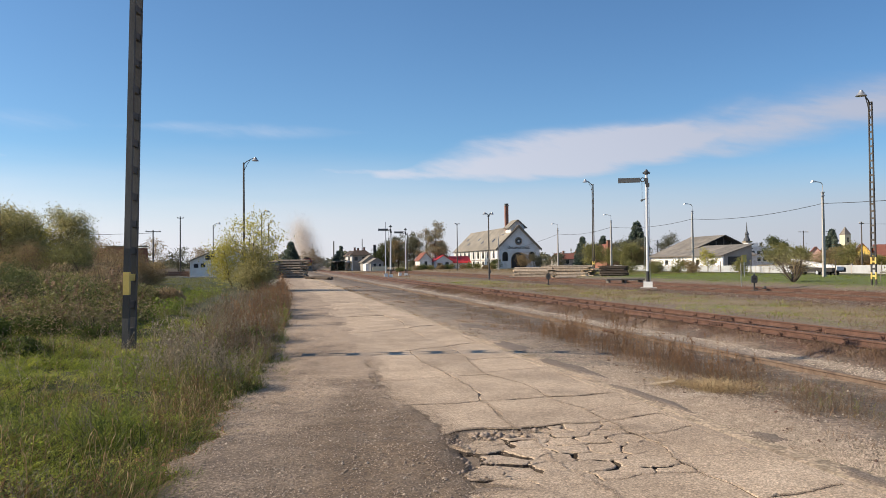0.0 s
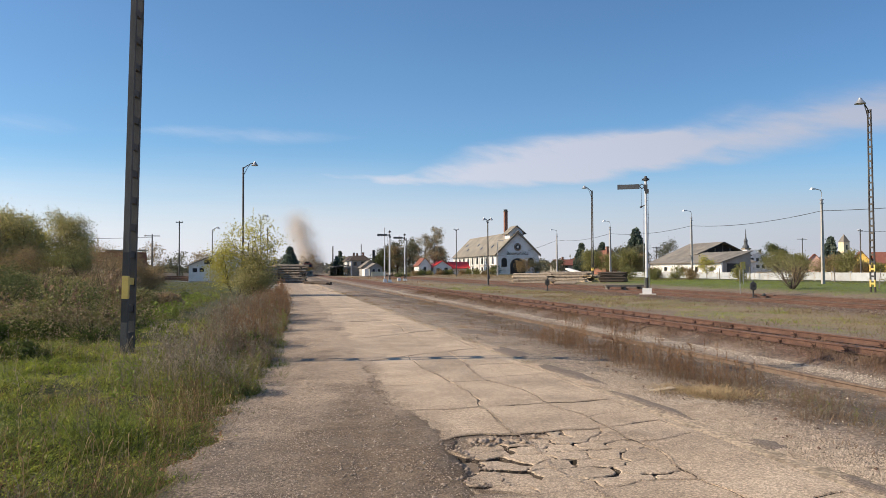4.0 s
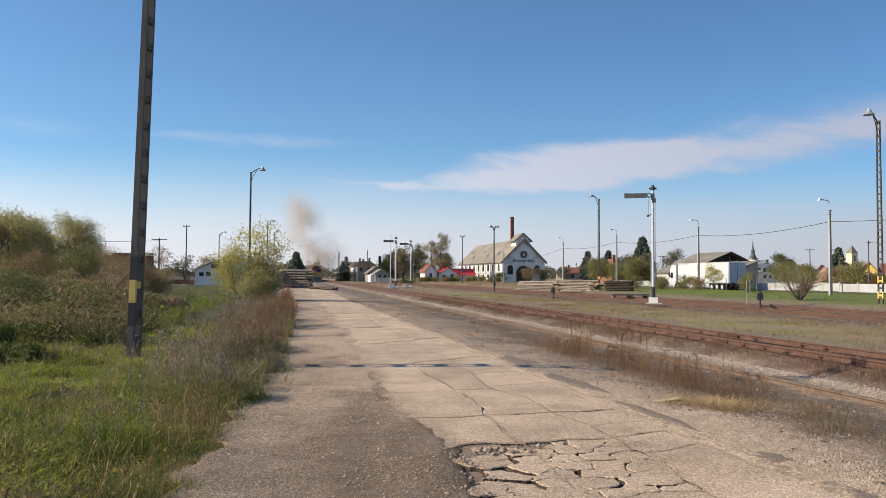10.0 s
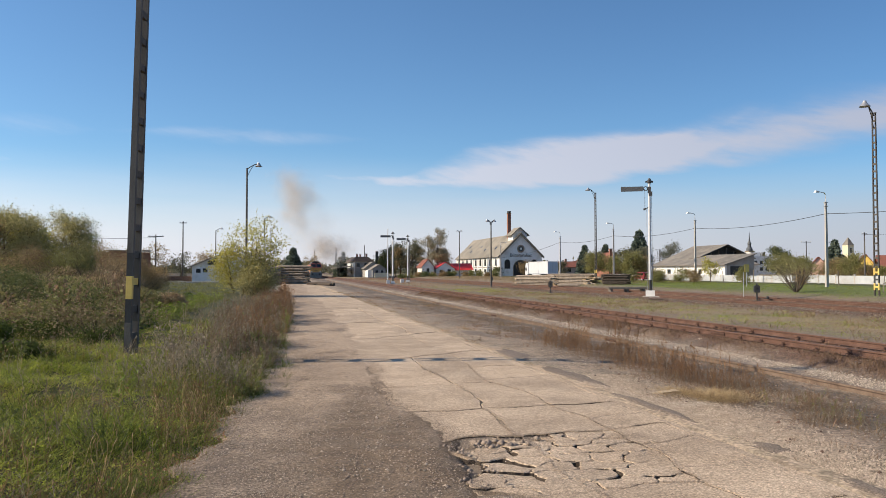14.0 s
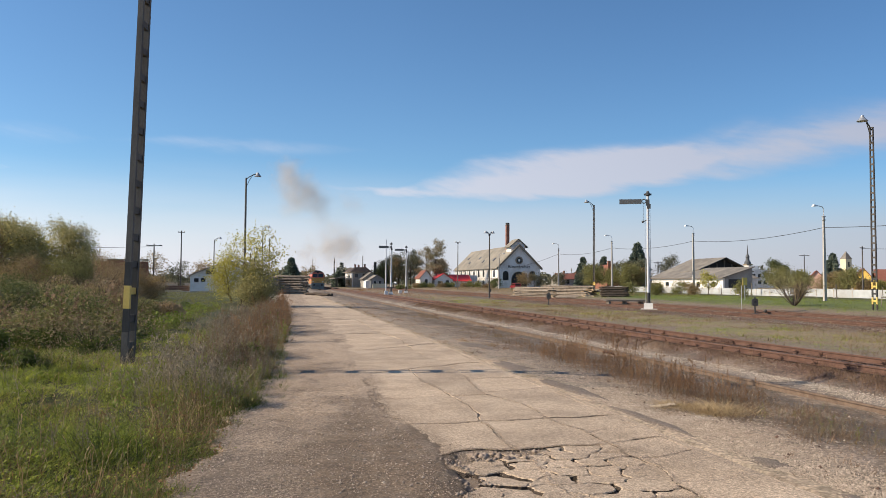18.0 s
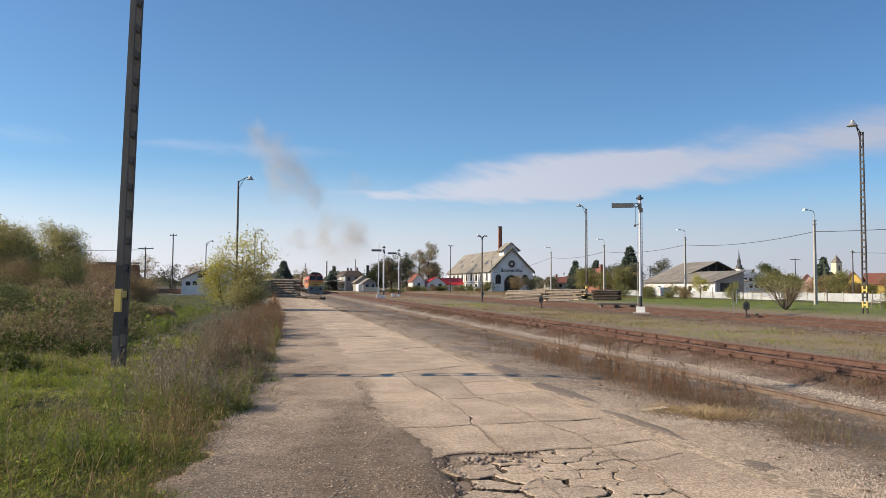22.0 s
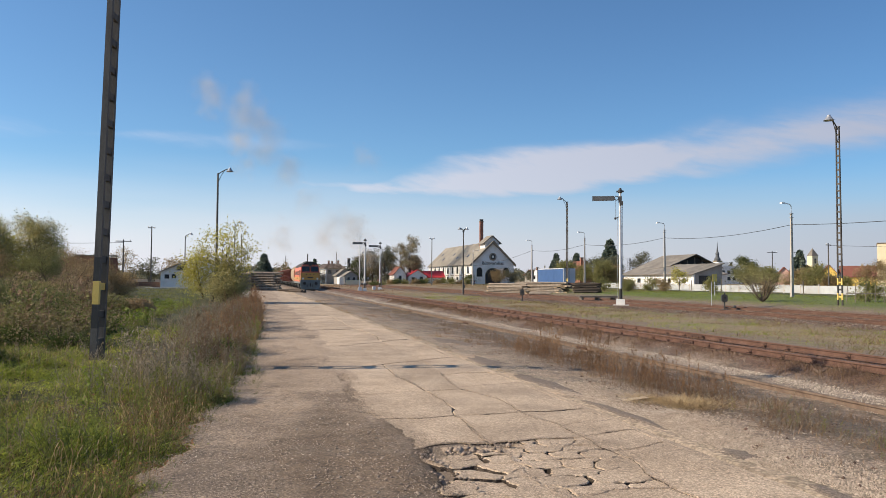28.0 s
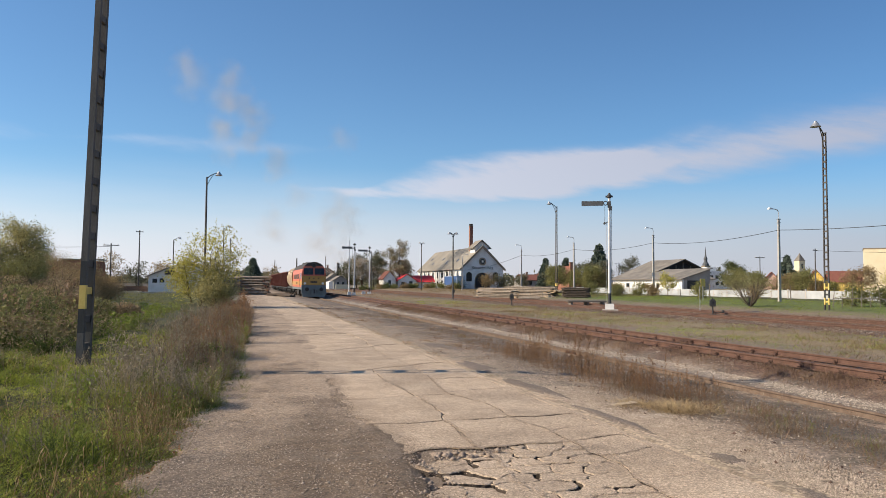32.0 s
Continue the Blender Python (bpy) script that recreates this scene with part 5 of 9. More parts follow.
blades("grass", 16000, verge(0.0, 1.1), 3, 42, (0.06, 0.22), 0.008, M["grass_mid"], "olive grass on the verge", 1.2, 0.5, clump=0.08)
blades("grass", 5000, verge(0.0, 1.1), 3, 42, (0.10, 0.36), 0.005, M["grass_mid"], "olive seeding grass among the green", 1.2, 0.55)
blades("grass", 4500, beside(0.3), 3, 16, (0.08, 0.28), 0.006, M["grass_dry"], "dry seeding grass along the road edge", 1.2, 0.45, clump=0.05)
blades("grass", 16000, beside(0.3, -0.08), 3, 45, (0.05, 0.22), 0.007, M["grass_green"], "green tufts of grass creeping onto the road edge", 1.2, 0.6, clump=0.06)
blades("grass", 7000, beside(0.3, -0.02), 3, 45, (0.06, 0.26), 0.007, M["weed_rust"], "rusty tufts of grass at the road edge", 1.2, 0.6, clump=0.06)
blades("grass", 9000, lambda r, n, y: verge_edge(y) + r.normal(0.10, 0.12, n), 4, 32, (0.02, 0.09), 0.007, M["grass_green"], "low green runners creeping onto the road", 1.2, 1.3, clump=0.07)
blades("grass", 4000, lambda r, n, y: verge_edge(y) + r.normal(0.06, 0.12, n), 4, 32, (0.02, 0.10), 0.007, M["grass_dry"], "low dry tufts on the road edge", 1.2, 1.2, clump=0.06)
blades("grass", 22000, beside(0.28, -0.06), 3, 13, (0.03, 0.15), 0.010, M["grass_green"], "low matted green grass along the road edge", 1.1, 1.4, clump=0.08)
blades("grass", 14000, beside(0.35, 0.0), 3, 14, (0.05, 0.20), 0.010, M["grass_deep"], "dark green grass under the edge weeds", 1.1, 1.1, clump=0.08)
blades("grass", 4000, beside(0.5, 0.0), 3, 12, (0.04, 0.16), 0.009, M["grass_dry"], "matted withered grass along the road edge", 1.1, 1.3, clump=0.10)
foxtails(110, lambda r, n, y: -0.95 - 0.04 * (y - 9) + r.normal(0, 0.22, n), 8.2, 10.2, (0.18, 0.34), M["grass_dry"], "stand of tan foxtail grass at the road edge")
foxtails(60, lambda r, n, y: -1.0 - 0.04 * (y - 9) + r.normal(0, 0.22, n), 8.0, 10.0, (0.18, 0.32), M["straw"], "stand of pale foxtail grass at the road edge")
weeds("weeds", 30, lambda r, n, y: -0.95 + r.normal(0, 0.2, n), 8.3, 10.2, (0.25, 0.45), M["weed_rust"], "rusty withered weeds at the road edge", 1.0, 44, leaf=0.04, head=0.08)
foxtails(170, beside(1.2, -0.02), 3.2, 9.5, (0.18, 0.36), M["straw"], "foxtail grass with pale seed heads")
foxtails(240, beside(0.5, -0.02), 6, 14, (0.16, 0.34), M["grass_dry"], "foxtail grass with brown seed heads")
foxtails(300, verge(0.1, 1.0), 4, 15, (0.16, 0.32), M["straw"], "scattered pale seed heads in the grass")
blades("grass", 160, beside(1.3), 8, 20, (0.35, 0.75), 0.007, M["straw"], "long pale dead stems leaning out of the verge", 1.0, 0.9)
weeds("weeds", 700, beside(0.7), 12.5, 38, (0.45, 0.95), M["weed_brown"], "tall dead brown weeds beside the road", 1.1, 1, leaf=0.035)
weeds("weeds", 1500, beside(0.9, 0.1), 10, 34, (0.35, 0.85), M["weed_grey"], "tall pale grey dead weeds beside the road", 1.1, 2, leaf=0.035)
weeds("weeds", 520, beside(0.5), 16, 46, (0.6, 1.15), M["weed_rust"], "rust-red weeds beside the road", 1.0, 3, leaf=0.02, head=0.07)
blades("grass", 5200, beside(0.6), 18, 50, (0.35, 0.95), 0.0045, M["weed_rust"], "tall rust-red dry grass beside the road", 1.0, 0.3, clump=0.12)
weeds("weeds", 200, beside(0.4), 3.4, 14, (0.16, 0.36), M["weed_rust"], "low rust-brown weeds at the road edge", 1.0, 4, leaf=0.03, head=0.08)
weeds("weeds", 500, beside(0.45), 9, 30, (0.25, 0.65), M["grass_green"], "green leafy weeds in the shade", 1.1, 5, leaf=0.06, head=0.05)
weeds("weeds", 1700, thicket, 18, 46, (0.5, 1.2), M["weed_brown"], "thicket of dead brown weeds", 1.0, 6, leaf=0.05, head=0.10, fat=1.1)
weeds("weeds", 1300, thicket, 18, 46, (0.5, 1.1), M["leaf_olive"], "thicket of olive-green weeds", 1.0, 7, leaf=0.06, head=0.10, fat=1.1)
weeds("weeds", 260, verge(0.05, 1.0), 4, 15, (0.2, 0.45), M["weed_grey"], "thin grey weeds in the grass", 1.0, 8, leaf=0.03)

def herbs(name, n, clumps, xf, y0, y1, top, leaf, mat, label, power=1.3, spread=0.16):
    """Low leafy growth: small leaves in uneven mounds."""
    y = y0 + (y1 - y0) * rng.random(clumps) ** power
    x = xf(rng, clumps, y)
    i = rng.integers(0, clumps, n)
    px, py = x[i] + rng.normal(0, spread, n), y[i] + rng.normal(0, spread, n)
    px = np.minimum(px, verge_edge(py) + rng.normal(0, 0.08, n) if px.mean() < 0 else 99)
    h = top * patchy(x, y)[i] * rng.random(n)
    c = np.stack([px, py, ground_z(px, py) + h], -1)
    d = rng.normal(0, 1, (n, 3)) * np.array((1, 1, 0.6))
    d /= np.linalg.norm(d, axis=1)[:, None]
    e = np.cross(d, rng.normal(0, 1, (n, 3)))
    e /= np.linalg.norm(e, axis=1)[:, None]
    s = leaf * rng.uniform(0.5, 1.3, n)[:, None] * (1 + py / 70)[:, None]
    v = np.stack([c - d * s, c + e * s * 0.5, c + d * s, c - e * s * 0.5], 1).reshape(-1, 3)
    tagged(new(name, mesh_np(name, v, np.arange(len(v)).reshape(-1, 4), mat)), label, "herbs", kind="stuff")


herbs("herbs", 60000, 1500, verge(0.05, 1.05), 3.2, 22, 0.15, 0.0115, M["grass_lush"], "low bright herbs and clover in the grass", spread=0.12)
herbs("herbs", 8000, 400, verge(0.0, 0.7), 3.2, 26, 0.24, 0.016, M["grass_mid"], "olive herbs in the verge", spread=0.12)
herbs("herbs", 1600, 120, beside(0.5), 3.2, 20, 0.26, 0.016, M["weed_rust"], "withered brown herbs along the road", spread=0.1)
herbs("herbs", 12000, 200, beside(0.5), 9, 40, 0.45, 0.016, M["leaf_olive"], "leafy olive weeds beside the road", spread=0.2)
herbs("herbs", 9000, 160, beside(0.5), 12, 44, 0.6, 0.014, M["weed_grey"], "tangled brown weeds beside the road", spread=0.25)
herbs("herbs", 50000, 380, thicket, 17, 46, 0.9, 0.022, M["leaf_olive"], "tangled olive undergrowth", spread=0.5)
herbs("herbs", 30000, 260, thicket, 17, 46, 1.0, 0.020, M["bramble_rust"], "tangled brown undergrowth", spread=0.5)

weeds("weeds", 500, lambda r, n, y: -3.2 - (0.20 * y - 3.0) * r.random(n), 20, 46, (0.25, 0.5), M["grass_green"], "leafy green herbs behind the weeds", 1.0, 31, leaf=0.11, head=0.08, fat=1.4)
blades("grass", 14000, lambda r, n, y: -3.2 - (0.20 * y - 3.0) * r.random(n), 22, 90, (0.10, 0.30), 0.012, M["grass_mid"], "open olive grass behind the weeds", 1.2, 0.5)

blades("grass", 4200, lambda r, n, y: verge_edge(y) + 0.08 + r.normal(0, 0.14, n), 5, 40, (0.06, 0.24), 0.007, M["grass_mid"], "tufts of grass at the road edge", 1.3, 0.6, clump=0.10)


def mounds(label, mat, spots, leaf, per, seed):
    """Dense low bushes: leaves in a shell round overlapping lumps, with some twigs standing out."""
    r = np.random.default_rng(seed)
    for x, y, wide, top in spots:
        z = float(ground_z(x, y))
        t = thing("bramble", pose(x, y, z - 0.05), label, "bush")
        lumps = np.column_stack([r.normal(0, wide * 0.55, 9), r.normal(0, wide * 0.40, 9), r.uniform(0.15, 0.68, 9) * top])
        size = wide * r.uniform(0.28, 0.55, 9)
        i = r.integers(0, 9, per)
        d = r.normal(0, 1, (per, 3))
        d /= np.linalg.norm(d, axis=1)[:, None]
        c = lumps[i] + d * (size[i] * (1 - 0.35 * r.random(per) ** 2))[:, None] * np.array((1, 1, 0.75))
        c += r.normal(0, 0.03, c.shape)
        e = r.normal(0, 1, (per, 3)) + d * 0.4
        e /= np.linalg.norm(e, axis=1)[:, None]
        f = np.cross(e, r.normal(0, 1, (per, 3)))
        f /= np.linalg.norm(f, axis=1)[:, None]
        s = leaf * r.uniform(0.5, 1.3, per)[:, None]
        v = np.stack([c - e * s, c + f * s * 0.55, c + e * s, c - f * s * 0.55], 1)
        v = v[v[:, :, 2].min(1) > 0.02].reshape(-1, 3)
        crown = new("crown", mesh_np("crown", v, np.arange(len(v)).reshape(-1, 4), mat))
        crown.parent = t
        g = Geo()
        for k in range(26):
            a, b = r.uniform(0, 6.28), r.uniform(0.3, 1.0)
            q = lumps[k % 9] + np.array((math.cos(a), math.sin(a), 0.9)) * size[k % 9] * (0.9 + 0.4 * b)
            g.path([(0.2 * q[0], 0.2 * q[1], 0), tuple(q * np.array((0.7, 0.7, 0.75))), tuple(q)], [0.012, 0.008, 0.003], 4)
        part("stalk", g, M["bark"], t)


mounds("dense olive bramble bush in the thicket", M["bramble"], [(-5.6, 19.6, 0.9, 0.9), (-7.2, 20.6, 1.2, 1.25), (-8.8, 21.0, 1.2, 1.4), (-6.6, 23.4, 1.3, 1.4), (-9.6, 24.5, 1.5, 1.7), (-11.2, 27.5, 1.6, 1.9), (-8.0, 26.5, 1.5, 1.6), (-5.0, 25.0, 1.0, 1.0)], 0.034, 9000, 401)
mounds("dense rust-brown bramble bush in the thicket", M["bramble_rust"], [(-6.0, 28.0, 1.3, 1.3), (-9.8, 30.5, 1.7, 2.0), (-12.2, 32.5, 1.7, 2.3), (-7.8, 33.5, 1.6, 1.9), (-10.2, 36.5, 1.8, 2.4), (-8.2, 38.0, 1.6, 2.0), (-4.6, 30.5, 0.9, 0.8)], 0.038, 8000, 402)
mounds("dark green nettle bed at the foot of the thicket", M["grass_deep"], [(-5.7, 15.2, 0.7, 0.5), (-4.35, 13.2, 0.42, 0.34), (-5.0, 12.9, 0.5, 0.4), (-5.3, 14.4, 0.55, 0.45), (-6.4, 16.6, 0.9, 0.65), (-6.4, 18.4, 0.9, 0.7), (-7.8, 19.2, 1.0, 0.8), (-9.2, 19.8, 1.0, 0.8), (-5.2, 18.0, 0.7, 0.5), (-4.6, 21.2, 0.8, 0.7), (-10.4, 21.0, 1.1, 0.9)], 0.030, 7000, 404)
mounds("low green nettle clump beside the road", M["grass_deep"], [(-1.25, 12.2, 0.42, 0.42), (-0.95, 13.6, 0.36, 0.36), (-1.0, 15.4, 0.42, 0.45), (-0.7, 17.6, 0.4, 0.42), (-0.55, 20.5, 0.4, 0.4), (-3.9, 17.0, 0.6, 0.5)], 0.022, 4200, 403)


def roadside(r, n, y):
    return verge_edge(y) - np.abs(r.normal(0, 0.75, n))


blades("grass", 13000, roadside, 12, 54, (0.22, 0.75), 0.0055, M["weed_grey"], "tall pale dry grass beside the road", 1.2, 0.35)
blades("grass", 14000, roadside, 10, 46, (0.18, 0.6), 0.006, M["leaf_olive"], "tall olive grass beside the road", 1.2, 0.4)
blades("grass", 4600, roadside, 14, 54, (0.2, 0.7), 0.0055, M["weed_rust"], "tall rust-brown grass beside the road", 1.1, 0.3)
blades("grass", 9000, thicket, 18, 46, (0.35, 0.95), 0.007, M["weed_grey"], "tall tangled dry grass in the wild growth", 1.0, 0.45)
blades("grass", 24000, thicket, 18, 46, (0.3, 0.8), 0.007, M["leaf_olive"], "tall tangled olive grass in the wild growth", 1.0, 0.45)

# yard side
weeds("weeds", 340, lambda r, n, y: 7.0 + r.normal(0, 0.55, n), 7, 42, (0.15, 0.45), M["weed_brown"], "dead brown weeds along the siding", 1.3, 11, leaf=0.03, fat=0.7)
weeds("weeds", 420, lambda r, n, y: 7.5 + r.normal(0, 0.7, n), 4.5, 40, (0.12, 0.32), M["weed_rust"], "reddish dead weeds in the siding", 1.3, 12, leaf=0.03, fat=0.7)
weeds("weeds", 260, lambda r, n, y: 7.6 + r.normal(0, 0.6, n), 5, 13, (0.10, 0.28), M["weed_brown"], "brown weeds along the near rail", 1.0, 33, leaf=0.04, fat=0.8)
weeds("weeds", 200, lambda r, n, y: 7.0 + r.normal(0, 0.8, n), 4.5, 14, (0.12, 0.34), M["weed_grey"], "grey weeds in the gravel", 1.1, 13, leaf=0.03, fat=0.7)
blades("grass", 3500, lambda r, n, y: 7.4 + r.normal(0, 0.8, n), 4, 45, (0.04, 0.14), 0.008, M["grass_dry"], "dry grass in the siding", 1.3, 0.7, clump=0.12)
blades("grass", 5000, lambda r, n, y: 8.6 + r.normal(0, 1.0, n), 4, 45, (0.04, 0.14), 0.009, M["weed_brown"], "withered grass between the rails", 1.3, 0.7, clump=0.15)
weeds("weeds", 210, lambda r, n, y: 6.7 + r.normal(0, 0.35, n), 9.5, 20, (0.22, 0.5), M["weed_rust"], "upright red-brown dock stalks by the siding", 1.0, 21, leaf=0.03, head=0.10, fat=0.45)
blades("grass", 2600, lambda r, n, y: 7.0 + r.normal(0, 0.7, n), 5.5, 10, (0.05, 0.17), 0.007, M["weed_brown"], "tufts of dead brown grass in the gravel", 1.0, 0.7, clump=0.12)
blades("grass", 4500, lambda r, n, y: 7.1 + r.normal(0, 0.8, n), 4.5, 15, (0.03, 0.13), 0.007, M["weed_brown"], "low olive-brown growth in the gravel", 1.1, 0.8, clump=0.14)
blades("grass", 2000, lambda r, n, y: 5.6 + r.normal(0, 0.8, n), 14, 60, (0.04, 0.16), 0.008, M["weed_rust"], "reddish dead tufts along the gravel", 1.2, 0.7, clump=0.18)
blades("grass", 2500, lambda r, n, y: 4.55 + r.normal(0, 0.12, n), 10, 60, (0.03, 0.10), 0.008, M["grass_dry"], "dry tufts along the slab edge", 1.2, 0.7, clump=0.10)
weeds("weeds", 110, lambda r, n, y: 6.8 + r.normal(0, 0.22, n), 10.5, 17, (0.5, 0.78), M["weed_rust"], "tall reddish dock stalks by the siding", 1.0, 35, leaf=0.03, head=0.12, fat=0.4)
weeds("weeds", 300, lambda r, n, y: 6.55 + r.normal(0, 0.40, n) + 0.02 * (y - 10), 9.5, 20, (0.18, 0.42), M["weed_rust"], "thick stand of red-brown dock by the siding", 1.0, 41, leaf=0.045, head=0.12, fat=0.6)
weeds("weeds", 240, lambda r, n, y: 6.6 + r.normal(0, 0.32, n), 10, 19, (0.2, 0.42), M["weed_rust"], "rusty dock seed heads by the siding", 1.0, 42, leaf=0.03, head=0.14, fat=0.5)
weeds("weeds", 120, lambda r, n, y: 6.33 + 0.03 * (y - 13) + r.normal(0, 0.2, n), 10.3, 17.5, (0.22, 0.56), M["weed_brown"], "dull brown dock with dense seed heads by the siding", 1.0, 61, twigs=9, leaf=0.028, head=0.17, fat=0.55)
weeds("weeds", 90, lambda r, n, y: 6.9 + r.normal(0, 0.30, n), 5.0, 9.0, (0.16, 0.34), M["leaf_olive"], "olive weeds in the gravel beside the rail", 1.0, 62, leaf=0.05, head=0.10, fat=0.8)
blades("grass", 3600, lambda r, n, y: 7.2 + r.normal(0, 0.6, n), 5, 12, (0.04, 0.16), 0.007, M["weed_grey"], "matted grey grass between gravel and rail", 1.0, 1.0, clump=0.16)
blades("grass", 2600, lambda r, n, y: 7.2 + r.normal(0, 0.6, n), 5, 13, (0.04, 0.17), 0.007, M["weed_brown"], "brown dead grass between gravel and rail", 1.0, 0.9, clump=0.16)
blades("straw", 2400, lambda r, n, y: 5.95 + r.normal(0, 0.27, n), 8.9, 9.8, (0.05, 0.17), 0.008, M["straw"], "flattened patch of pale straw", 1.0, 1.8, clump=0.10, category="straw")
blades("grass", 16000, lambda r, n, y: 11.25 + r.normal(0, 0.24, n), 5, 60, (0.06, 0.20), 0.008, M["weed_brown"], "dead grass before the raised track", 1.3, 0.5)
weeds("weeds", 1500, lambda r, n, y: 11.2 + r.normal(0, 0.22, n), 6, 60, (0.12, 0.30), M["weed_brown"], "brown weeds before the raised track", 1.3, 14)
blades("grass", 9000, lambda r, n, y: 12.56 + r.uniform(-0.7, 0.7, n), 6, 60, (0.04, 0.13), 0.014, M["weed_brown"], "dead grass between the raised rails", 1.3, 0.5)
blades("grass", 8000, strip(16.8, 25.0), 12, 90, (0.04, 0.14), 0.008, M["grass_dry"], "dry low grass between the tracks", 1.2, 0.6, clump=0.9)
blades("grass", 11000, strip(16.8, 25.0), 12, 95, (0.04, 0.13), 0.008, M["grass_green"], "patches of green grass between the tracks", 1.2, 0.5, clump=1.1)
blades("grass", 16000, strip(16.8, 25.0), 14, 75, (0.08, 0.26), 0.012, M["grass_dry"], "tan dry tussocks between the tracks", 1.2, 0.8, clump=0.5, zone=(0.28, 85, 0.50, 2))
blades("grass", 14000, strip(16.8, 25.0), 14, 75, (0.05, 0.16), 0.014, M["weed_brown"], "brown withered patches between the tracks", 1.2, 0.8, clump=0.5, zone=(0.22, 86, 0.52, 2))
blades("grass", 12000, strip(16.8, 25.0), 14, 80, (0.05, 0.15), 0.014, M["grass_lush"], "bright green tufts between the tracks", 1.2, 0.8, clump=0.4, zone=(0.25, 87, 0.54, 2))
blades("grass", 6000, strip(28.0, 36.5), 14, 95, (0.06, 0.22), 0.020, M["weed_brown"], "withered grass in the ballast", 1.2, 0.5, clump=0.6)
blades("grass", 60000, lambda r, n, y: 37.2 + np.clip((y - 58) / 30, 0, 1) * 6 + (19.8 - np.clip((y - 58) / 30, 0, 1) * 6) * r.random(n), 24, 120, (0.04, 0.12), 0.014, M["grass_green"], "green meadow beyond the tracks", 1.1, 0.45)
blades("grass", 5000, strip(36.2, 57), 24, 120, (0.08, 0.22), 0.014, M["grass_mid"], "olive grass in the meadow", 1.1, 0.5, clump=0.8)

blades("grass", 14000, strip(36.5, 60), 88, 205, (0.10, 0.34), 0.014, M["grass_dry"], "dry weeds on the far side of the yard", 1.0, 0.5, clump=1.2)
blades("grass", 8000, strip(16.5, 36), 90, 200, (0.08, 0.26), 0.014, M["weed_rust"], "reddish weeds between the far tracks", 1.0, 0.5, clump=1.0)


# ---- trees and bushes ----
def leaf_cloud(tips, n, spread, leaf, seed):
    r = np.random.default_rng(seed)
    tips = np.asarray(tips)
    c = tips[r.integers(0, len(tips), n)] + r.normal(0, spread, (n, 3)) * np.array((1, 1, 0.8))
    d = r.normal(0, 1, (n, 3))
    d /= np.linalg.norm(d, axis=1)[:, None]
    e = np.cross(d, r.normal(0, 1, (n, 3)))
    e /= np.linalg.norm(e, axis=1)[:, None]
    s = leaf * r.uniform(0.6, 1.3, n)[:, None]
    v = np.stack([c - d * s, c + e * s * 0.45, c + d * s, c - e * s * 0.45], 1).reshape(-1, 3)
    a = np.arange(n) * 4
    return v, np.stack([a, a + 1, a + 2, a + 3], -1)


def tree(name, x, y, h, wide, mat, label, leaves=3000, leaf=0.12, seed=1, low=0.15, trunk=0.09, limbs=12, stems=1, clump=0.3, category="tree", z=None, twist=1.0):
    """A tapered trunk or several stems, limbs that fork, and leaves in clumps round the twigs."""
    r = random.Random(seed)
    z = float(ground_z(x, y)) if z is None else z
    t = thing(name, pose(x, y, z - 0.05), label, category)
    g, tips = Geo(), []
    for s in range(stems):
        a = r.uniform(0, 6.28)
        out = 0 if stems == 1 else wide * r.uniform(0.25, 0.6)
        hs = h * r.uniform(0.8, 1.0) if s else h
        pts, rad = [], []
        for k in range(6):
            u = k / 5
            pts.append(Vector((math.cos(a) * out * u ** 0.8 + r.gauss(0, 0.02 * h) * u, math.sin(a) * out * u ** 0.8 + r.gauss(0, 0.02 * h) * u, hs * 0.93 * u)))
            rad.append(trunk / (stems ** 0.5) * (1 - 0.86 * u))
        g.path(pts, rad, 7)
        tips.append(pts[-1])
        per = max(3, limbs // stems)
        for k in range(per):
            u = low + (0.95 - low) * (k + r.random()) / per
            i = min(4, int(u * 5))
            p = pts[i].lerp(pts[i + 1], u * 5 - i)
            b = r.uniform(0, 6.28)
            reach = wide * (0.55 + 0.6 * math.sin(math.pi * min(1, u * 0.95 + 0.12))) * r.uniform(0.55, 1.05) * (1 if stems == 1 else 0.6)
            rise = h * r.uniform(0.06, 0.20) * twist
            q1 = p + Vector((math.cos(b) * reach * 0.5, math.sin(b) * reach * 0.5, rise * 0.7))
            q2 = p + Vector((math.cos(b + 0.3) * reach, math.sin(b + 0.3) * reach, rise))
            r0 = rad[i] * 0.55
            g.path([p, q1, q2], [r0, r0 * 0.6, r0 * 0.15], 5)
            tips += [q1, p.lerp(q2, 0.75), q2]
            for _ in range(3):
                c = q1.lerp(q2, r.random())
                e = c + Vector((r.gauss(0, 1), r.gauss(0, 1), r.gauss(0.4, 0.7))).normalized() * reach * r.uniform(0.25, 0.5)
                g.path([c, e], [r0 * 0.35, r0 * 0.08], 4)
                tips += [e, c.lerp(e, 0.6)]
    part("trunk", g, M["bark"], t)
    v, f = leaf_cloud([tuple(p) for p in tips], leaves, clump, leaf, seed)
    keep = v.reshape(-1, 4, 3)[:, :, 2].min(1) > 0.05
    v = v.reshape(-1, 4, 3)[keep].reshape(-1, 3)
    crown = new("crown", mesh_np("crown", v, np.arange(len(v)).reshape(-1, 4), mat))
    crown.parent = t
    return t


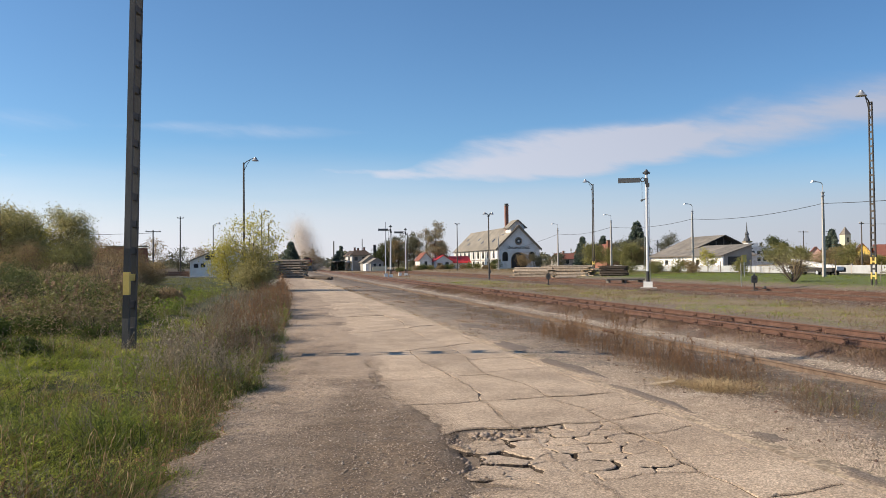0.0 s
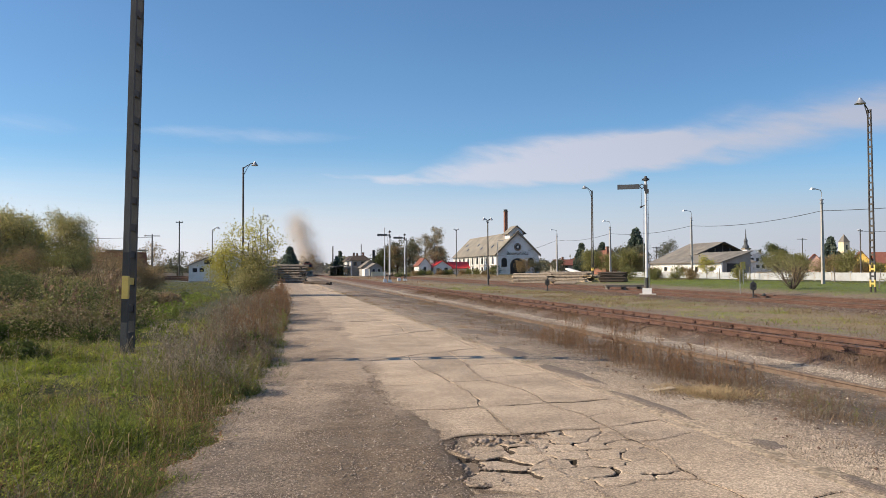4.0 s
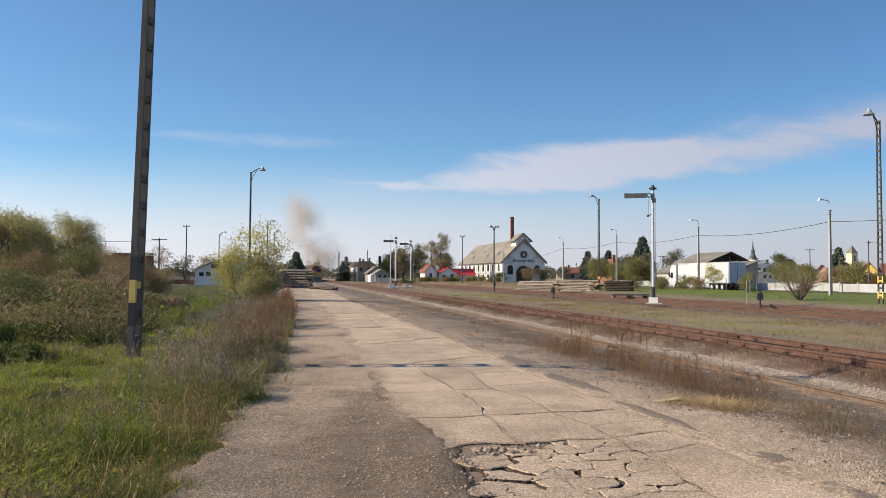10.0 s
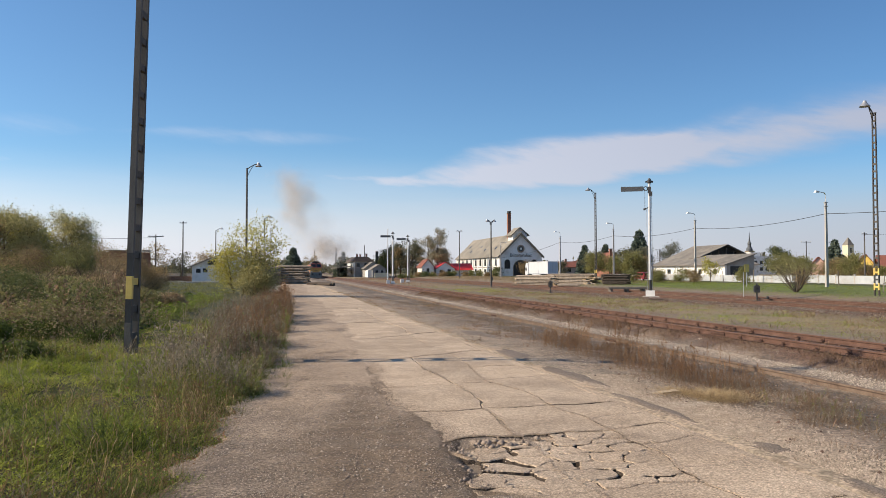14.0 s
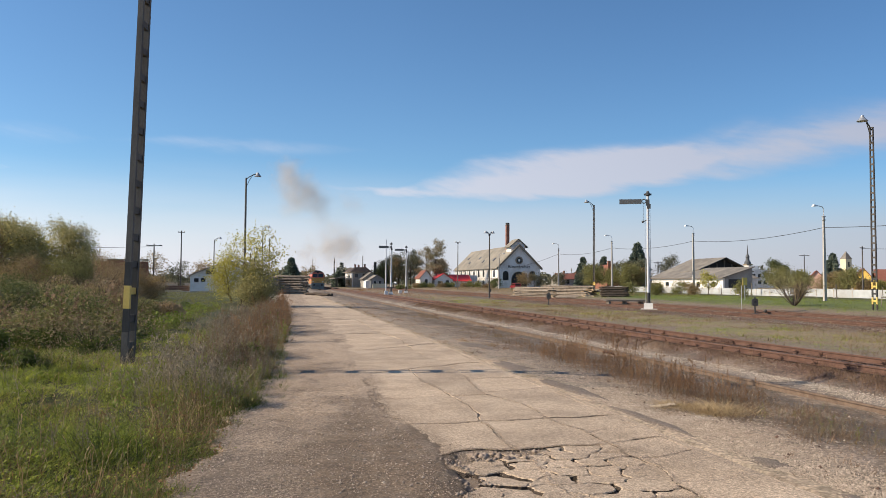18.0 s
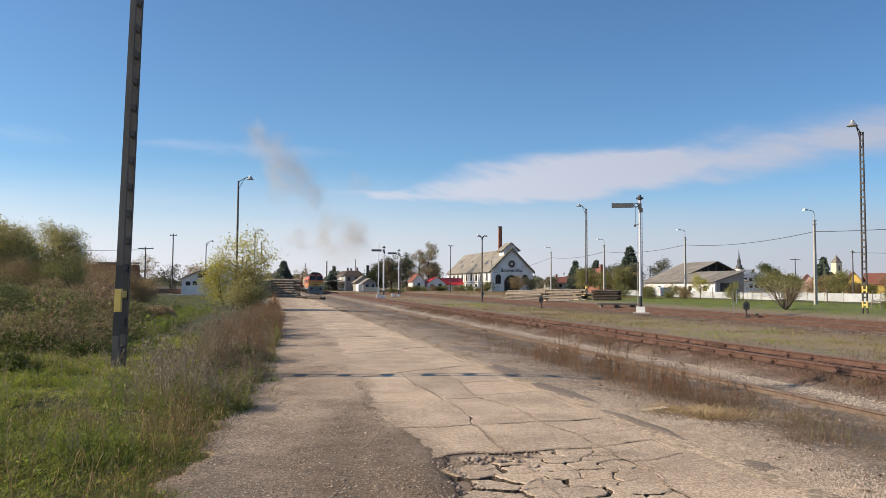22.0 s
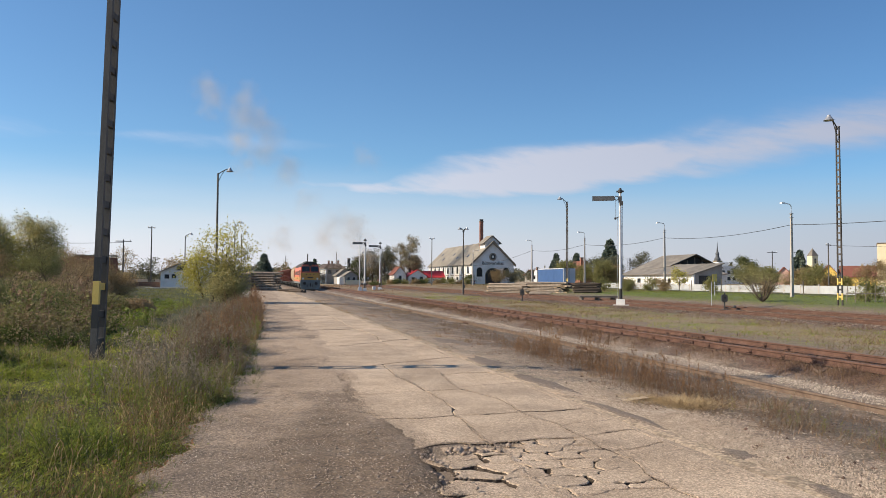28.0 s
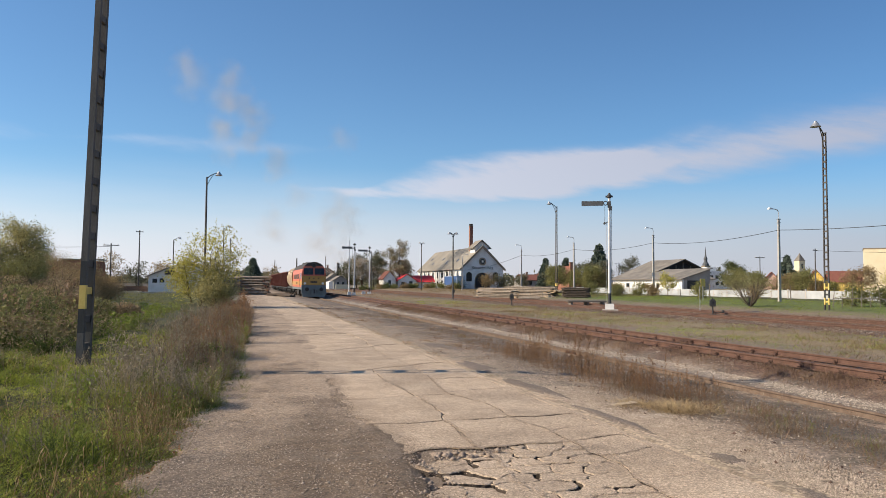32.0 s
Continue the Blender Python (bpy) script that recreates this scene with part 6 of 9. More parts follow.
def conifer(x, y, h, wide, label, seed=1, cards=3500, name="spruce_tree", bare=0.06):
    r = np.random.default_rng(seed)
    z = float(ground_z(x, y))
    t = thing(name, pose(x, y, z), label, "tree")
    g = Geo().path([(0, 0, -0.1), (0, 0, h * 0.5), (0, 0, h * 0.98)], [h * 0.018, h * 0.011, 0.01], 7)
    layers = int(h * 1.6)
    V = []
    for k in range(layers):
        u = bare + (1 - bare) * k / layers
        n = int(5 + 5 * (1 - u))
        for q in range(n):
            a = r.uniform(0, 6.28)
            l = wide * (1 - u) * r.uniform(0.72, 1.08) + 0.04 * h * (1 - u) + 0.06
            tip = np.array((math.cos(a) * l, math.sin(a) * l, u * h - l * 0.28))
            base = np.array((0, 0, u * h))
            g.path([base, (base + tip) / 2 + np.array((0, 0, l * 0.05)), tip], [0.03 + 0.002 * h, 0.02, 0.006], 4)
            m = max(14, int(3.2 * cards / (layers * 8)))
            s = r.random(m) ** 0.7
            c = base + (tip - base) * s[:, None] + r.normal(0, 0.05 * wide + 0.03, (m, 3))
            d = np.array((math.cos(a), math.sin(a), -0.45)) + r.normal(0, 0.5, (m, 3))
            e = np.cross(d, r.normal(0, 1, (m, 3)))
            d = d / np.linalg.norm(d, axis=1)[:, None] * (0.07 * wide + 0.07)
            e = e / np.linalg.norm(e, axis=1)[:, None] * (0.034 * wide + 0.035)
            V.append(np.stack([c - d, c + e, c + d, c - e], 1))
    part("trunk", g, M["bark"], t)
    V = np.concatenate(V).reshape(-1, 3)
    crown = new("crown", mesh_np("crown", V, np.arange(len(V)).reshape(-1, 4), M["needle"]))
    crown.parent = t
    return t


# verge and thickets
tree("bush", -2.5, 50.0, 4.7, 3.0, M["leaf_yellow"], "airy young tree with yellowing leaves beside the road", 4300, 0.075, 3, 0.12, 0.10, 40, 4, 0.28, "tree")
tree("bush", -1.8, 49.2, 3.1, 1.7, M["leaf_mixed"], "yellow-green bush at the foot of the young tree", 5200, 0.07, 4, 0.1, 0.08, 22, 3, 0.32, "bush")
tree("bush", -3.0, 49.4, 3.0, 1.5, M["leaf_yellow"], "yellow-leaved bush beside the road", 3200, 0.07, 5, 0.1, 0.08, 18, 3, 0.32, "bush")
tree("bush", -1.9, 48.6, 1.9, 1.9, M["leaf_mixed"], "low olive-green bush beside the road", 4500, 0.06, 6, 0.05, 0.06, 26, 4, 0.3, "bush")
for x, y, h, w, mt, n, sd in ((-13.3, 41.5, 4.9, 2.4, "leaf_mixed", 5600, 11), (-11.1, 44.5, 4.7, 1.9, "leaf_mixed", 5400, 12), (-12.6, 43.0, 3.9, 1.9, "leaf_yellow", 4400, 17), (-15.6, 40.5, 4.2, 2.0, "leaf_brown", 4500, 13), (-14.8, 46.0, 4.9, 2.0, "leaf_olive", 4500, 16)):
    tree("tree", x, y, h, w, M[mt], "dense wild tree in a thicket on the verge", int(n * 3.4), 0.058, sd, 0.10, 0.13, 64, 3, 0.28)
for x, y, h, w, mt, n, sd in ((-12.2, 37.5, 2.6, 1.5, "leaf_brown", 3000, 21), (-10.0, 38.0, 2.4, 1.6, "leaf_olive", 3000, 22), (-8.4, 42.0, 2.3, 1.6, "leaf_brown", 3000, 23), (-13.2, 35.0, 2.1, 1.4, "leaf_yellow", 2200, 24),
                              (-11.4, 33.0, 1.5, 1.3, "leaf_brown", 2200, 26), (-9.0, 30.0, 1.3, 1.2, "leaf_olive", 2200, 27), (-7.6, 24.5, 1.0, 1.2, "leaf_olive", 2200, 29), (-5.6, 22.5, 0.8, 1.0, "leaf_olive", 1800, 30), (-8.2, 23.2, 1.3, 1.4, "leaf_dark", 2600, 49), (-6.8, 21.6, 1.0, 1.2, "leaf_dark", 2400, 50), (-5.3, 20.4, 0.7, 1.0, "leaf_dark", 1600, 52)):
    tree("shrub", x, y, h, w, M[mt], "tangled autumn shrub in the thicket", int(n * 5), 0.032, sd, 0.1, 0.05, 24, 3, 0.3, "shrub")
for x, y, h, w, mt, sd in ((-12.4, 55.0, 3.3, 1.7, "leaf_brown", 171), (-13.9, 57.0, 3.6, 1.9, "bramble_rust", 172), (-10.9, 53.0, 2.5, 1.5, "bramble_rust", 173), (-9.2, 56.0, 2.0, 1.6, "leaf_brown", 174)):
    tree("shrub", x, y, h, w, M[mt], "red-brown autumn shrub before the brick ruin", 14000, 0.04, sd, 0.08, 0.06, 36, 4, 0.26, "shrub")
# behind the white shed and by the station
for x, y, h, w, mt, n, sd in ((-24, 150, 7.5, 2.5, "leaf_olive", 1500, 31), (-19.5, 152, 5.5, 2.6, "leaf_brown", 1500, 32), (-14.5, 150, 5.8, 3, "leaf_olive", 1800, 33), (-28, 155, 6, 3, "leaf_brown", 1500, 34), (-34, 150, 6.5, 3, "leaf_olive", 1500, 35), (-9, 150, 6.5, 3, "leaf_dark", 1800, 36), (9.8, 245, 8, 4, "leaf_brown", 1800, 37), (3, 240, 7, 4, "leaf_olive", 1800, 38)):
    tree("tree", x, y, h * 0.85, w, M["leaf_brown" if sd % 2 else "leaf_hazed"], "far autumn tree behind the sheds", int(n * 0.8), 0.17, sd, 0.2, 0.15, 16, 1, 0.45)
conifer(3.3, 222, 8.7, 4.4, "broad dark spruce beside the tracks", 41, 12000)
conifer(19.4, 250, 6.9, 3.2, "small dark conifer by the station", 42, 1200)
conifer(22.4, 272, 9.2, 3.4, "small dark conifer by the station", 43, 1200)

# ---- lamp posts, masts and signals ----
def lattice_post(x, y, h, label, arm=None, base=0.38, top=0.27, z=None, lean=(0, 0), turn=0.0, group="lattice lamp posts", rungs=0.49, yellow_legs=(-1, 1), paint="post", bands=((0.85, "post"), (1.27, "black"), (1.68, "yellow"), (2.1, "black"))):
    """A concrete post of two legs joined by rungs, with black and yellow bands near its foot. arm: the way the lamp reaches, degrees."""
    z = float(ground_z(x, y)) if z is None else z
    t = thing("lamp_post", pose(x, y, z - 0.05, lean[0], lean[1], turn), label, "lamp post", group)
    wid = lambda s: base + (top - base) * s / h
    ends = [0] + [b for b, _ in bands] + [h]
    bands = [(a, b, mt) for a, b, mt in zip(ends, ends[1:], [mt for _, mt in bands] + ["post"])]
    for s in (-1, 1):
        for a, b, mt in bands:
            g = Geo()
            n = max(1, int((b - a) / 2))
            for k in range(n):
                u, v = a + (b - a) * k / n, a + (b - a) * (k + 1) / n
                p = []
                for q in (u, v):
                    w, d, th = wid(q) / 2, 0.055 - 0.01 * q / h, 0.080 - 0.01 * q / h
                    x0, x1 = (s * (w - th), s * w)
                    p += [(min(x0, x1), -d, q), (max(x0, x1), -d, q), (max(x0, x1), d, q), (min(x0, x1), d, q)]
                g.add(p, [(0, 1, 5, 4), (1, 2, 6, 5), (2, 3, 7, 6), (3, 0, 4, 7)] + ([(3, 2, 1, 0)] if k == 0 else []) + ([(4, 5, 6, 7)] if k == n - 1 else []))
            mt = "black" if mt == "yellow" and s not in yellow_legs else mt
            mt = paint if mt == "post" else mt
            part("leg", g, M[mt], t, {"yellow": "leg painted yellow", "black": "leg painted black"}.get(mt, ""))
    q = 0.6
    while q < h - 0.2:
        w, d = wid(q) / 2, 0.036
        mt = [m_ for a, b, m_ in bands if a <= q < b][0]
        part("rung", Geo().box(-w + 0.07, w - 0.07, -d, d, q - 0.06, q + 0.06), M[mt], t)
        q += rungs
    part("cap", Geo().box(-top / 2 - 0.01, top / 2 + 0.01, -0.08, 0.08, h, h + 0.05), M["post"], t)
    if arm is not None:
        lamp_arm(t, h, arm - turn)
    return t


def lamp_arm(t, h, arm, reach=1.35, rise=0.55, k=1.0):
    a = radians(arm)
    c, s = math.cos(a), math.sin(a)
    at = lambda r, z: (c * r, s * r, z)
    part("arm", Geo().path([at(0.0, h - 0.15), at(reach * 0.26, h + rise * 0.22), at(reach * 0.67, h + rise * 0.76), at(reach, h + rise)], 0.045, 6), M["dark_steel"], t)
    part("brace", Geo().path([at(0.05, h - 0.75 * reach), at(reach * 0.33, h - 0.15), at(reach * 0.6, h + rise * 0.62)], 0.03, 5), M["dark_steel"], t)
    e = at(reach + 0.05, h + rise)
    shade = part("shade", Geo().lathe(e, [(k * a_, k * b_) for a_, b_ in ((0.0, 0.12), (0.10, 0.11), (0.13, 0.02), (0.24, -0.14), (0.36, -0.28), (0.34, -0.29), (0.22, -0.15), (0.0, -0.05))], 14), M["steel"], t, "enamelled bell-shaped lamp shade", True)
    part("bulb", Geo().ball((e[0], e[1], e[2] - 0.20 * k), 0.12 * k, 10, 6), M["white_paint"], shade, "", True)


lattice_post(-2.66, 14.1, 9.6, "tall weathered concrete lattice post with black and yellow bands", None, 0.42, 0.38, -0.02, (1.25, 0.0), 80, yellow_legs=(-1,))
lattice_post(39.3, 41.6, 12.4, "concrete lattice lamp post with yellow bands in the grass", 205, z=0.05, turn=110, paint="post_dark", bands=((0.38, "post"), (0.86, "yellow"), (1.42, "black"), (1.88, "yellow"), (2.2, "black")))
lattice_post(42.3, 93.2, 12.5, "concrete lattice lamp post by the timber stacks", 200, turn=110, paint="post_dark", bands=((0.38, "post"), (0.86, "yellow"), (1.42, "black"), (1.88, "yellow"), (2.2, "black")))


def plain_post(x, y, h, label, arms, r0=0.13, r1=0.085, mat="post", group="plain lamp posts", z=None):
    z = float(ground_z(x, y)) if z is None else z
    t = thing("lamp_post", pose(x, y, z - 0.05), label, "lamp post", group)
    part("pole", Geo().tube((0, 0, 0), (0, 0, h), r0, r1, 10), M[mat], t, smooth=True)
    for a in arms:
        lamp_arm(t, h, a, *((1.1, 0.5) if len(arms) == 1 else (0.45, 0.25, 0.75)))
    return t


plain_post(-3.5, 76.0, 12.0, "tall slim dark lamp post behind the bushes", [10])
plain_post(-3.4, 147.0, 12.0, "tall slim dark lamp post far along the track", [10])
plain_post(-2.6, 180.0, 12.0, "tall slim dark lamp post far along the track", [10])
plain_post(-13.3, 156.0, 10.0, "slim dark lamp post behind the shed", [10])
plain_post(17.5, 122.0, 9.2, "slim pale bare mast between the signals", [], 0.1, 0.07, "grey_paint")
plain_post(25.96, 88.7, 8.3, "slim lamp post with two lamps", [165, 15], 0.11, 0.07)
plain_post(40.6, 165.0, 11.0, "slim lamp post with two lamps beyond the yard", [165, 15], 0.13, 0.09)
plain_post(27.5, 157.7, 9.0, "slim bare mast in the yard", [], 0.11, 0.07)


def pole_mast(x, y, h, label, arm=0.8):
    t = thing("utility_pole", pose(x, y, float(ground_z(x, y)) - 0.05), label, "utility pole")
    part("pole", Geo().tube((0, 0, 0), (0, 0, h), 0.14, 0.09, 9), M["post"], t, smooth=True)
    part("crossarm", Geo().box(-arm, arm, -0.05, 0.05, h - 0.35, h - 0.22), M["dark_steel"], t)
    for s in (-0.85, 0, 0.85):
        part("insulator", Geo().lathe((s * arm, 0, h - 0.22), [(0.03, 0), (0.06, 0.05), (0.06, 0.14), (0.02, 0.18)], 8), M["white_paint"], t)
    return t


pole_mast(-20.3, 127.0, 7.5, "wooden utility pole with a crossarm behind the shed", 1.2)
pole_mast(-17.3, 136.8, 10.6, "tall mast with a small floodlight frame", 0.6)
pole_mast(102.2, 110.8, 8.6, "utility pole with a transformer arm behind the fence", 0.5)
pole_mast(106.0, 190.0, 8.0, "far utility pole among the trees", 1.4)
pole_mast(122.0, 150.0, 8.8, "far utility pole among the houses", 1.4)


def street_lamp(x, y, h, arm, z=0.0, label="pale concrete street lamp with a curved arm"):
    t = thing("street_lamp", pose(x, y, z - 0.05), label, "street lamp", "street lamps along the road")
    g = Geo()
    g.prism([(-0.145, -0.11), (0.145, -0.11), (0.145, 0.11), (-0.145, 0.11)], "z", 0, 0.3)
    p = []
    for k, q in enumerate((0.3, h * 0.5, h - 0.9)):
        w = 0.145 - 0.03 * k
        p += [(-w, -w * 0.75, q), (w, -w * 0.75, q), (w, w * 0.75, q), (-w, w * 0.75, q)]
    g.add(p, [(i * 4 + k, i * 4 + (k + 1) % 4, i * 4 + 4 + (k + 1) % 4, i * 4 + 4 + k) for i in (0, 1) for k in range(4)] + [(8, 9, 10, 11)])
    part("pole", g, M["post_pale"], t)
    a = radians(arm)
    c, s = math.cos(a), math.sin(a)
    for q in (h - 1.35, h - 1.0):
        part("clamp", Geo().box(-0.16, 0.16, -0.13, 0.13, q, q + 0.07), M["steel"], t)
    part("arm", Geo().path([(0, 0, h - 1.3), (0, 0, h - 0.25), (c * 0.15, s * 0.15, h - 0.04), (c * 0.5, s * 0.5, h + 0.02), (c * 0.9, s * 0.9, h + 0.05)], 0.04, 6), M["steel"], t)
    m = Matrix.Translation((c * 1.15, s * 1.15, h + 0.05)) @ Matrix.Rotation(a, 4, "Z")
    g = Geo()
    g.add([m @ Vector(v) for v in ((-0.32, -0.08, -0.06), (0.32, -0.13, -0.10), (0.32, 0.13, -0.10), (-0.32, 0.08, -0.06), (-0.32, -0.06, 0.05), (0.2, -0.11, 0.10), (0.2, 0.11, 0.10), (-0.32, 0.06, 0.05))],
          [(3, 2, 1, 0), (4, 5, 6, 7), (0, 1, 5, 4), (1, 2, 6, 5), (2, 3, 7, 6), (3, 0, 4, 7)])
    part("lantern", g, M["white_paint"], t, "pale street lantern")
    return t


LAMPS = [(51.8, 60.9, 9.2), (56.5, 91.5, 9.6), (55.0, 114.0, 9.6), (56.3, 141.5, 9.6), (50.5, 28.0, 9.2)]
for lx, ly, lh in LAMPS:
    street_lamp(lx, ly, lh, 190, 0.15)
street_lamp(51.6, 168.0, 8.6, 0, 0.0, "far street lamp before the store")


def cable(a, b, sag, label, r=0.022):
    a, b = Vector(a), Vector(b)
    pts = []
    for k in range(15):
        u = k / 14
        p = a.lerp(b, u)
        p.z -= sag * 4 * u * (1 - u)
        pts.append(p)
    tagged(part("overhead_cable", Geo().path(pts, r, 5), M["black"]), label, "cable")


for (x0, y0, h0), (x1, y1, h1) in ((LAMPS[4], LAMPS[0]), (LAMPS[0], LAMPS[1]), (LAMPS[1], LAMPS[2]), (LAMPS[2], LAMPS[3])):
    cable((x0, y0, h0 - 1.95), (x1, y1, h1 - 1.95), 0.55, "thin overhead cable between the street lamps", 0.028)
cable((56.3, 141.5, 7.6), (66.0, 218.0, 5.8), 0.8, "thin overhead cable to the store", 0.03)
cable((102.2, 110.8, 8.2), (150, 60, 8.0), 0.9, "thin overhead cable behind the fence", 0.03)
cable((-20.3, 127.0, 7.2), (-60, 120, 7.5), 0.6, "thin overhead cable behind the shed", 0.03)


def semaphore(x, y, h, label, turn=0.0, z=None, second=True):
    """A mast with one level arm seen from behind, lamp head, balance lever, wires and a white block at its foot."""
    z = float(ground_z(x, y)) if z is None else z
    t = thing("semaphore_signal", pose(x, y, z - 0.05, 0, 0, turn), label, "semaphore", "semaphore signals")
    part("mast", Geo().tube((0, 0, 0.1), (0, 0, h), 0.105, 0.085, 12), M["grey_paint"], t, "pale grey painted steel mast", True)
    part("mast_foot", Geo().tube((0, 0, 0.3), (0, 0, 1.2), 0.115, 0.112, 12), M["black"], t, "black lower end of the mast", True)
    part("foundation", Geo().prism([(-0.31, -0.3), (0.31, -0.3), (0.31, 0.3), (-0.31, 0.3)], "z", 0, 0.46), M["white_paint"], t, "whitewashed concrete block")
    part("slab", Geo().prism([(-0.52, -0.45), (0.6, -0.45), (0.6, 0.45), (-0.52, 0.45)], "z", 0, 0.07), M["post_pale"], t)
    za = h - 0.42
    arm = part("arm", Geo().prism([(-1.95, za - 0.16), (-0.42, za - 0.15), (-0.42, za + 0.15), (-1.95, za + 0.20)], "y", -0.05, -0.03), M["arm"], t, "dark back of the signal arm")
    part("arm_rim", Geo().box(-1.95, -0.42, -0.03, 0.0, za + 0.155, za + 0.185).box(-1.95, -0.42, -0.03, 0.0, za - 0.155, za - 0.125), M["dark_steel"], arm)
    g = Geo()
    n = 16
    ring = [(math.cos(2 * math.pi * k / n), math.sin(2 * math.pi * k / n)) for k in range(n)]
    for yy in (-0.06, 0.0):
        g.add([(-0.26 + 0.17 * c, yy, za + 0.02 + 0.17 * s) for c, s in ring] + [(-0.26 + 0.11 * c, yy, za + 0.02 + 0.11 * s) for c, s in ring], [(k, (k + 1) % n, n + (k + 1) % n, n + k) for k in range(n)])
    part("spectacle", g, M["dark_steel"], arm)
    part("bracket", Geo().box(-0.12, 0.12, -0.12, 0.10, za - 0.28, za + 0.14).box(-0.05, 0.20, -0.14, -0.02, za - 0.50, za - 0.20), M["dark_steel"], t)
    part("lamp_head", Geo().lathe((0, 0, h), [(0.09, -0.05), (0.16, 0.02), (0.17, 0.16), (0.11, 0.22), (0.08, 0.32), (0.0, 0.34)], 12).box(-0.26, -0.1, -0.06, 0.06, 0.02 + h, 0.14 + h).box(0.1, 0.26, -0.06, 0.06, 0.02 + h, 0.14 + h), M["dark_steel"], t, "dark lamp housing on the mast")
    if second:
        part("lever", Geo().path([(-0.34, 0, h - 1.85), (-0.05, 0, h - 1.72), (0.02, 0.02, h - 1.60)], 0.035, 5).ball((-0.34, 0, h - 1.85), 0.09, 8, 5), M["dark_steel"], t, "balance lever with a round weight")
        part("rod", Geo().tube((-0.31, 0, h - 1.8), (-0.31, -0.02, za), 0.014, n=5), M["dark_steel"], t)
        part("guide_wire", Geo().tube((-0.19, 0.02, 0.3), (-0.19, 0.02, h - 1.8), 0.012, n=5), M["steel"], t)
        part("ladder_rail", Geo().tube((0.17, 0.06, 0.4), (0.15, 0.06, h - 0.6), 0.016, n=5), M["steel"], t)
        for k in range(int((h - 1.4) / 0.33)):
            q = 0.7 + k * 0.33
            part("rung", Geo().tube((0.06, 0.06, q), (0.17, 0.06, q), 0.012, n=5), M["steel"], t)
    return t


semaphore(25.32, 46.75, 8.05, "semaphore signal with level arm on a white block", -28, -0.1)
semaphore(17.1, 113.5, 7.9, "far semaphore signal with level arm", -8, -0.3)
semaphore(21.5, 125.2, 8.0, "far semaphore signal with level arm", -9, -0.3, False)


def dwarf_signal(x, y, h, label, arm=True):
    t = thing("shunting_signal", pose(x, y, float(ground_z(x, y)) - 0.02, 0, 0, -25), label, "signal", "low shunting signals")
    part("stand", Geo().tube((0, 0, 0), (0, 0, h * 0.55), 0.06, 0.05, 8), M["black"], t)
    part("foot", Geo().prism([(-0.2, -0.2), (0.2, -0.2), (0.2, 0.2), (-0.2, 0.2)], "z", 0, 0.06), M["dark_steel"], t)
    part("lantern", Geo().prism([(-0.17, h * 0.5), (0.17, h * 0.5), (0.19, h * 0.62), (0.19, h * 0.86), (0.10, h * 0.93), (-0.10, h * 0.93), (-0.19, h * 0.86), (-0.19, h * 0.62)], "y", -0.16, 0.16), M["black"], t)
    part("vent", Geo().tube((0, 0, h * 0.92), (0, 0, h * 1.02), 0.06, 0.045, 8), M["black"], t)
    part("lens", Geo().tube((0, -0.165, h * 0.73), (0, -0.175, h * 0.73), 0.09, n=10), M["glass"], t)
    if arm:
        part("lever", Geo().path([(0, 0, h * 0.2), (0.35, -0.05, h * 0.12), (0.62, -0.05, h * 0.18)], 0.03, 5), M["black"], t)
        part("weight", Geo().ball((0.68, -0.05, h * 0.2), 0.12, 9, 6), M["black"], t)
    return t


dwarf_signal(24.3, 63.5, 1.15, "low black lantern signal beside the track", False)
dwarf_signal(32.55, 45.0, 1.2, "low black lantern signal with a weighted lever")
dwarf_signal(32.0, 109.0, 1.2, "low black lantern signal far along the track", False)
t = thing("track_sign", pose(34.8, 49.7, -0.33), "slim white post with a yellow plate by the track", "sign")
part("post", Geo().tube((0, 0, 0), (0, 0, 1.9), 0.024, 0.024, 8), M["steel"], t)
t = thing("road_sign", pose(47.5, 67.3, 0.0), "yellow sign plate on a thin post in the grass", "sign")
part("post", Geo().tube((0, 0, 0), (0, 0, 2.3), 0.035, 0.035, 8), M["steel"], t)
part("plate", Geo().box(-0.28, 0.28, -0.03, -0.01, 1.55, 2.35), M["yellow"], t, "plain yellow plate")
for x, y in ((16.3, 113.2), (20.4, 124.5)):
    g = Geo().prism([(-0.3, 0), (0.3, 0), (0.3, 0.55), (0.2, 0.62), (-0.3, 0.62)], "y", -0.2, 0.2)
    tagged(part("marker_block", g, M["white_paint"]), "small whitewashed marker block by the signal", "marker").matrix_world = pose(x, y, -0.38)

# ---- buildings ----
def window(parent, axis, u, w, z0, z1, at, frame_mat="white_paint", arch=False, depth=0.10, out=-1):
    """A window on a wall that faces along an axis: u its middle along the wall, at the wall's outer face."""
    h = w / 2
    if arch:
        r = h
        poly = [(u - h, z0), (u + h, z0)] + [(u + r * math.cos(a), z1 - r + r * math.sin(a)) for a in [math.pi * k / 8 for k in range(9)]]
    else:
        poly = [(u - h, z0), (u + h, z0), (u + h, z1), (u - h, z1)]
    fr = part("window", Geo().prism([(u + (a - u) * 1.12, (z0 + z1) / 2 + (b - (z0 + z1) / 2) * 1.06) for a, b in poly], axis, at, at + out * 0.03), M[frame_mat], parent)
    part("pane", Geo().prism(poly, axis, at + out * 0.02, at + out * 0.05), M["glass"], fr)
    return fr


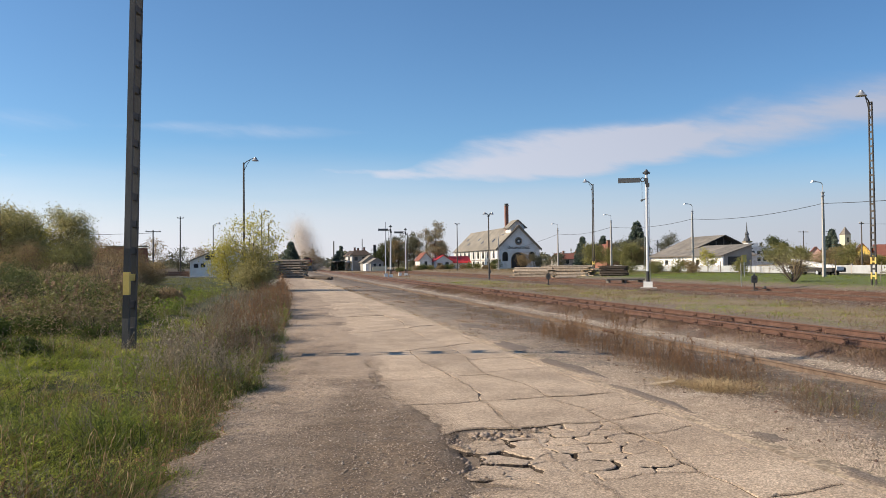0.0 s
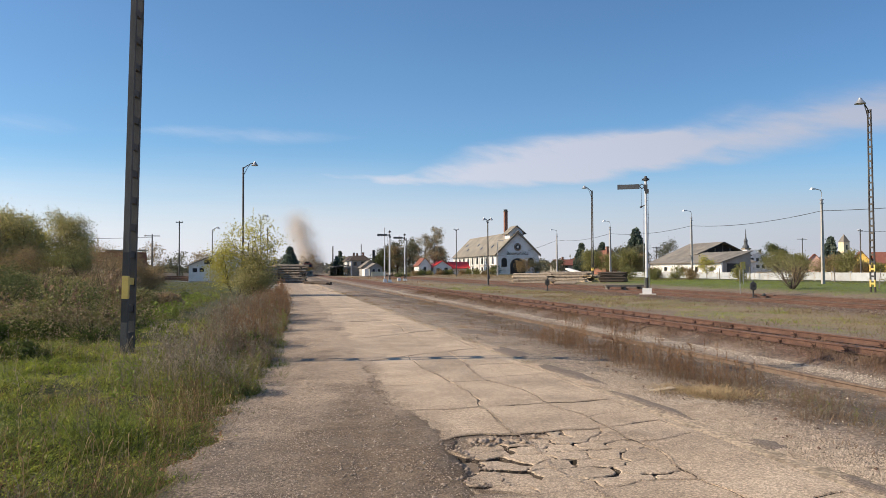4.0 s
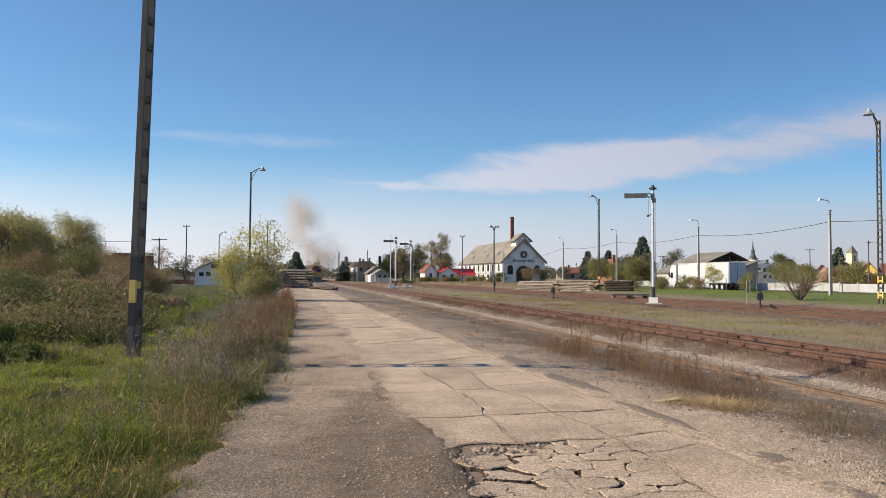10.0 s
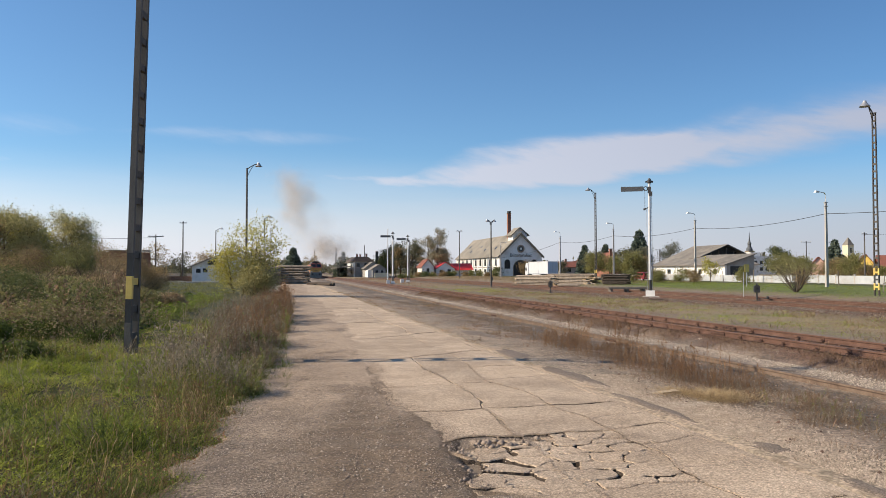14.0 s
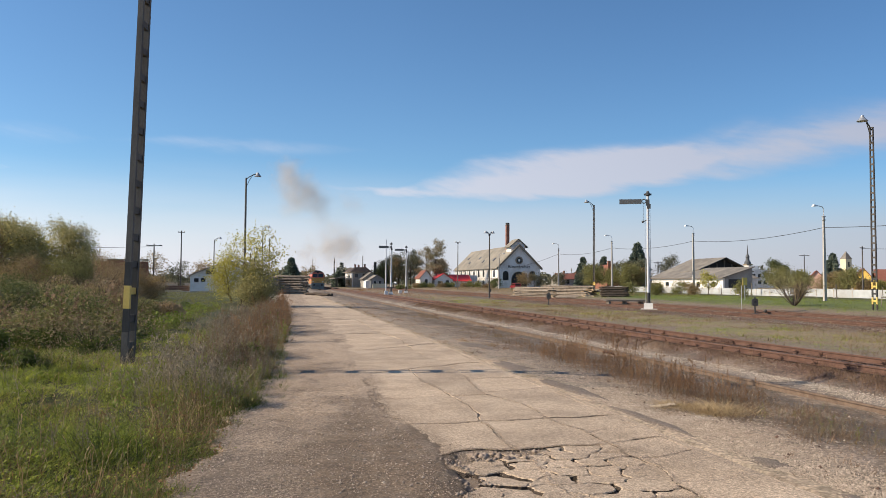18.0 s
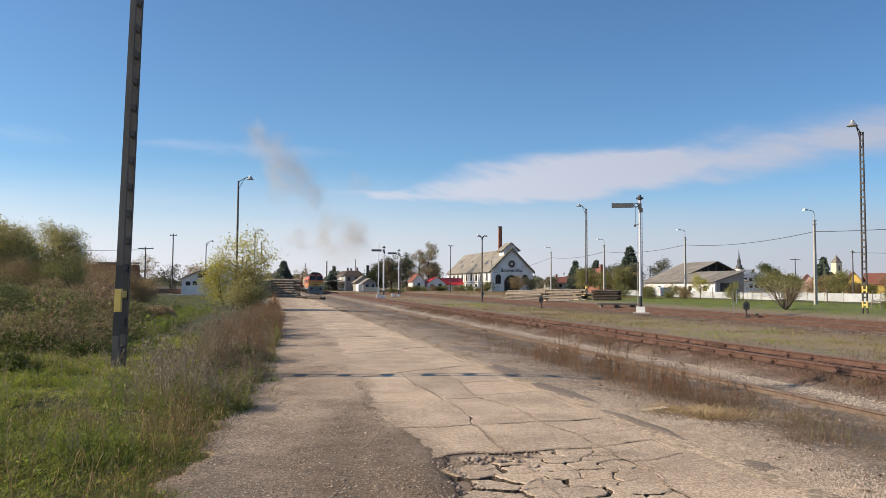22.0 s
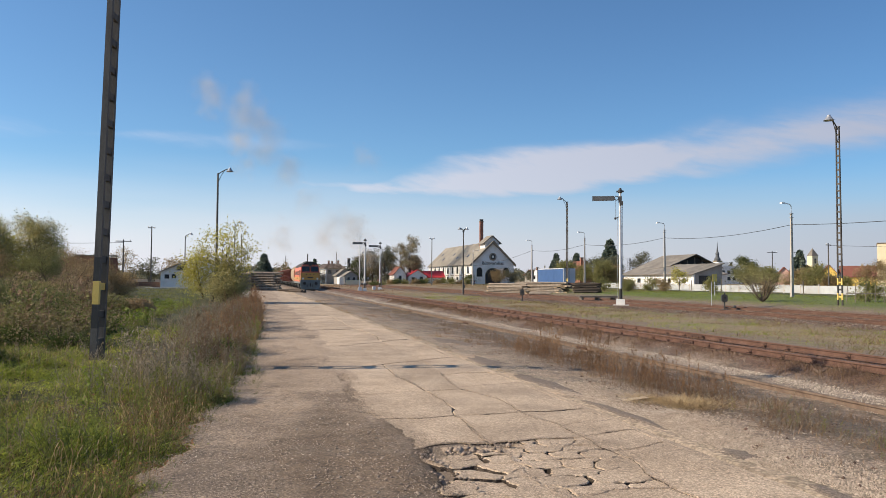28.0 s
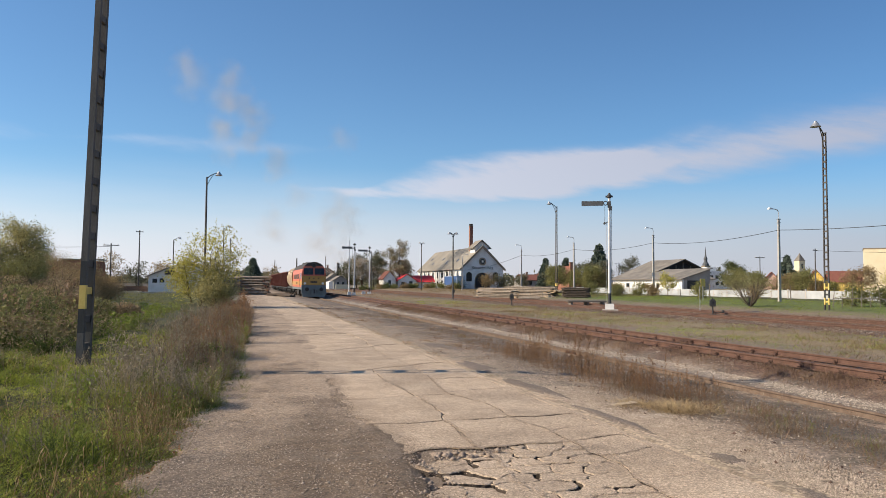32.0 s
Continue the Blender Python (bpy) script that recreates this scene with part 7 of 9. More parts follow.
def roof_slab(g, a, b, c, d, thick=0.14):
    """A roof plane with thickness: four corners, counted round."""
    p = [Vector(v) for v in (a, b, c, d)]
    nrm = (p[1] - p[0]).cross(p[3] - p[0]).normalized() * thick
    if nrm.z < 0:
        nrm = -nrm
    return g.add(p + [v + nrm for v in p], [(3, 2, 1, 0), (4, 5, 6, 7), (0, 1, 5, 4), (1, 2, 6, 5), (2, 3, 7, 6), (3, 0, 4, 7)])


def house(name, x0, x1, y0, y1, eave, ridge, along, wall, roof, label, over=0.35, z=0.0, category="house"):
    """Four walls with gables and a saddle roof; along: the axis of the ridge. Returns the Empty."""
    t = thing(name, pose(0, 0, z), label, category)
    th = 0.35
    if along == "y":
        mid = (x0 + x1) / 2
        for yy in (y0, y1 - th):
            part("gable_wall", Geo().prism([(x0, -0.3), (x1, -0.3), (x1, eave), (mid, ridge), (x0, eave)], "y", yy, yy + th), M[wall], t)
        part("side_wall", Geo().box(x0, x0 + th, y0 + th, y1 - th, -0.3, eave), M[wall], t)
        part("side_wall", Geo().box(x1 - th, x1, y0 + th, y1 - th, -0.3, eave), M[wall], t)
        k = (ridge - eave) / (mid - x0)
        for s, xe in ((-1, x0 - over), (1, x1 + over)):
            g = roof_slab(Geo(), (xe, y0 - over, eave - over * k + 0.02), (xe, y1 + over, eave - over * k + 0.02), (mid, y1 + over, ridge + 0.02), (mid, y0 - over, ridge + 0.02))
            part("roof_slope", g, M[roof], t)
    else:
        mid = (y0 + y1) / 2
        for xx in (x0, x1 - th):
            part("gable_wall", Geo().prism([(y0, -0.3), (y1, -0.3), (y1, eave), (mid, ridge), (y0, eave)], "x", xx, xx + th), M[wall], t)
        part("side_wall", Geo().box(x0 + th, x1 - th, y0, y0 + th, -0.3, eave), M[wall], t)
        part("side_wall", Geo().box(x0 + th, x1 - th, y1 - th, y1, -0.3, eave), M[wall], t)
        k = (ridge - eave) / (mid - y0)
        for ye in (y0 - over, y1 + over):
            g = roof_slab(Geo(), (x0 - over, ye, eave - over * k + 0.02), (x1 + over, ye, eave - over * k + 0.02), (x1 + over, mid, ridge + 0.02), (x0 - over, mid, ridge + 0.02))
            part("roof_slope", g, M[roof], t)
    return t


def chimney(parent, x, y, z0, z1, w, mat="brick"):
    c = part("chimney", Geo().box(x - w / 2, x + w / 2, y - w / 2, y + w / 2, z0, z1), M[mat], parent)
    part("chimney_cap", Geo().box(x - w * 0.6, x + w * 0.6, y - w * 0.6, y + w * 0.6, z1, z1 + 0.15), M["stone_trim"], c)
    return c


# the store: long white building with a raised ridge lantern
X0, X1, Y0, Y1, EAVE, TOP = 66.3, 80.2, 217.2, 274.0, 6.5, 13.4
store = house("store_building", X0, X1, Y0, Y1, EAVE, TOP, "y", "plaster", "slate", "long white furniture store with arched windows and slate roof", 0.6, 0.0, "building")
MID = (X0 + X1) / 2
for k in range(9):
    yy = Y0 + 4.0 + k * 6.1
    window(store, "x", yy, 2.3, 3.3, 5.8, X0, "plaster", True)
    window(store, "x", yy, 2.1, 1.1, 2.3, X0, "plaster")
    part("string_course", Geo().box(X0 - 0.12, X0, yy - 2.4, yy + 2.4, 2.65, 2.9), M["stone_trim"], store)
    part("pilaster", Geo().box(X0 - 0.28, X0, yy + 2.75, yy + 3.35, -0.3, 5.9), M["plaster"], store)
part("cornice", Geo().box(X0 - 0.30, X0, Y0, Y1, 6.02, 6.38), M["stone_trim"], store)
slope = (TOP - EAVE) / (MID - X0)
for s in (-1, 1):
    xe = MID + s * (MID - X0 + 0.6)
    g = Geo().prism([(xe, EAVE - 0.6 * slope - 0.35), (xe, EAVE - 0.6 * slope + 0.35), (MID, TOP + 0.35), (MID, TOP - 0.45)], "y", Y0 - 0.66, Y0 - 0.20)
    part("verge_board", g, M["stone_trim"], store, "dark brown verge board")
for s in (-1, 1):
    window(store, "y", MID + s * 4.4, 1.7, 2.4, 5.2, Y0, "stone_trim", True)
window(store, "y", MID, 4.6, 0.2, 5.0, Y0, "stone_trim", True)
n = 20
g = Geo()
for yy, r0, r1 in ((Y0 - 0.05, 1.25, 0.85),):
    ring = [(math.cos(2 * math.pi * k / n), math.sin(2 * math.pi * k / n)) for k in range(n)]
    g.add([(MID + r0 * c, yy, 8.6 + r0 * s) for c, s in ring] + [(MID + r1 * c, yy - 0.12, 8.6 + r1 * s) for c, s in ring], [(k, (k + 1) % n, n + (k + 1) % n, n + k) for k in range(n)])
rose = part("rose_window", g, M["stone_trim"], store)
part("pane", Geo().tube((MID, Y0 - 0.06, 8.6), (MID, Y0 - 0.02, 8.6), 0.86, n=20), M["glass"], rose)
part("emblem", Geo().box(MID - 0.28, MID + 0.28, Y0 - 0.16, Y0 - 0.10, 8.25, 8.95), M["white_paint"], rose)
fc = bpy.data.curves.new("store_lettering", "FONT")
fc.body, fc.size, fc.align_x, fc.extrude = "B\u00fator\u00e1ruh\u00e1z", 1.45, "CENTER", 0.03
fc.materials.append(M["black"])
txt = new("lettering", fc)
txt.parent, txt.matrix_basis = store, pose(MID, Y0 - 0.06, 6.15, 90, 0, 0)
# lantern on the ridge, at the gable end
g = Geo().prism([(MID - 2.3, 10.6), (MID + 2.3, 10.6), (MID + 2.3, 13.2), (MID, 15.2), (MID - 2.3, 13.2)], "y", Y0 + 0.9, Y0 + 6.0)
lan = part("ridge_lantern", g, M["plaster"], store, "raised white lantern on the roof ridge")
for s in (-1, 1):
    part("lantern_roof", roof_slab(Geo(), (MID + s * 3.0, Y0 + 0.3, 12.65), (MID + s * 3.0, Y0 + 6.4, 12.65), (MID, Y0 + 6.4, 15.25), (MID, Y0 + 0.3, 15.25), 0.22), M["slate"], lan)
chimney_top = chimney(store, MID - 0.8, Y0 + 9.5, 9.0, 20.4, 1.05)
part("nest_cage", Geo().lathe((MID - 0.8, Y0 + 9.5, 20.6), [(0.6, 0.0), (0.7, 0.5), (0.66, 0.55), (0.55, 0.05)], 10), M["dark_steel"], chimney_top)
for k, (u, v) in enumerate(((0.35, 12), (0.30, 24), (0.5, 33), (0.28, 42), (0.55, 50))):
    xx, zz = X0 + (MID - X0) * u, EAVE + (TOP - EAVE) * u
    m = Matrix.Translation((xx, Y0 + v, zz + 0.22)) @ Matrix.Rotation(-math.atan(slope), 4, "Y")
    part("skylight", Geo().box(-0.6, 0.6, -0.5, 0.5, 0, 0.08, m), M["glass"], store)

# station with its annex
st = thing("station_building", pose(0, 0, 0), "two-storey cream station with a dark hipped roof", "building")
SX0, SX1, SY0, SY1, SE = 23.2, 29.2, 240.0, 266.0, 4.9
part("front_wall", Geo().box(SX0, SX0 + 0.35, SY0, SY1, -0.3, SE), M["plaster"], st)
# walls out of the sun have their shade put into a darker grey
part("back_wall", Geo().box(SX1 - 0.35, SX1, SY0, SY1, -0.3, SE), M["grey_or_shaded_wall"], st)
for yy in (SY0, SY1 - 0.35):
    part("end_wall", Geo().box(SX0 + 0.35, SX1 - 0.35, yy, yy + 0.35, -0.3, SE), M["grey_or_shaded_wall"], st)
part("roof", Geo().add([(SX0 - 0.5, SY0 - 0.5, SE), (SX1 + 0.5, SY0 - 0.5, SE), (SX1 + 0.5, SY1 + 0.5, SE), (SX0 - 0.5, SY1 + 0.5, SE), (SX0 + 1.2, SY0 + 1.4, SE + 1.5), (SX1 - 1.2, SY0 + 1.4, SE + 1.5), (SX1 - 1.2, SY1 - 1.4, SE + 1.5), (SX0 + 1.2, SY1 - 1.4, SE + 1.5)],
                       [(3, 2, 1, 0), (4, 5, 6, 7), (0, 1, 5, 4), (1, 2, 6, 5), (2, 3, 7, 6), (3, 0, 4, 7)]), M["brown_roof"], st, "dark hipped roof")
part("eaves", Geo().box(SX0 - 0.6, SX1 + 0.6, SY0 - 0.6, SY1 + 0.6, SE - 0.22, SE - 0.01), M["stone_trim"], st)
for k in range(5):
    window(st, "x", 242.5 + k * 5, 1.5, 2.9, 4.3, SX0, "plaster")
    window(st, "x", 242.5 + k * 5, 1.5, 0.6, 2.2, SX0, "plaster")
for k in range(2):
    window(st, "y", 24.6 + k * 2.6, 1.0, 3.0, 4.2, SY0, "stone_trim")
for cx_, cy_ in ((25.2, 250), (28.0, 246), (27.2, 258)):
    chimney(st, cx_, cy_, 6.0, 7.4, 0.6, "brick")
chimney(st, 30.6, 238.5, 2.5, 8.0, 0.8, "black")
wing = house("station_wing", 25.8, 30.9, 230, 239.6, 2.5, 4.5, "y", "grey_or_shaded_wall", "slate_dark", "sloping grey wing between station and annex", 0.4, 0.0, "building")
an = house("station_annex", 27.0, 30.9, 220, 229.6, 2.3, 3.6, "y", "grey_or_shaded_wall", "slate_dark", "low grey-white annex before the station", 0.4, 0.0, "building")
window(an, "y", 28.2, 0.8, 0.8, 1.9, 220, "plaster")
window(an, "y", 29.8, 0.8, 0.8, 1.9, 220, "plaster")
part("lean_to", Geo().prism([(25.6, -0.3), (27.0, -0.3), (27.0, 2.2), (25.6, 1.8)], "y", 221, 228), M["plaster"], an, "pale lean-to on the annex")
tagged(part("low_wall", Geo().box(27.0, 31.4, 216, 216.4, -0.3, 1.05), M["cream"]), "low pale wall before the annex", "wall")
cn = thing("platform_canopy", pose(0, 0, 0), "dark platform canopy on posts beside the station", "canopy")
part("roof", Geo().prism([(17.4, 2.5), (22.4, 3.1), (22.4, 3.35), (17.4, 2.75)], "y", 238, 268), M["slate_dark"], cn)
for yy in (239, 246, 253, 260, 267):
    part("post", Geo().tube((18.4, yy, -0.3), (18.4, yy, 2.6), 0.12, n=8), M["dark_steel"], cn)
    part("brace", Geo().tube((18.4, yy, 1.9), (19.4, yy, 2.72), 0.06, n=6), M["dark_steel"], cn)
# small houses with red roofs
h = house("house", 43.0, 46.8, 224, 232, 3.0, 5.2, "y", "plaster", "red_roof", "small white house with a red tiled roof")
window(h, "y", 44.9, 0.9, 1.2, 2.5, 224)
h = house("house", 48.0, 54.0, 226, 234, 2.4, 4.3, "y", "plaster", "bright_red", "white house under a bright red roof")
window(h, "y", 49.6, 1.1, 0.9, 2.0, 226)
window(h, "y", 52.2, 1.1, 0.9, 2.2, 226)
part("wing_wall", Geo().box(54.0, 60.0, 227, 233, -0.3, 2.0), M["plaster"], h)
part("wing_roof", roof_slab(Geo(), (53.6, 226.3, 1.9), (60.4, 226.3, 1.9), (60.4, 230.5, 4.0), (53.6, 230.5, 4.0)), M["bright_red"], h, "bright red roof slope")
h1 = house("house", 145.4, 150.2, 160, 172, 2.8, 5.9, "y", "yellow_wall", "red_roof", "yellow house with a red-brown gable roof")
window(h1, "y", 146.8, 1.0, 1.2, 2.5, 160)
window(h1, "y", 148.9, 1.0, 1.2, 2.5, 160)
h2 = house("house", 150.7, 162.0, 160, 170, 2.8, 5.6, "x", "yellow_wall", "red_roof", "low wing under a wide red-brown roof")
h3 = house("house", 126.7, 130.7, 154, 164, 2.6, 5.0, "y", "pink", "red_roof", "pink gabled house with a red roof")
# the three stand askew to the yard
for h, cx, cy, a in ((h1, 147.8, 160, -40), (h2, 147.8, 160, -40), (h3, 128.7, 154, -38)):
    h.matrix_world = Matrix.Translation((cx, cy, 0)) @ Matrix.Rotation(radians(a), 4, "Z") @ Matrix.Translation((-cx, -cy, 0)) @ h.matrix_world
h = house("house", 99, 115, 246, 256, 3.0, 5.0, "x", "grey_or_shaded_wall", "red_roof", "long low grey house with a red-brown roof far behind the gardens")
for k in range(4):
    window(h, "y", 101.5 + k * 3.6, 1.2, 1.2, 2.6, 246)
for k in range(3):
    chimney(h, 102 + k * 5.0, 251, 4.6, 5.9, 0.6)
h = house("house", 112, 134, 184, 196, 3.4, 5.0, "x", "plaster", "slate_dark", "low house under a wide grey roof")
h = house("house", 92.5, 96.5, 195, 203, 3.5, 7.0, "y", "brick", "red_roof", "small house with a red tiled roof behind the barn")
chimney(h, 93.6, 196, 5, 8.0, 0.8)
blk = thing("apartment_block", pose(140.0, 136.9, 0, 0, 0, -45), "plain cream apartment block with a blank wall", "building")
part("wall", Geo().box(0, 30, 0, 12, -0.3, 10.4), M["cream"], blk)
part("roof_edge", Geo().box(-0.12, 30.12, -0.12, 12.12, 10.4, 10.6), M["stone_trim"], blk)
flat = thing("flat_roofed_building", pose(205, 291, 0), "far grey-white flat-roofed building with several storeys", "building")
part("wall", Geo().box(0, 16, 0, 12, -0.3, 8.2), M["plaster"], flat)
part("penthouse", Geo().box(4, 9, 2, 9, 8.2, 10), M["plaster"], flat)
for r_ in range(2):
    for k in range(5):
        part("window", Geo().box(1.2 + k * 3, 2.9 + k * 3, -0.03, 0.02, 1.6 + r_ * 3, 3.2 + r_ * 3), M["glass"], flat)

# churches
ch = thing("church", pose(271, 381, 0), "far white church tower with a dark slender spire", "church")
part("tower", Geo().box(-1.7, 1.7, -1.7, 1.7, -0.3, 13.0), M["plaster"], ch)
part("cornice", Geo().box(-1.9, 1.9, -1.9, 1.9, 12.6, 13.4), M["stone_trim"], ch)
part("spire", Geo().lathe((0, 0, 13.4), [(1.9, 0), (1.8, 1.2), (1.1, 2.2), (0.95, 3.6), (1.2, 4.2), (0.85, 5.0), (0.5, 5.8), (0.3, 8.0), (0.05, 11.5)], 10), M["arm"], ch)
part("window", Geo().box(-0.5, 0.5, -1.76, -1.68, 9.0, 12.0), M["glass"], ch)
part("nave", Geo().prism([(3, -0.3), (16, -0.3), (16, 6), (9.5, 10), (3, 6)], "y", -3, 20), M["plaster"], ch)
ct = thing("church", pose(229, 257, 0), "far cream church tower with a pointed roof", "church")
part("tower", Geo().box(-1.45, 1.45, -1.45, 1.45, -0.3, 12.2), M["cream"], ct)
part("roof", Geo().add([(-1.6, -1.6, 12.2), (1.6, -1.6, 12.2), (1.6, 1.6, 12.2), (-1.6, 1.6, 12.2), (0, 0, 15.6)], [(3, 2, 1, 0), (0, 1, 4), (1, 2, 4), (2, 3, 4), (3, 0, 4)]), M["slate_dark"], ct)
part("window", Geo().box(-0.4, 0.4, -1.52, -1.43, 9.0, 11.0), M["glass"], ct)

# the barn behind the street
barn = thing("barn", pose(0, 0, 0), "old white barn with a sagging grey slate roof and open gable", "barn")
part("long_wall", Geo().box(86, 86.35, 128.7, 157, -0.3, 2.9), M["plaster"], barn)
g = Geo().prism([(86.35, -0.3), (92.6, -0.3), (92.6, 4.9), (86.35, 2.8)], "y", 128.7, 129.05)
# faces away from the sun: shade put into the wall's grey
part("end_wall", g, M["grey_or_shaded_wall"], barn)
# black panel on the wall stands for the unlit inside
part("doorway", Geo().box(87.2, 90.2, 128.64, 128.72, 0.0, 2.6), M["black"], barn, "dark doorway")
part("back_wall", Geo().box(104, 104.3, 146, 159, -0.3, 4.6), M["plaster"], barn)
part("end_wall", Geo().box(92.6, 104, 146.2, 146.5, -0.3, 4.8), M["plaster"], barn)
part("end_wall", Geo().prism([(86.4, -0.3), (104, -0.3), (104, 4.6), (98, 7.2), (86.4, 2.8)], "y", 158.8, 159.1), M["plaster"], barn)
part("lean_to_roof", roof_slab(Geo(), (85.4, 128.2, 2.72), (85.4, 157.4, 2.72), (92.9, 157.4, 5.05), (92.9, 128.2, 5.05)), M["slate_dark"], barn)
part("main_roof", roof_slab(Geo(), (91.2, 145.4, 4.75), (86.6, 159.5, 2.8), (98, 159.5, 7.5), (98, 145.4, 7.5)), M["slate_dark"], barn)
part("main_roof", roof_slab(Geo(), (105, 145.4, 4.4), (105, 159.5, 4.4), (98, 159.5, 7.5), (98, 145.4, 7.5)), M["slate_dark"], barn)
# black sheet set inside the gable stands for its darkness
part("dark_gable", Geo().prism([(92.4, 4.7), (104.2, 4.7), (98, 7.3)], "y", 147.4, 147.6), M["black"], barn, "black sheet for the dark inside of the open gable")
for k in range(5):
    part("beam", Geo().box(94.2 + k * 1.9, 94.4 + k * 1.9, 146.2, 146.4, 4.8, 5.6 + (1.4 if k == 2 else 0.6 if k in (1, 3) else 0)), M["wood_grey"], barn)
for k, (yy, w) in enumerate(((132, 1.2), (137.5, 1.2), (143, 1.2), (150, 1.4))):
    window(barn, "x", yy, w, 1.0, 2.0, 86)

# white shed and brick ruin on the verge side
shed = thing("shed", pose(-7.55, 104.5, 0.0, 0, 0, 4), "small white shed with a lean roof and a dark loft opening", "shed")
part("front_wall", Geo().prism([(-4.4, -0.2), (0.6, -0.2), (0.6, 4.0), (-0.6, 4.1), (-4.4, 2.35)], "y", 0, 0.3), M["plaster"], shed)
part("front_wall", Geo().prism([(0.6, -0.2), (4.2, -0.2), (4.2, 2.6), (0.6, 4.0)], "y", 0, 0.3), M["plaster"], shed)
part("side_wall", Geo().box(-4.4, -4.1, 0.3, 8, -0.2, 2.3), M["plaster"], shed)
part("side_wall", Geo().box(3.9, 4.2, 0.3, 8, -0.2, 2.5), M["plaster"], shed)
part("roof", roof_slab(Geo(), (-4.75, -0.35, 2.2), (-4.75, 8.3, 2.2), (0.3, 8.3, 4.3), (0.3, -0.35, 4.3)), M["slate_dark"], shed)
part("roof", roof_slab(Geo(), (4.6, -0.35, 2.4), (4.6, 8.3, 2.4), (0.3, 8.3, 4.3), (0.3, -0.35, 4.3)), M["slate_dark"], shed)
window(shed, "y", -3.6, 0.6, 1.45, 2.0, 0.0)
window(shed, "y", -2.7, 0.6, 1.5, 2.05, 0.0)
# black panel on the wall stands for the dark loft
part("loft_opening", Geo().prism([(-2.4, 2.55), (-1.1, 2.55), (-1.1, 3.6), (-2.4, 3.05)], "y", -0.03, 0.02), M["black"], shed, "dark loft opening")
lad = part("ladder", Geo().tube((-1.55, -0.5, 0.05), (-1.55, -0.1, 2.9), 0.035, n=6).tube((-1.1, -0.5, 0.05), (-1.1, -0.1, 2.9), 0.035, n=6), M["yellow"], shed, "yellow wooden ladder")
for k in range(8):
    part("rung", Geo().box(-1.55, -1.1, -0.47 + k * 0.047, -0.42 + k * 0.047, 0.3 + k * 0.34, 0.34 + k * 0.34), M["yellow"], lad)
tagged(part("concrete_strip", Geo().box(-14.5, -5.5, 99.8, 101.4, -0.1, 0.30), M["post_pale"]), "pale concrete strip before the shed", "kerb")
ruin = thing("brick_ruin", pose(-17.6, 81, 0.1, 0, 0, 26), "roofless brown brick ruin in the thicket", "ruin")
part("wall", Geo().prism([(0, -0.3), (4.6, -0.3), (4.2, 3.55), (2.4, 3.65), (0.2, 3.7)], "y", 0, 0.4), M["brick"], ruin)
part("wall", Geo().box(0, 0.4, 0.4, 5, -0.3, 3.6), M["brick"], ruin)
part("coping", Geo().box(-0.1, 4.3, -0.08, 0.48, 3.68, 3.8), M["slate_dark"], ruin)

# fence along the street: concrete panels between posts
fence = thing("fence", pose(0, 0, 0), "pale concrete panel fence along the street", "fence")
pm = mesh_of("panel", Geo().box(-0.04, 0.04, 0.06, 2.94, 0.02, 1.0), M["fence"])
qm = mesh_of("post", Geo().box(-0.08, 0.08, -0.08, 0.08, -0.2, 1.12), M["post_pale"])
for k in range(26):
    yy = 62.0 + k * 3.0
    for me, nm in ((pm, "panel"), (qm, "post")):
        o = new(nm, me)
        o.parent = fence
        o.matrix_basis = pose(66.8, yy, random.uniform(-0.04, 0.03) + (0.12 if k < 8 else 0.0))
wire = thing("fence", pose(0, 0, 0), "row of dark wooden posts in the meadow", "fence")
for x, y in ((57.6, 66), (57.5, 74), (57.4, 80), (57.2, 86), (57.3, 96), (57.1, 104)):
    part("post", Geo().tube((x, y, -0.1), (x + random.uniform(-0.1, 0.1), y, 1.7), 0.07, 0.05, 7), M["wood_grey"], wire)
small = thing("fence", pose(0, 0, 0), "leaning garden fence of thin dark stakes", "fence")
for k in range(16):
    x, y = 44.0 + k * 0.55, 46.0 - k * 0.35
    part("stake", Geo().tube((x, y, -0.1), (x + random.uniform(-0.25, 0.25), y, 1.2 + random.uniform(0, 0.9)), 0.035, 0.025, 6), M["wood_grey"], small)
part("rail", Geo().tube((44.0, 46.0, 0.75), (52.2, 40.8, 0.7), 0.03, n=6), M["wood_grey"], small)

# street
st_g = Geo().box(58.6, 65.4, -500, 900, -0.4, -0.10)
tagged(part("street", st_g, M["asphalt"]), "asphalt street beyond the meadow", "street", kind="structure")


# ---- timber stacks ----
def log(parent, me, x, y, z, turn, bend=0.0):
    o = new("log", me)
    o.parent = parent
    o.matrix_basis = pose(x, y, z, random.uniform(-0.7, 0.7), 0, turn + random.uniform(-1.5, 1.5)) @ Matrix.Rotation(random.uniform(0, 6.28), 4, "Y")
    return o


def log_mesh(r, l, seed):
    rr = random.Random(seed)
    pts = [(rr.uniform(-0.03, 0.03), l * (k / 4 - 0.5), rr.uniform(-0.03, 0.03)) for k in range(5)]
    me = mesh_of("log", Geo().path(pts, [r * rr.uniform(0.9, 1.08) for _ in pts], 9), M["log_bark"], True)
    me.materials.append(M["log_end"])
    for p in me.polygons:
        if len(p.vertices) > 4:
            p.material_index = 1
    return me


def dark_log(me):
    """The same log, old and blackened."""
    d = me.copy()
    d.materials.clear()
    d.materials.append(M["bark"])
    d.materials.append(M["wood_grey"])
    return d


LOGS = [log_mesh(r_, 1.0, k) for k, r_ in enumerate((0.16, 0.19, 0.22, 0.25))]


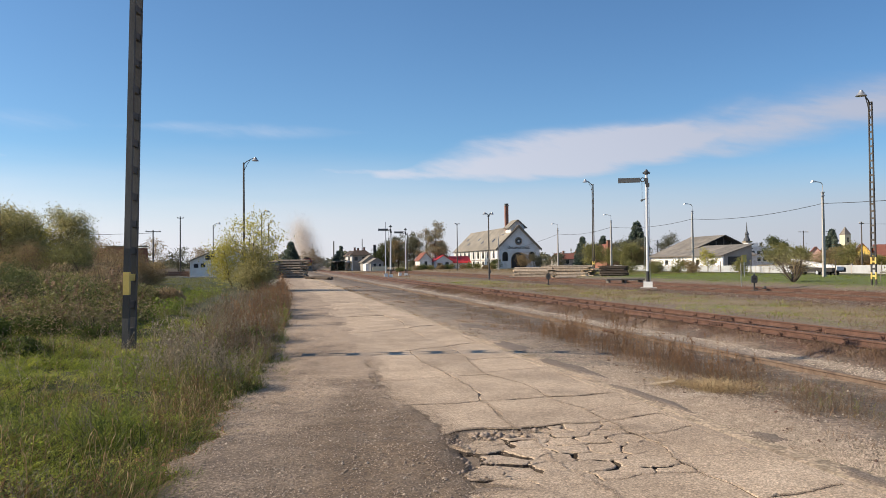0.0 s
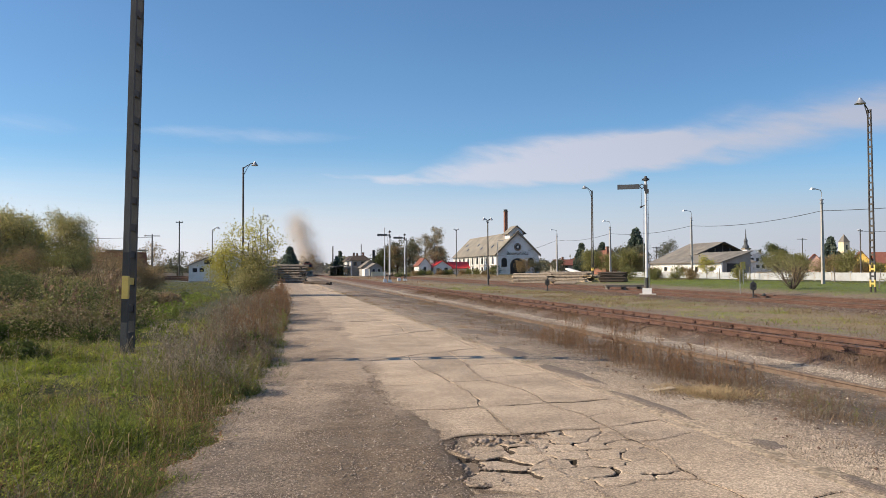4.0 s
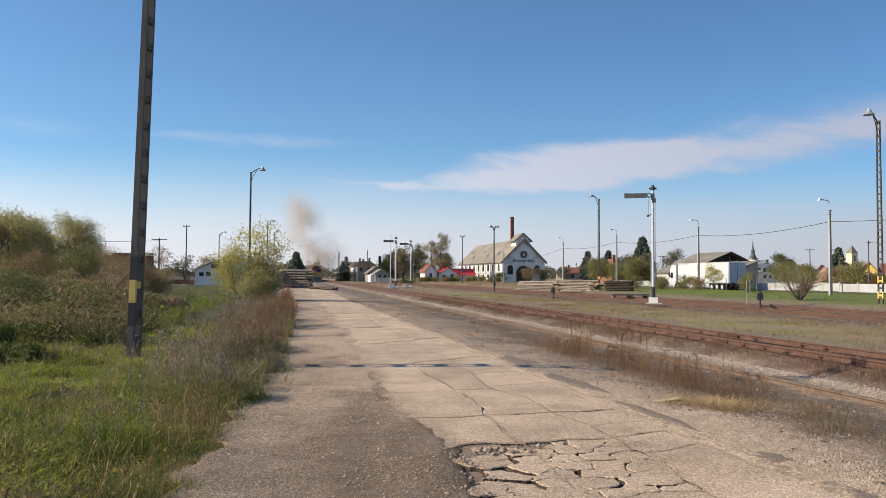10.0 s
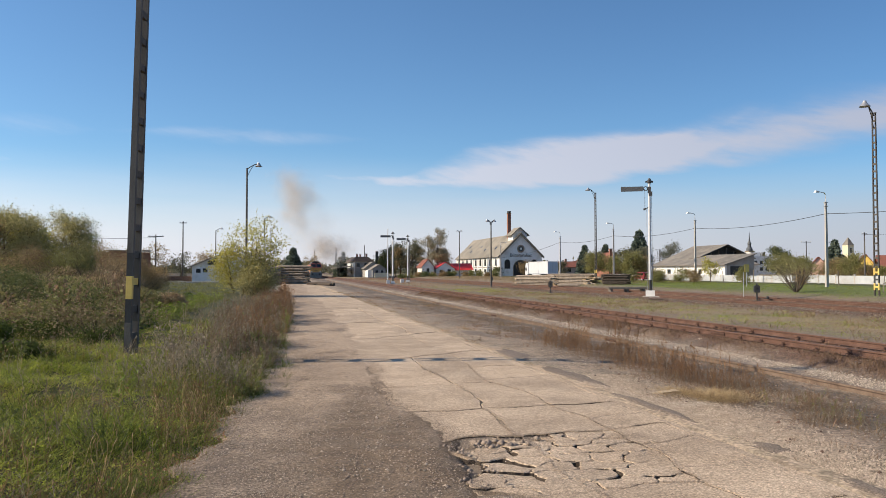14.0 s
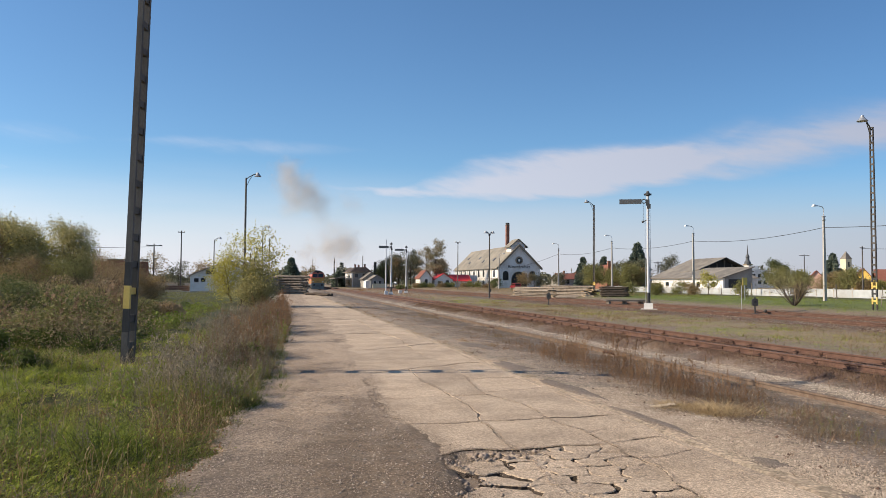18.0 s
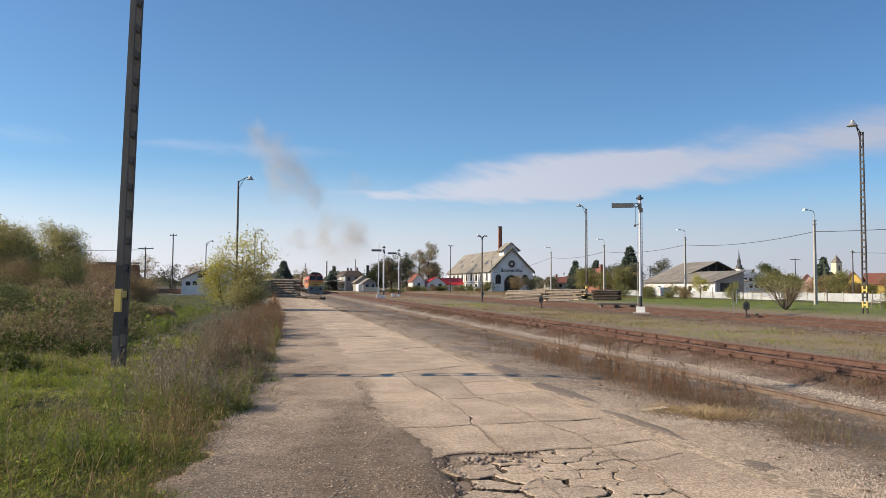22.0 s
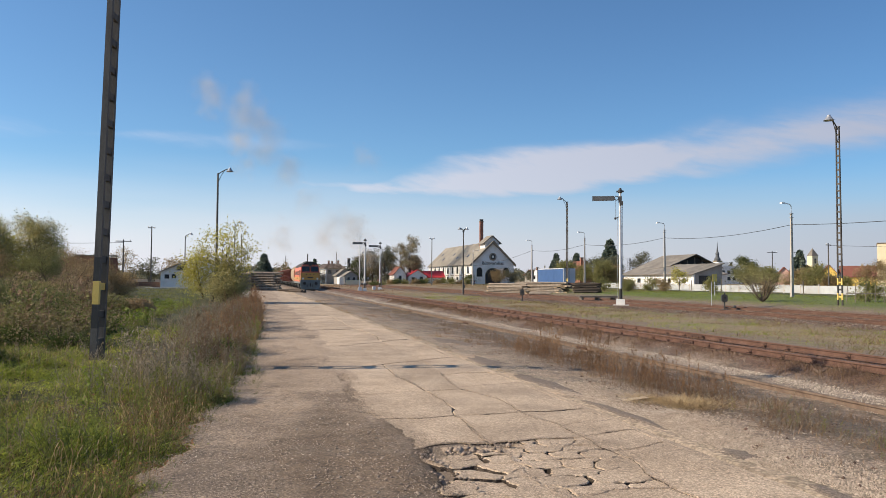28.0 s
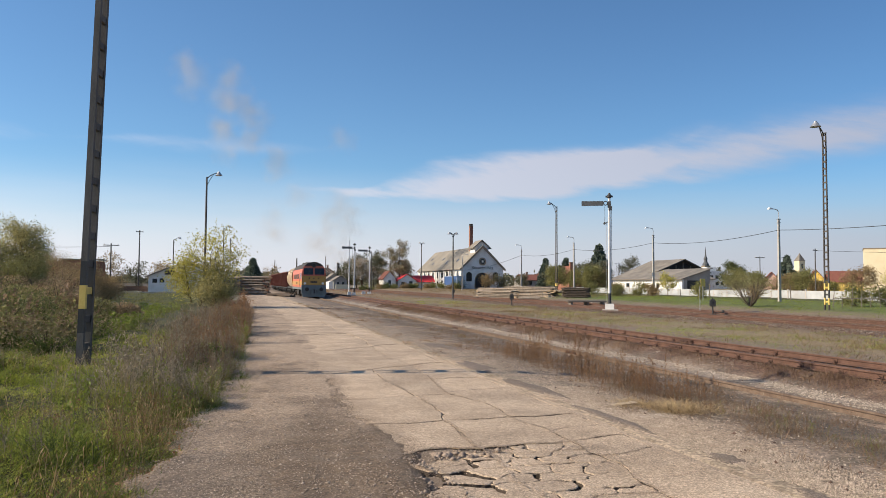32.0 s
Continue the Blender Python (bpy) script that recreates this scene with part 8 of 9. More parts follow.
DARK_LOGS = [dark_log(me) for me in LOGS]


def stack(x, y, turn, length, rows, across, label, r=0.2, seed=1, slack=0.05, cross=False, rise=1.86, logs=None):
    rr = random.Random(seed)
    t = thing("log_stack", pose(x, y, float(ground_z(x, y)) + 0.02, 0, 0, turn), label, "timber")
    for k in range(rows):
        n = across - (k // 2 if not cross else 0)
        for q in range(n):
            o = new("log", rr.choice(logs or LOGS))
            o.parent = t
            s = r / 0.2
            ln = length * rr.uniform(0.82, 1.08)
            o.matrix_basis = Matrix.Translation(((q - (n - 1) / 2) * r * 2.1 + (r if k % 2 else 0) * 0.8 + rr.uniform(-slack, slack), rr.uniform(-0.1, 0.1) * length, r + k * r * rise)) @ Matrix.Rotation(radians(rr.uniform(-1.5, 1.5)), 4, "Z") @ Matrix.Rotation(rr.uniform(0, 6.28), 4, "Y") @ Matrix.Diagonal((s, ln, s, 1))
    for k in range(1, rows if rise > 2 else 0):
        for q in (-0.36, 0.0, 0.34):
            wide = (across - k // 2) * r * 1.05
            part("spacer", Geo().box(-wide, wide, length * q - 0.05, length * q + 0.05, k * r * rise - 0.05, k * r * rise + 0.05), M["wood_grey"], t)
    for q in (-0.3, 0.3):
        part("bearer", Geo().box(-across * r * 1.05, across * r * 1.05, length * q - 0.1, length * q + 0.1, -0.06, 0.02), M["wood_grey"], t)
    return t


stack(1.4, 96.5, 80, 3.8, 8, 8, "grey stack of weathered round logs by the track", 0.14, 1, 0.10, rise=2.25)
stack(-1.8, 96.0, 86, 3.2, 7, 9, "grey stack of weathered round logs by the bushes", 0.14, 2, 0.10, rise=2.2)
stack(4.6, 92.0, 60, 3.0, 1, 4, "loose dark logs lying beside the track", 0.14, 7, 0.6, logs=DARK_LOGS)
stack(5.4, 88.0, 35, 2.4, 1, 3, "loose dark logs lying beside the track", 0.13, 8, 0.6, logs=DARK_LOGS)
pile = thing("timber_pile", pose(-14.0, 106.5, float(ground_z(-14.0, 106.5)), 0, 0, 4), "low dark pile of old squared timber beside the shed", "timber")
for k in range(9):
    part("beam", Geo().box(-1.9 + 0.2 * (k % 3), 1.7 - 0.25 * (k % 2), -0.7 + 0.36 * (k % 4), -0.40 + 0.36 * (k % 4), 0.26 * (k // 4), 0.24 + 0.26 * (k // 4)), M["stone_red"], pile)
stack(-19.5, 110.0, 88, 2.2, 6, 5, "dark heap of old timber behind the verge", 0.16, 10, 0.1, logs=DARK_LOGS)
stack(35.6, 98.0, 19, 8.4, 7, 9, "long low stack of pale round timber in the yard", 0.095, 3, rise=2.15)
stack(38.2, 92.0, 20, 7.8, 7, 9, "long low stack of pale round timber in the yard", 0.095, 4, rise=2.15)
stack(41.2, 84.8, 75, 3.0, 6, 8, "short stack of dark sleepers and logs", 0.11, 5, logs=DARK_LOGS)
stack(36.0, 88.0, 60, 2.6, 1, 5, "loose pale logs on the ground", 0.15, 6, 0.5)
bench = thing("sleeper_platform", pose(33.4, 66.4, -0.3, 0, 0, -12), "low dark platform of old sleepers on short legs", "platform")
for k in range(5):
    part("beam", Geo().box(-1.9 + 0.12 * (k % 2), 1.9 - 0.15 * (k % 3), -0.6 + k * 0.26, -0.38 + k * 0.26, 0.20, 0.36), M["wood_grey"], bench)
for s in (-1.6, 0, 1.6):
    part("leg", Geo().box(s - 0.1, s + 0.1, -0.5, 0.6, -0.1, 0.20), M["wood_grey"], bench)

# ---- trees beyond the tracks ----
for x, y, h, w, mt, n, sd, lf in ((49.5, 230, 14.5, 3.4, "leaf_tan", 2600, 51, 0.30), (46.6, 232, 13.4, 2.8, "leaf_tan", 2000, 52, 0.28), (42.0, 236, 10.5, 3.4, "leaf_hazed", 2200, 53, 0.3), (38.5, 238, 9.5, 3.0, "leaf_brown", 1800, 153, 0.28), (44.6, 244, 11.5, 3.4, "leaf_hazed", 2600, 154, 0.28), (35.4, 246, 9.8, 3.4, "leaf_hazed", 2400, 155, 0.28), (40.2, 250, 11.0, 3.4, "leaf_hazed", 2400, 156, 0.28), (37.0, 240, 9.0, 3.6, "leaf_hazed", 2600, 54, 0.3), (33.0, 240, 7.0, 3.6, "leaf_dark", 2400, 55, 0.3), (53.5, 246, 9.0, 3.0, "leaf_brown", 2200, 56, 0.3), (58, 262, 8.0, 3.6, "leaf_hazed", 2400, 57, 0.3),
                                 (62.0, 205, 2.6, 1.6, "leaf_dark", 1200, 58, 0.22), (72.0, 208, 4.4, 2.4, "leaf_brown", 1300, 59, 0.2), (75.0, 208, 3.8, 2.4, "leaf_hazed", 1800, 60, 0.22), (80.0, 200, 4.2, 2.4, "leaf_hazed", 2000, 61, 0.22),
                                 (80.2, 177, 6.2, 3.2, "leaf_olive", 3000, 62, 0.24), (83.5, 172, 5.0, 3.0, "leaf_olive", 2600, 63, 0.22), (86.5, 168, 6.0, 3.2, "leaf_olive", 3000, 64, 0.24), (90.0, 170, 5.0, 2.8, "leaf_brown", 2400, 65, 0.22), (86.0, 190, 6.5, 3.2, "leaf_hazed", 2600, 66, 0.26), (94, 188, 7.4, 3.4, "leaf_hazed", 2600, 67, 0.26), (126, 218, 10, 4.4, "leaf_hazed", 2600, 68, 0.3), (112, 215, 8.5, 4.4, "leaf_hazed", 2600, 69, 0.3),
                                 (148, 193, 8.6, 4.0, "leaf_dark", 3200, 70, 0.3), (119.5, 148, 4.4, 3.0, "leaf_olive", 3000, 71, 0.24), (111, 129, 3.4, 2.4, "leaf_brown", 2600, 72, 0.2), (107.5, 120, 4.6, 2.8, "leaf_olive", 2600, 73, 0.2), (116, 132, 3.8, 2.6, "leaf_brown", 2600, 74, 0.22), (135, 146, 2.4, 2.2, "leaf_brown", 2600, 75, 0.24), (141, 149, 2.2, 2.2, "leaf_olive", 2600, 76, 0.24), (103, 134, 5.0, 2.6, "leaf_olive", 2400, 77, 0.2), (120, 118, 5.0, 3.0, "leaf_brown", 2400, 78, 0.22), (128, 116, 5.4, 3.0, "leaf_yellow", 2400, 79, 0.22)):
    tree("tree", x, y, h, w, M[mt], {"leaf_yellow": "autumn tree with yellowing crown beyond the yard", "leaf_brown": "thin brown autumn tree beyond the yard", "leaf_olive": "olive-green tree beyond the yard", "leaf_dark": "dark green tree beyond the yard", "leaf_tan": "tall tree with a thin tan autumn crown", "leaf_hazed": "far tree with haze put into its grey-green leaf colour"}[mt], int(n * 1.6), lf * 0.72, sd, 0.18, 0.018 * h, 24, 1, 0.11 * w + 0.22)
conifer(116.9, 223, 14.8, 6.4, "tall dark spruce behind the gardens", 81, 16000)
conifer(97.7, 224, 10.2, 4.0, "dark spruce behind the gardens", 82, 6000)
conifer(106.5, 227, 10.6, 4.2, "dark spruce behind the gardens", 83, 6000)
conifer(194, 224, 12.6, 6.0, "dark spruce beside the church tower", 84, 7000)
tree("bush", 40.2, 50.6, 2.6, 3.3, M["leaf_mixed"], "spreading many-stemmed shrub with thin foliage in the meadow", 1500, 0.055, 97, 0.45, 0.17, 90, 26, 0.20, "shrub")
tree("small_tree", 57.6, 89.6, 2.9, 1.1, M["leaf_yellow"], "small tree with yellow leaves by the street", 1300, 0.11, 92, 0.3, 0.06, 14, 1, 0.26)
for k, (x, y, w, mt) in enumerate(((50.6, 91.3, 1.5, "leaf_olive"), (51.8, 93.0, 1.5, "leaf_brown"), (52.6, 89.0, 1.5, "leaf_olive"), (54.0, 87.5, 1.4, "leaf_brown"), (49.0, 95.0, 1.5, "leaf_olive"), (50.5, 72.0, 0.8, "leaf_olive"), (56.6, 70.6, 0.7, "leaf_brown"), (47.6, 47.5, 1.4, "leaf_olive"), (49.5, 46.5, 1.3, "leaf_dark"))):
    tree("shrub", x, y, 1.5 + 0.15 * (k % 3), w, M[mt], "low ragged hedge bush by the street", 1500, 0.10, 95 + k, 0.1, 0.04, 16, 3, 0.28, "shrub")


for k in range(13):
    hx = 33.0 + k * 2.3 + random.uniform(-0.5, 0.5)
    tree("shrub", hx, 204 + random.uniform(-3, 3), random.uniform(0.7, 1.4), 1.5, M[random.choice(("leaf_dark", "leaf_olive", "leaf_brown"))], "low dark bush along the far side of the yard", 700, 0.2, 300 + k, 0.1, 0.05, 12, 2, 0.4, "shrub")


def far_woods():
    """A belt of distant woods along the horizon, as many small leaf clumps."""
    r = np.random.default_rng(9)
    n = 26000
    az = np.radians(r.uniform(-34, 56, n))
    d = r.uniform(420, 640, n)
    x, y = np.sin(az) * d, np.cos(az) * d
    top = 5.5 + 3.0 * np.sin(az * 23) + 2.2 * np.sin(az * 61 + 1) + 1.6 * np.sin(az * 140 + 2)
    z = r.random(n) ** 0.8 * np.maximum(top, 2.5)
    c = np.stack([x, y, z], -1)
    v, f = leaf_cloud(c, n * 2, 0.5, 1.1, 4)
    # the woods' leaf colour carries the haze of the distance
    tagged(new("distant_woods", mesh_np("distant_woods", v, f, M["leaf_hazed"])), "belt of distant autumn woods on the horizon", "woods", kind="stuff")


far_woods()
for k, (x, y, hh) in enumerate(((24.0, 332, 15.4), (30.0, 270, 14.0), (13.0, 300, 13.0))):
    t = thing("factory_chimney" if k == 0 else "far_mast", pose(x, y, 0), "far slender sooty chimney" if k == 0 else "far slender grey mast by the station", "chimney" if k == 0 else "mast")
    part("shaft", Geo().tube((0, 0, 0), (0, 0, hh * 0.8), 0.36 if k == 0 else 0.2, 0.26 if k == 0 else 0.14, 10), M["post_dark" if k == 0 else "post"], t)

# ---- locomotive and wagons (front at y = 0, rail top at z = 0, running towards -y) ----
V = {
    "orange": surface("loco_orange", two((0.56, 0.125, 0.07), (0.66, 0.185, 0.11)), 1.2, 0.5, 0.05, 30, moving=True, dirt=((0.30, 0.10, 0.06), 0.55, 0.9)),
    "band": surface("loco_yellow_band", two((0.42, 0.225, 0.05), (0.54, 0.31, 0.07)), 1.2, 0.45, 0.05, 30, moving=True, dirt=((0.4, 0.22, 0.06), 0.5, 0.9)),
    "blue_grey": surface("loco_frame_grey", two((0.10, 0.125, 0.125), (0.19, 0.22, 0.215)), 1.5, 0.6, 0.1, 30, moving=True),
    "roof": surface("loco_roof_sooty", two((0.030, 0.028, 0.026), (0.07, 0.062, 0.055)), 1.5, 0.8, 0.1, 20, moving=True),
    "iron": surface("running_gear", two((0.022, 0.02, 0.018), (0.05, 0.045, 0.04)), 3, 0.75, 0.2, 30, moving=True),
    "pane": surface("cab_glass", two((0.012, 0.014, 0.016), (0.02, 0.022, 0.025)), 2, 0.06, 0.0, 30, moving=True),
    "lens": surface("lamp_lens", two((0.65, 0.65, 0.6), (0.75, 0.75, 0.7)), 2, 0.2, 0.0, 30, moving=True),
    "wagon_brown": surface("wagon_brown", two((0.11, 0.038, 0.024), (0.18, 0.065, 0.042), (0.23, 0.09, 0.06)), 0.8, 0.8, 0.1, 20, moving=True, dirt=((0.08, 0.05, 0.04), 0.5, 0.7)),
    "hopper_cream": surface("hopper_dusty_cream", two((0.42, 0.31, 0.20), (0.56, 0.44, 0.31)), 0.7, 0.8, 0.1, 20, moving=True, dirt=((0.24, 0.17, 0.11), 0.6, 0.5)),
    "truck_white": surface("truck_white", two((0.54, 0.55, 0.56), (0.62, 0.63, 0.64)), 0.8, 0.45, 0.0, 20, moving=True),
    "truck_blue": surface("tarpaulin_blue", two((0.034, 0.085, 0.21), (0.05, 0.112, 0.265)), 0.8, 0.6, 0.05, 10, moving=True),
    # grey fittings, and rear doors with their shade put into the colour
    "truck_grey_and_shade": surface("truck_grey_and_rear_shade", two((0.40, 0.43, 0.47), (0.48, 0.51, 0.55)), 0.8, 0.5, 0.0, 20, moving=True),
    "tyre": surface("tyre", two((0.014, 0.014, 0.014), (0.03, 0.03, 0.03)), 3, 0.9, 0.1, 30, moving=True),
    "van_red": surface("van_red", two((0.17, 0.010, 0.016), (0.24, 0.016, 0.022)), 1, 0.3, 0.0, 30, moving=True),
    "lamp_red": surface("tail_lamp_red", two((0.5, 0.02, 0.02), (0.6, 0.03, 0.03)), 1, 0.3, 0.0, 30, moving=True),
}


def section(w, eave, top, n=7, low=1.15):
    """Half-round topped cross-section, from one lower corner to the other."""
    r = [(-w, low), (-w, eave)]
    for k in range(1, n):
        a = math.pi * (1 - k / n)
        r.append((w * math.cos(a) * (0.98 if 0 < k < n else 1), eave + (top - eave) * math.sin(a) ** 0.85))
    return r + [(w, eave), (w, low)]


def bogie(t, y, axles, r=0.50):
    b = part("bogie_frame", Geo().box(-1.12, -0.98, y - axles[-1] - 0.7, y + axles[-1] + 0.7, 0.42, 0.82).box(0.98, 1.12, y - axles[-1] - 0.7, y + axles[-1] + 0.7, 0.42, 0.82).box(-1.0, 1.0, y - 0.3, y + 0.3, 0.5, 0.85), V["iron"], t)
    for a in axles:
        g = Geo()
        for s in (-0.75, 0.75):
            g.tube((s - 0.07, y + a, r), (s + 0.07, y + a, r), r, n=18)
        g.tube((-0.9, y + a, r), (0.9, y + a, r), 0.09, n=8)
        part("wheelset", g, V["iron"], b)
        part("axle_box", Geo().box(-1.2, -1.08, y + a - 0.16, y + a + 0.16, r - 0.16, r + 0.16).box(1.08, 1.2, y + a - 0.16, y + a + 0.16, r - 0.16, r + 0.16), V["iron"], b)
    return b


def buffers(t, y, s):
    for x in (-0.875, 0.875):
        part("buffer", Geo().tube((x, y, 1.05), (x, y + s * 0.45, 1.05), 0.10, n=10).tube((x, y + s * 0.45, 1.05), (x, y + s * 0.52, 1.05), 0.24, n=14), V["iron"], t)


def locomotive():
    t = thing("locomotive", pose(8.67, 237, -0.24), "orange diesel locomotive with a yellow front band and sooty roof", "locomotive")
    L = 17.2
    sec = section(1.46, 3.05, 4.42, 10, 1.28)
    # cab end leans back a little above the waist
    g = Geo()
    n = len(sec)
    rings = [(0.30, 1.0), (0.55, 1.0), (L - 0.55, 1.0), (L - 0.30, 1.0)]
    pts = []
    for yy, k in rings:
        pts += [(x * k, yy + (0.0 if z < 2.8 else 0.16 * (z - 2.8) * (1 if yy < 5 else -1)), z) for x, z in sec]
    g.add(pts, [(i * n + k, i * n + k + 1, (i + 1) * n + k + 1, (i + 1) * n + k) for i in range(3) for k in range(n - 1)] + [tuple(range(n)), tuple(range(3 * n, 4 * n))])
    body = part("body", g, V["orange"], t, "orange painted body")
    roof = [(x * 1.01, z + 0.02) for x, z in section(1.46, 3.05, 4.42, 10, 3.42)[1:-1] if z > 3.40]
    part("roof", Geo().prism([(roof[0][0], roof[0][1] - 0.01)] + roof + [(roof[-1][0], roof[-1][1] - 0.01)], "y", 0.62, L - 0.62), V["roof"], t, "sooty dark roof")
    part("brow", Geo().prism([(x, z) for x, z in section(1.47, 3.07, 4.44, 10, 3.6) if z > 3.70], "y", 0.38, 0.75), V["roof"], t)
    # yellow band round the nose
    part("front_band", Geo().box(-1.475, 1.475, 0.27, 0.34, 1.58, 2.68), V["band"], t, "yellow band across the front")
    for s in (-1, 1):
        part("side_band", Geo().box(min(s * 1.462, s * 1.478), max(s * 1.462, s * 1.478), 0.34, L - 0.34, 1.58, 2.05), V["band"], t)
    # windscreens
    for s in (-1, 1):
        x0, x1 = (0.08, 1.26) if s > 0 else (-1.26, -0.08)
        part("windscreen_frame", Geo().add([(x0 - 0.06, 0.285, 2.80), (x1 + 0.06, 0.285, 2.80), (x1 + 0.02, 0.39, 3.72), (x0 - 0.02, 0.39, 3.72), (x0 - 0.06, 0.33, 2.80), (x1 + 0.06, 0.33, 2.80), (x1 + 0.02, 0.45, 3.72), (x0 - 0.02, 0.45, 3.72)],
                                           [(3, 2, 1, 0), (4, 5, 6, 7), (0, 1, 5, 4), (1, 2, 6, 5), (2, 3, 7, 6), (3, 0, 4, 7)]), V["orange"], body)
        part("windscreen", Geo().add([(x0, 0.272, 2.86), (x1, 0.272, 2.86), (x1 - 0.03, 0.372, 3.66), (x0 + 0.03, 0.372, 3.66), (x0, 0.3, 2.86), (x1, 0.3, 2.86), (x1 - 0.03, 0.4, 3.66), (x0 + 0.03, 0.4, 3.66)],
                                     [(3, 2, 1, 0), (4, 5, 6, 7), (0, 1, 5, 4), (1, 2, 6, 5), (2, 3, 7, 6), (3, 0, 4, 7)]), V["pane"], body, "dark windscreen")
        part("wiper", Geo().tube((x0 + 0.5, 0.26, 2.84), (x0 + 0.75, 0.30, 3.3), 0.015, n=5), V["iron"], body)
        for yy in (1.3, 2.3):
            part("cab_window", Geo().box(min(s * 1.455, s * 1.475), max(s * 1.455, s * 1.475), yy - 0.35, yy + 0.35, 2.35, 3.1), V["pane"], body)
        part("door", Geo().box(min(s * 1.462, s * 1.482), max(s * 1.462, s * 1.482), 3.0, 3.65, 1.3, 3.1), V["roof"], body, "dark cab door")
        for k in range(6):
            part("grille", Geo().box(min(s * 1.455, s * 1.475), max(s * 1.455, s * 1.475), 5.0 + k * 1.7, 6.2 + k * 1.7, 2.35, 2.95), V["roof"], body)
        part("front_lamp", Geo().tube((s * 1.10, 0.20, 1.78), (s * 1.10, 0.29, 1.78), 0.15, n=12), V["lens"], t)
        part("number_plate_bar", Geo().box(min(s * 1.48, s * 1.49), max(s * 1.48, s * 1.49), 7.5, 9.2, 1.72, 1.9), V["iron"], t)
    part("headlight", Geo().tube((0, 0.34, 3.98), (0, 0.60, 3.98), 0.24, n=16), V["iron"], t, "round headlight housing")
    part("headlight_lens", Geo().tube((0, 0.32, 3.98), (0, 0.35, 3.98), 0.18, n=16), V["pane"], t)
    for x in (-0.55, 0.0, 0.55):
        part("badge", Geo().tube((x, 0.255, 2.42), (x, 0.28, 2.42), 0.13, n=3), V["roof"], t, "dark mark on the yellow band")
    part("plate_bar", Geo().box(-0.42, 0.42, 0.255, 0.28, 1.86, 2.04), V["roof"], t, "dark plate on the front")
    part("frame", Geo().box(-1.48, 1.48, 0.25, L - 0.25, 1.0, 1.30), V["blue_grey"], t)
    part("skirt", Geo().box(-1.5, 1.5, 0.2, 0.42, 0.42, 1.56), V["blue_grey"], t, "blue-grey front skirt")
    part("snowplough", Geo().prism([(-1.35, 0.12), (1.35, 0.12), (1.45, 0.62), (-1.45, 0.62)], "y", 0.02, 0.2), V["blue_grey"], t)
    part("coupling", Geo().tube((0, 0.2, 1.02), (0, -0.35, 0.98), 0.07, n=8).box(-0.07, 0.07, -0.36, -0.28, 0.55, 1.02), V["iron"], t)
    for s in (-1, 1):
        part("brake_hose", Geo().path([(s * 0.35, 0.18, 0.95), (s * 0.36, -0.05, 0.80), (s * 0.38, 0.02, 0.45)], 0.03, 5), V["iron"], t)
        part("step", Geo().box(min(s * 1.15, s * 1.45), max(s * 1.15, s * 1.45), 0.5, 0.75, 0.35, 0.40), V["iron"], t)
        part("handrail", Geo().tube((s * 1.40, 0.24, 1.4), (s * 1.40, 0.24, 2.5), 0.02, n=5), V["iron"], t)
    buffers(t, 0.2, -1)
    buffers(t, L - 0.2, 1)
    bogie(t, 3.9, (-2.1, 0, 2.1), 0.52)
    bogie(t, L - 3.9, (-2.1, 0, 2.1), 0.52)
    part("fuel_tank", Geo().box(-1.3, 1.3, 6.9, 10.3, 0.35, 1.0), V["iron"], t)
    for yy in (7.6, 8.6, 11.5):
        part("roof_vent", Geo().tube((0, yy, 4.3), (0, yy, 4.55), 0.45, 0.4, 12), V["roof"], t)
    part("exhaust", Geo().box(-0.25, 0.25, 9.4, 9.9, 4.3, 4.62), V["roof"], t, "sooty exhaust stack")
    return t


def hopper_wagon(y):
    t = thing("hopper_wagon", pose(8.67, 237 + y, -0.24), "dusty cream hopper wagon with rounded sides", "wagon")
    L = 12.0
    sec = [(-1.0, 1.25), (-1.42, 1.9), (-1.48, 2.8), (-1.30, 3.55), (-0.8, 4.0), (0, 4.1), (0.8, 4.0), (1.30, 3.55), (1.48, 2.8), (1.42, 1.9), (1.0, 1.25)]
    part("body", Geo().prism(sec, "y", 0.7, L - 0.7), V["hopper_cream"], t, "", True)
    for yy in (0.7, 3.2, 5.9, 8.6, L - 0.8):
        part("rib", Geo().prism([(x * 1.03, 1.25 + (z - 1.25) * 1.01) for x, z in sec], "y", yy, yy + 0.10), V["hopper_cream"], t)
    part("frame", Geo().box(-1.35, 1.35, 0.3, L - 0.3, 0.95, 1.25), V["iron"], t)
    part("end_ladder", Geo().tube((-0.6, 0.6, 1.2), (-0.6, 0.6, 3.8), 0.03, n=5).tube((-0.2, 0.6, 1.2), (-0.2, 0.6, 3.8), 0.03, n=5), V["iron"], t)
    part("roof_hatch", Geo().box(-0.4, 0.4, 1.5, L - 1.5, 4.05, 4.2), V["iron"], t)
    buffers(t, 0.3, -1)
    bogie(t, 2.2, (-0.9, 0.9), 0.46)
    bogie(t, L - 2.2, (-0.9, 0.9), 0.46)
    return t


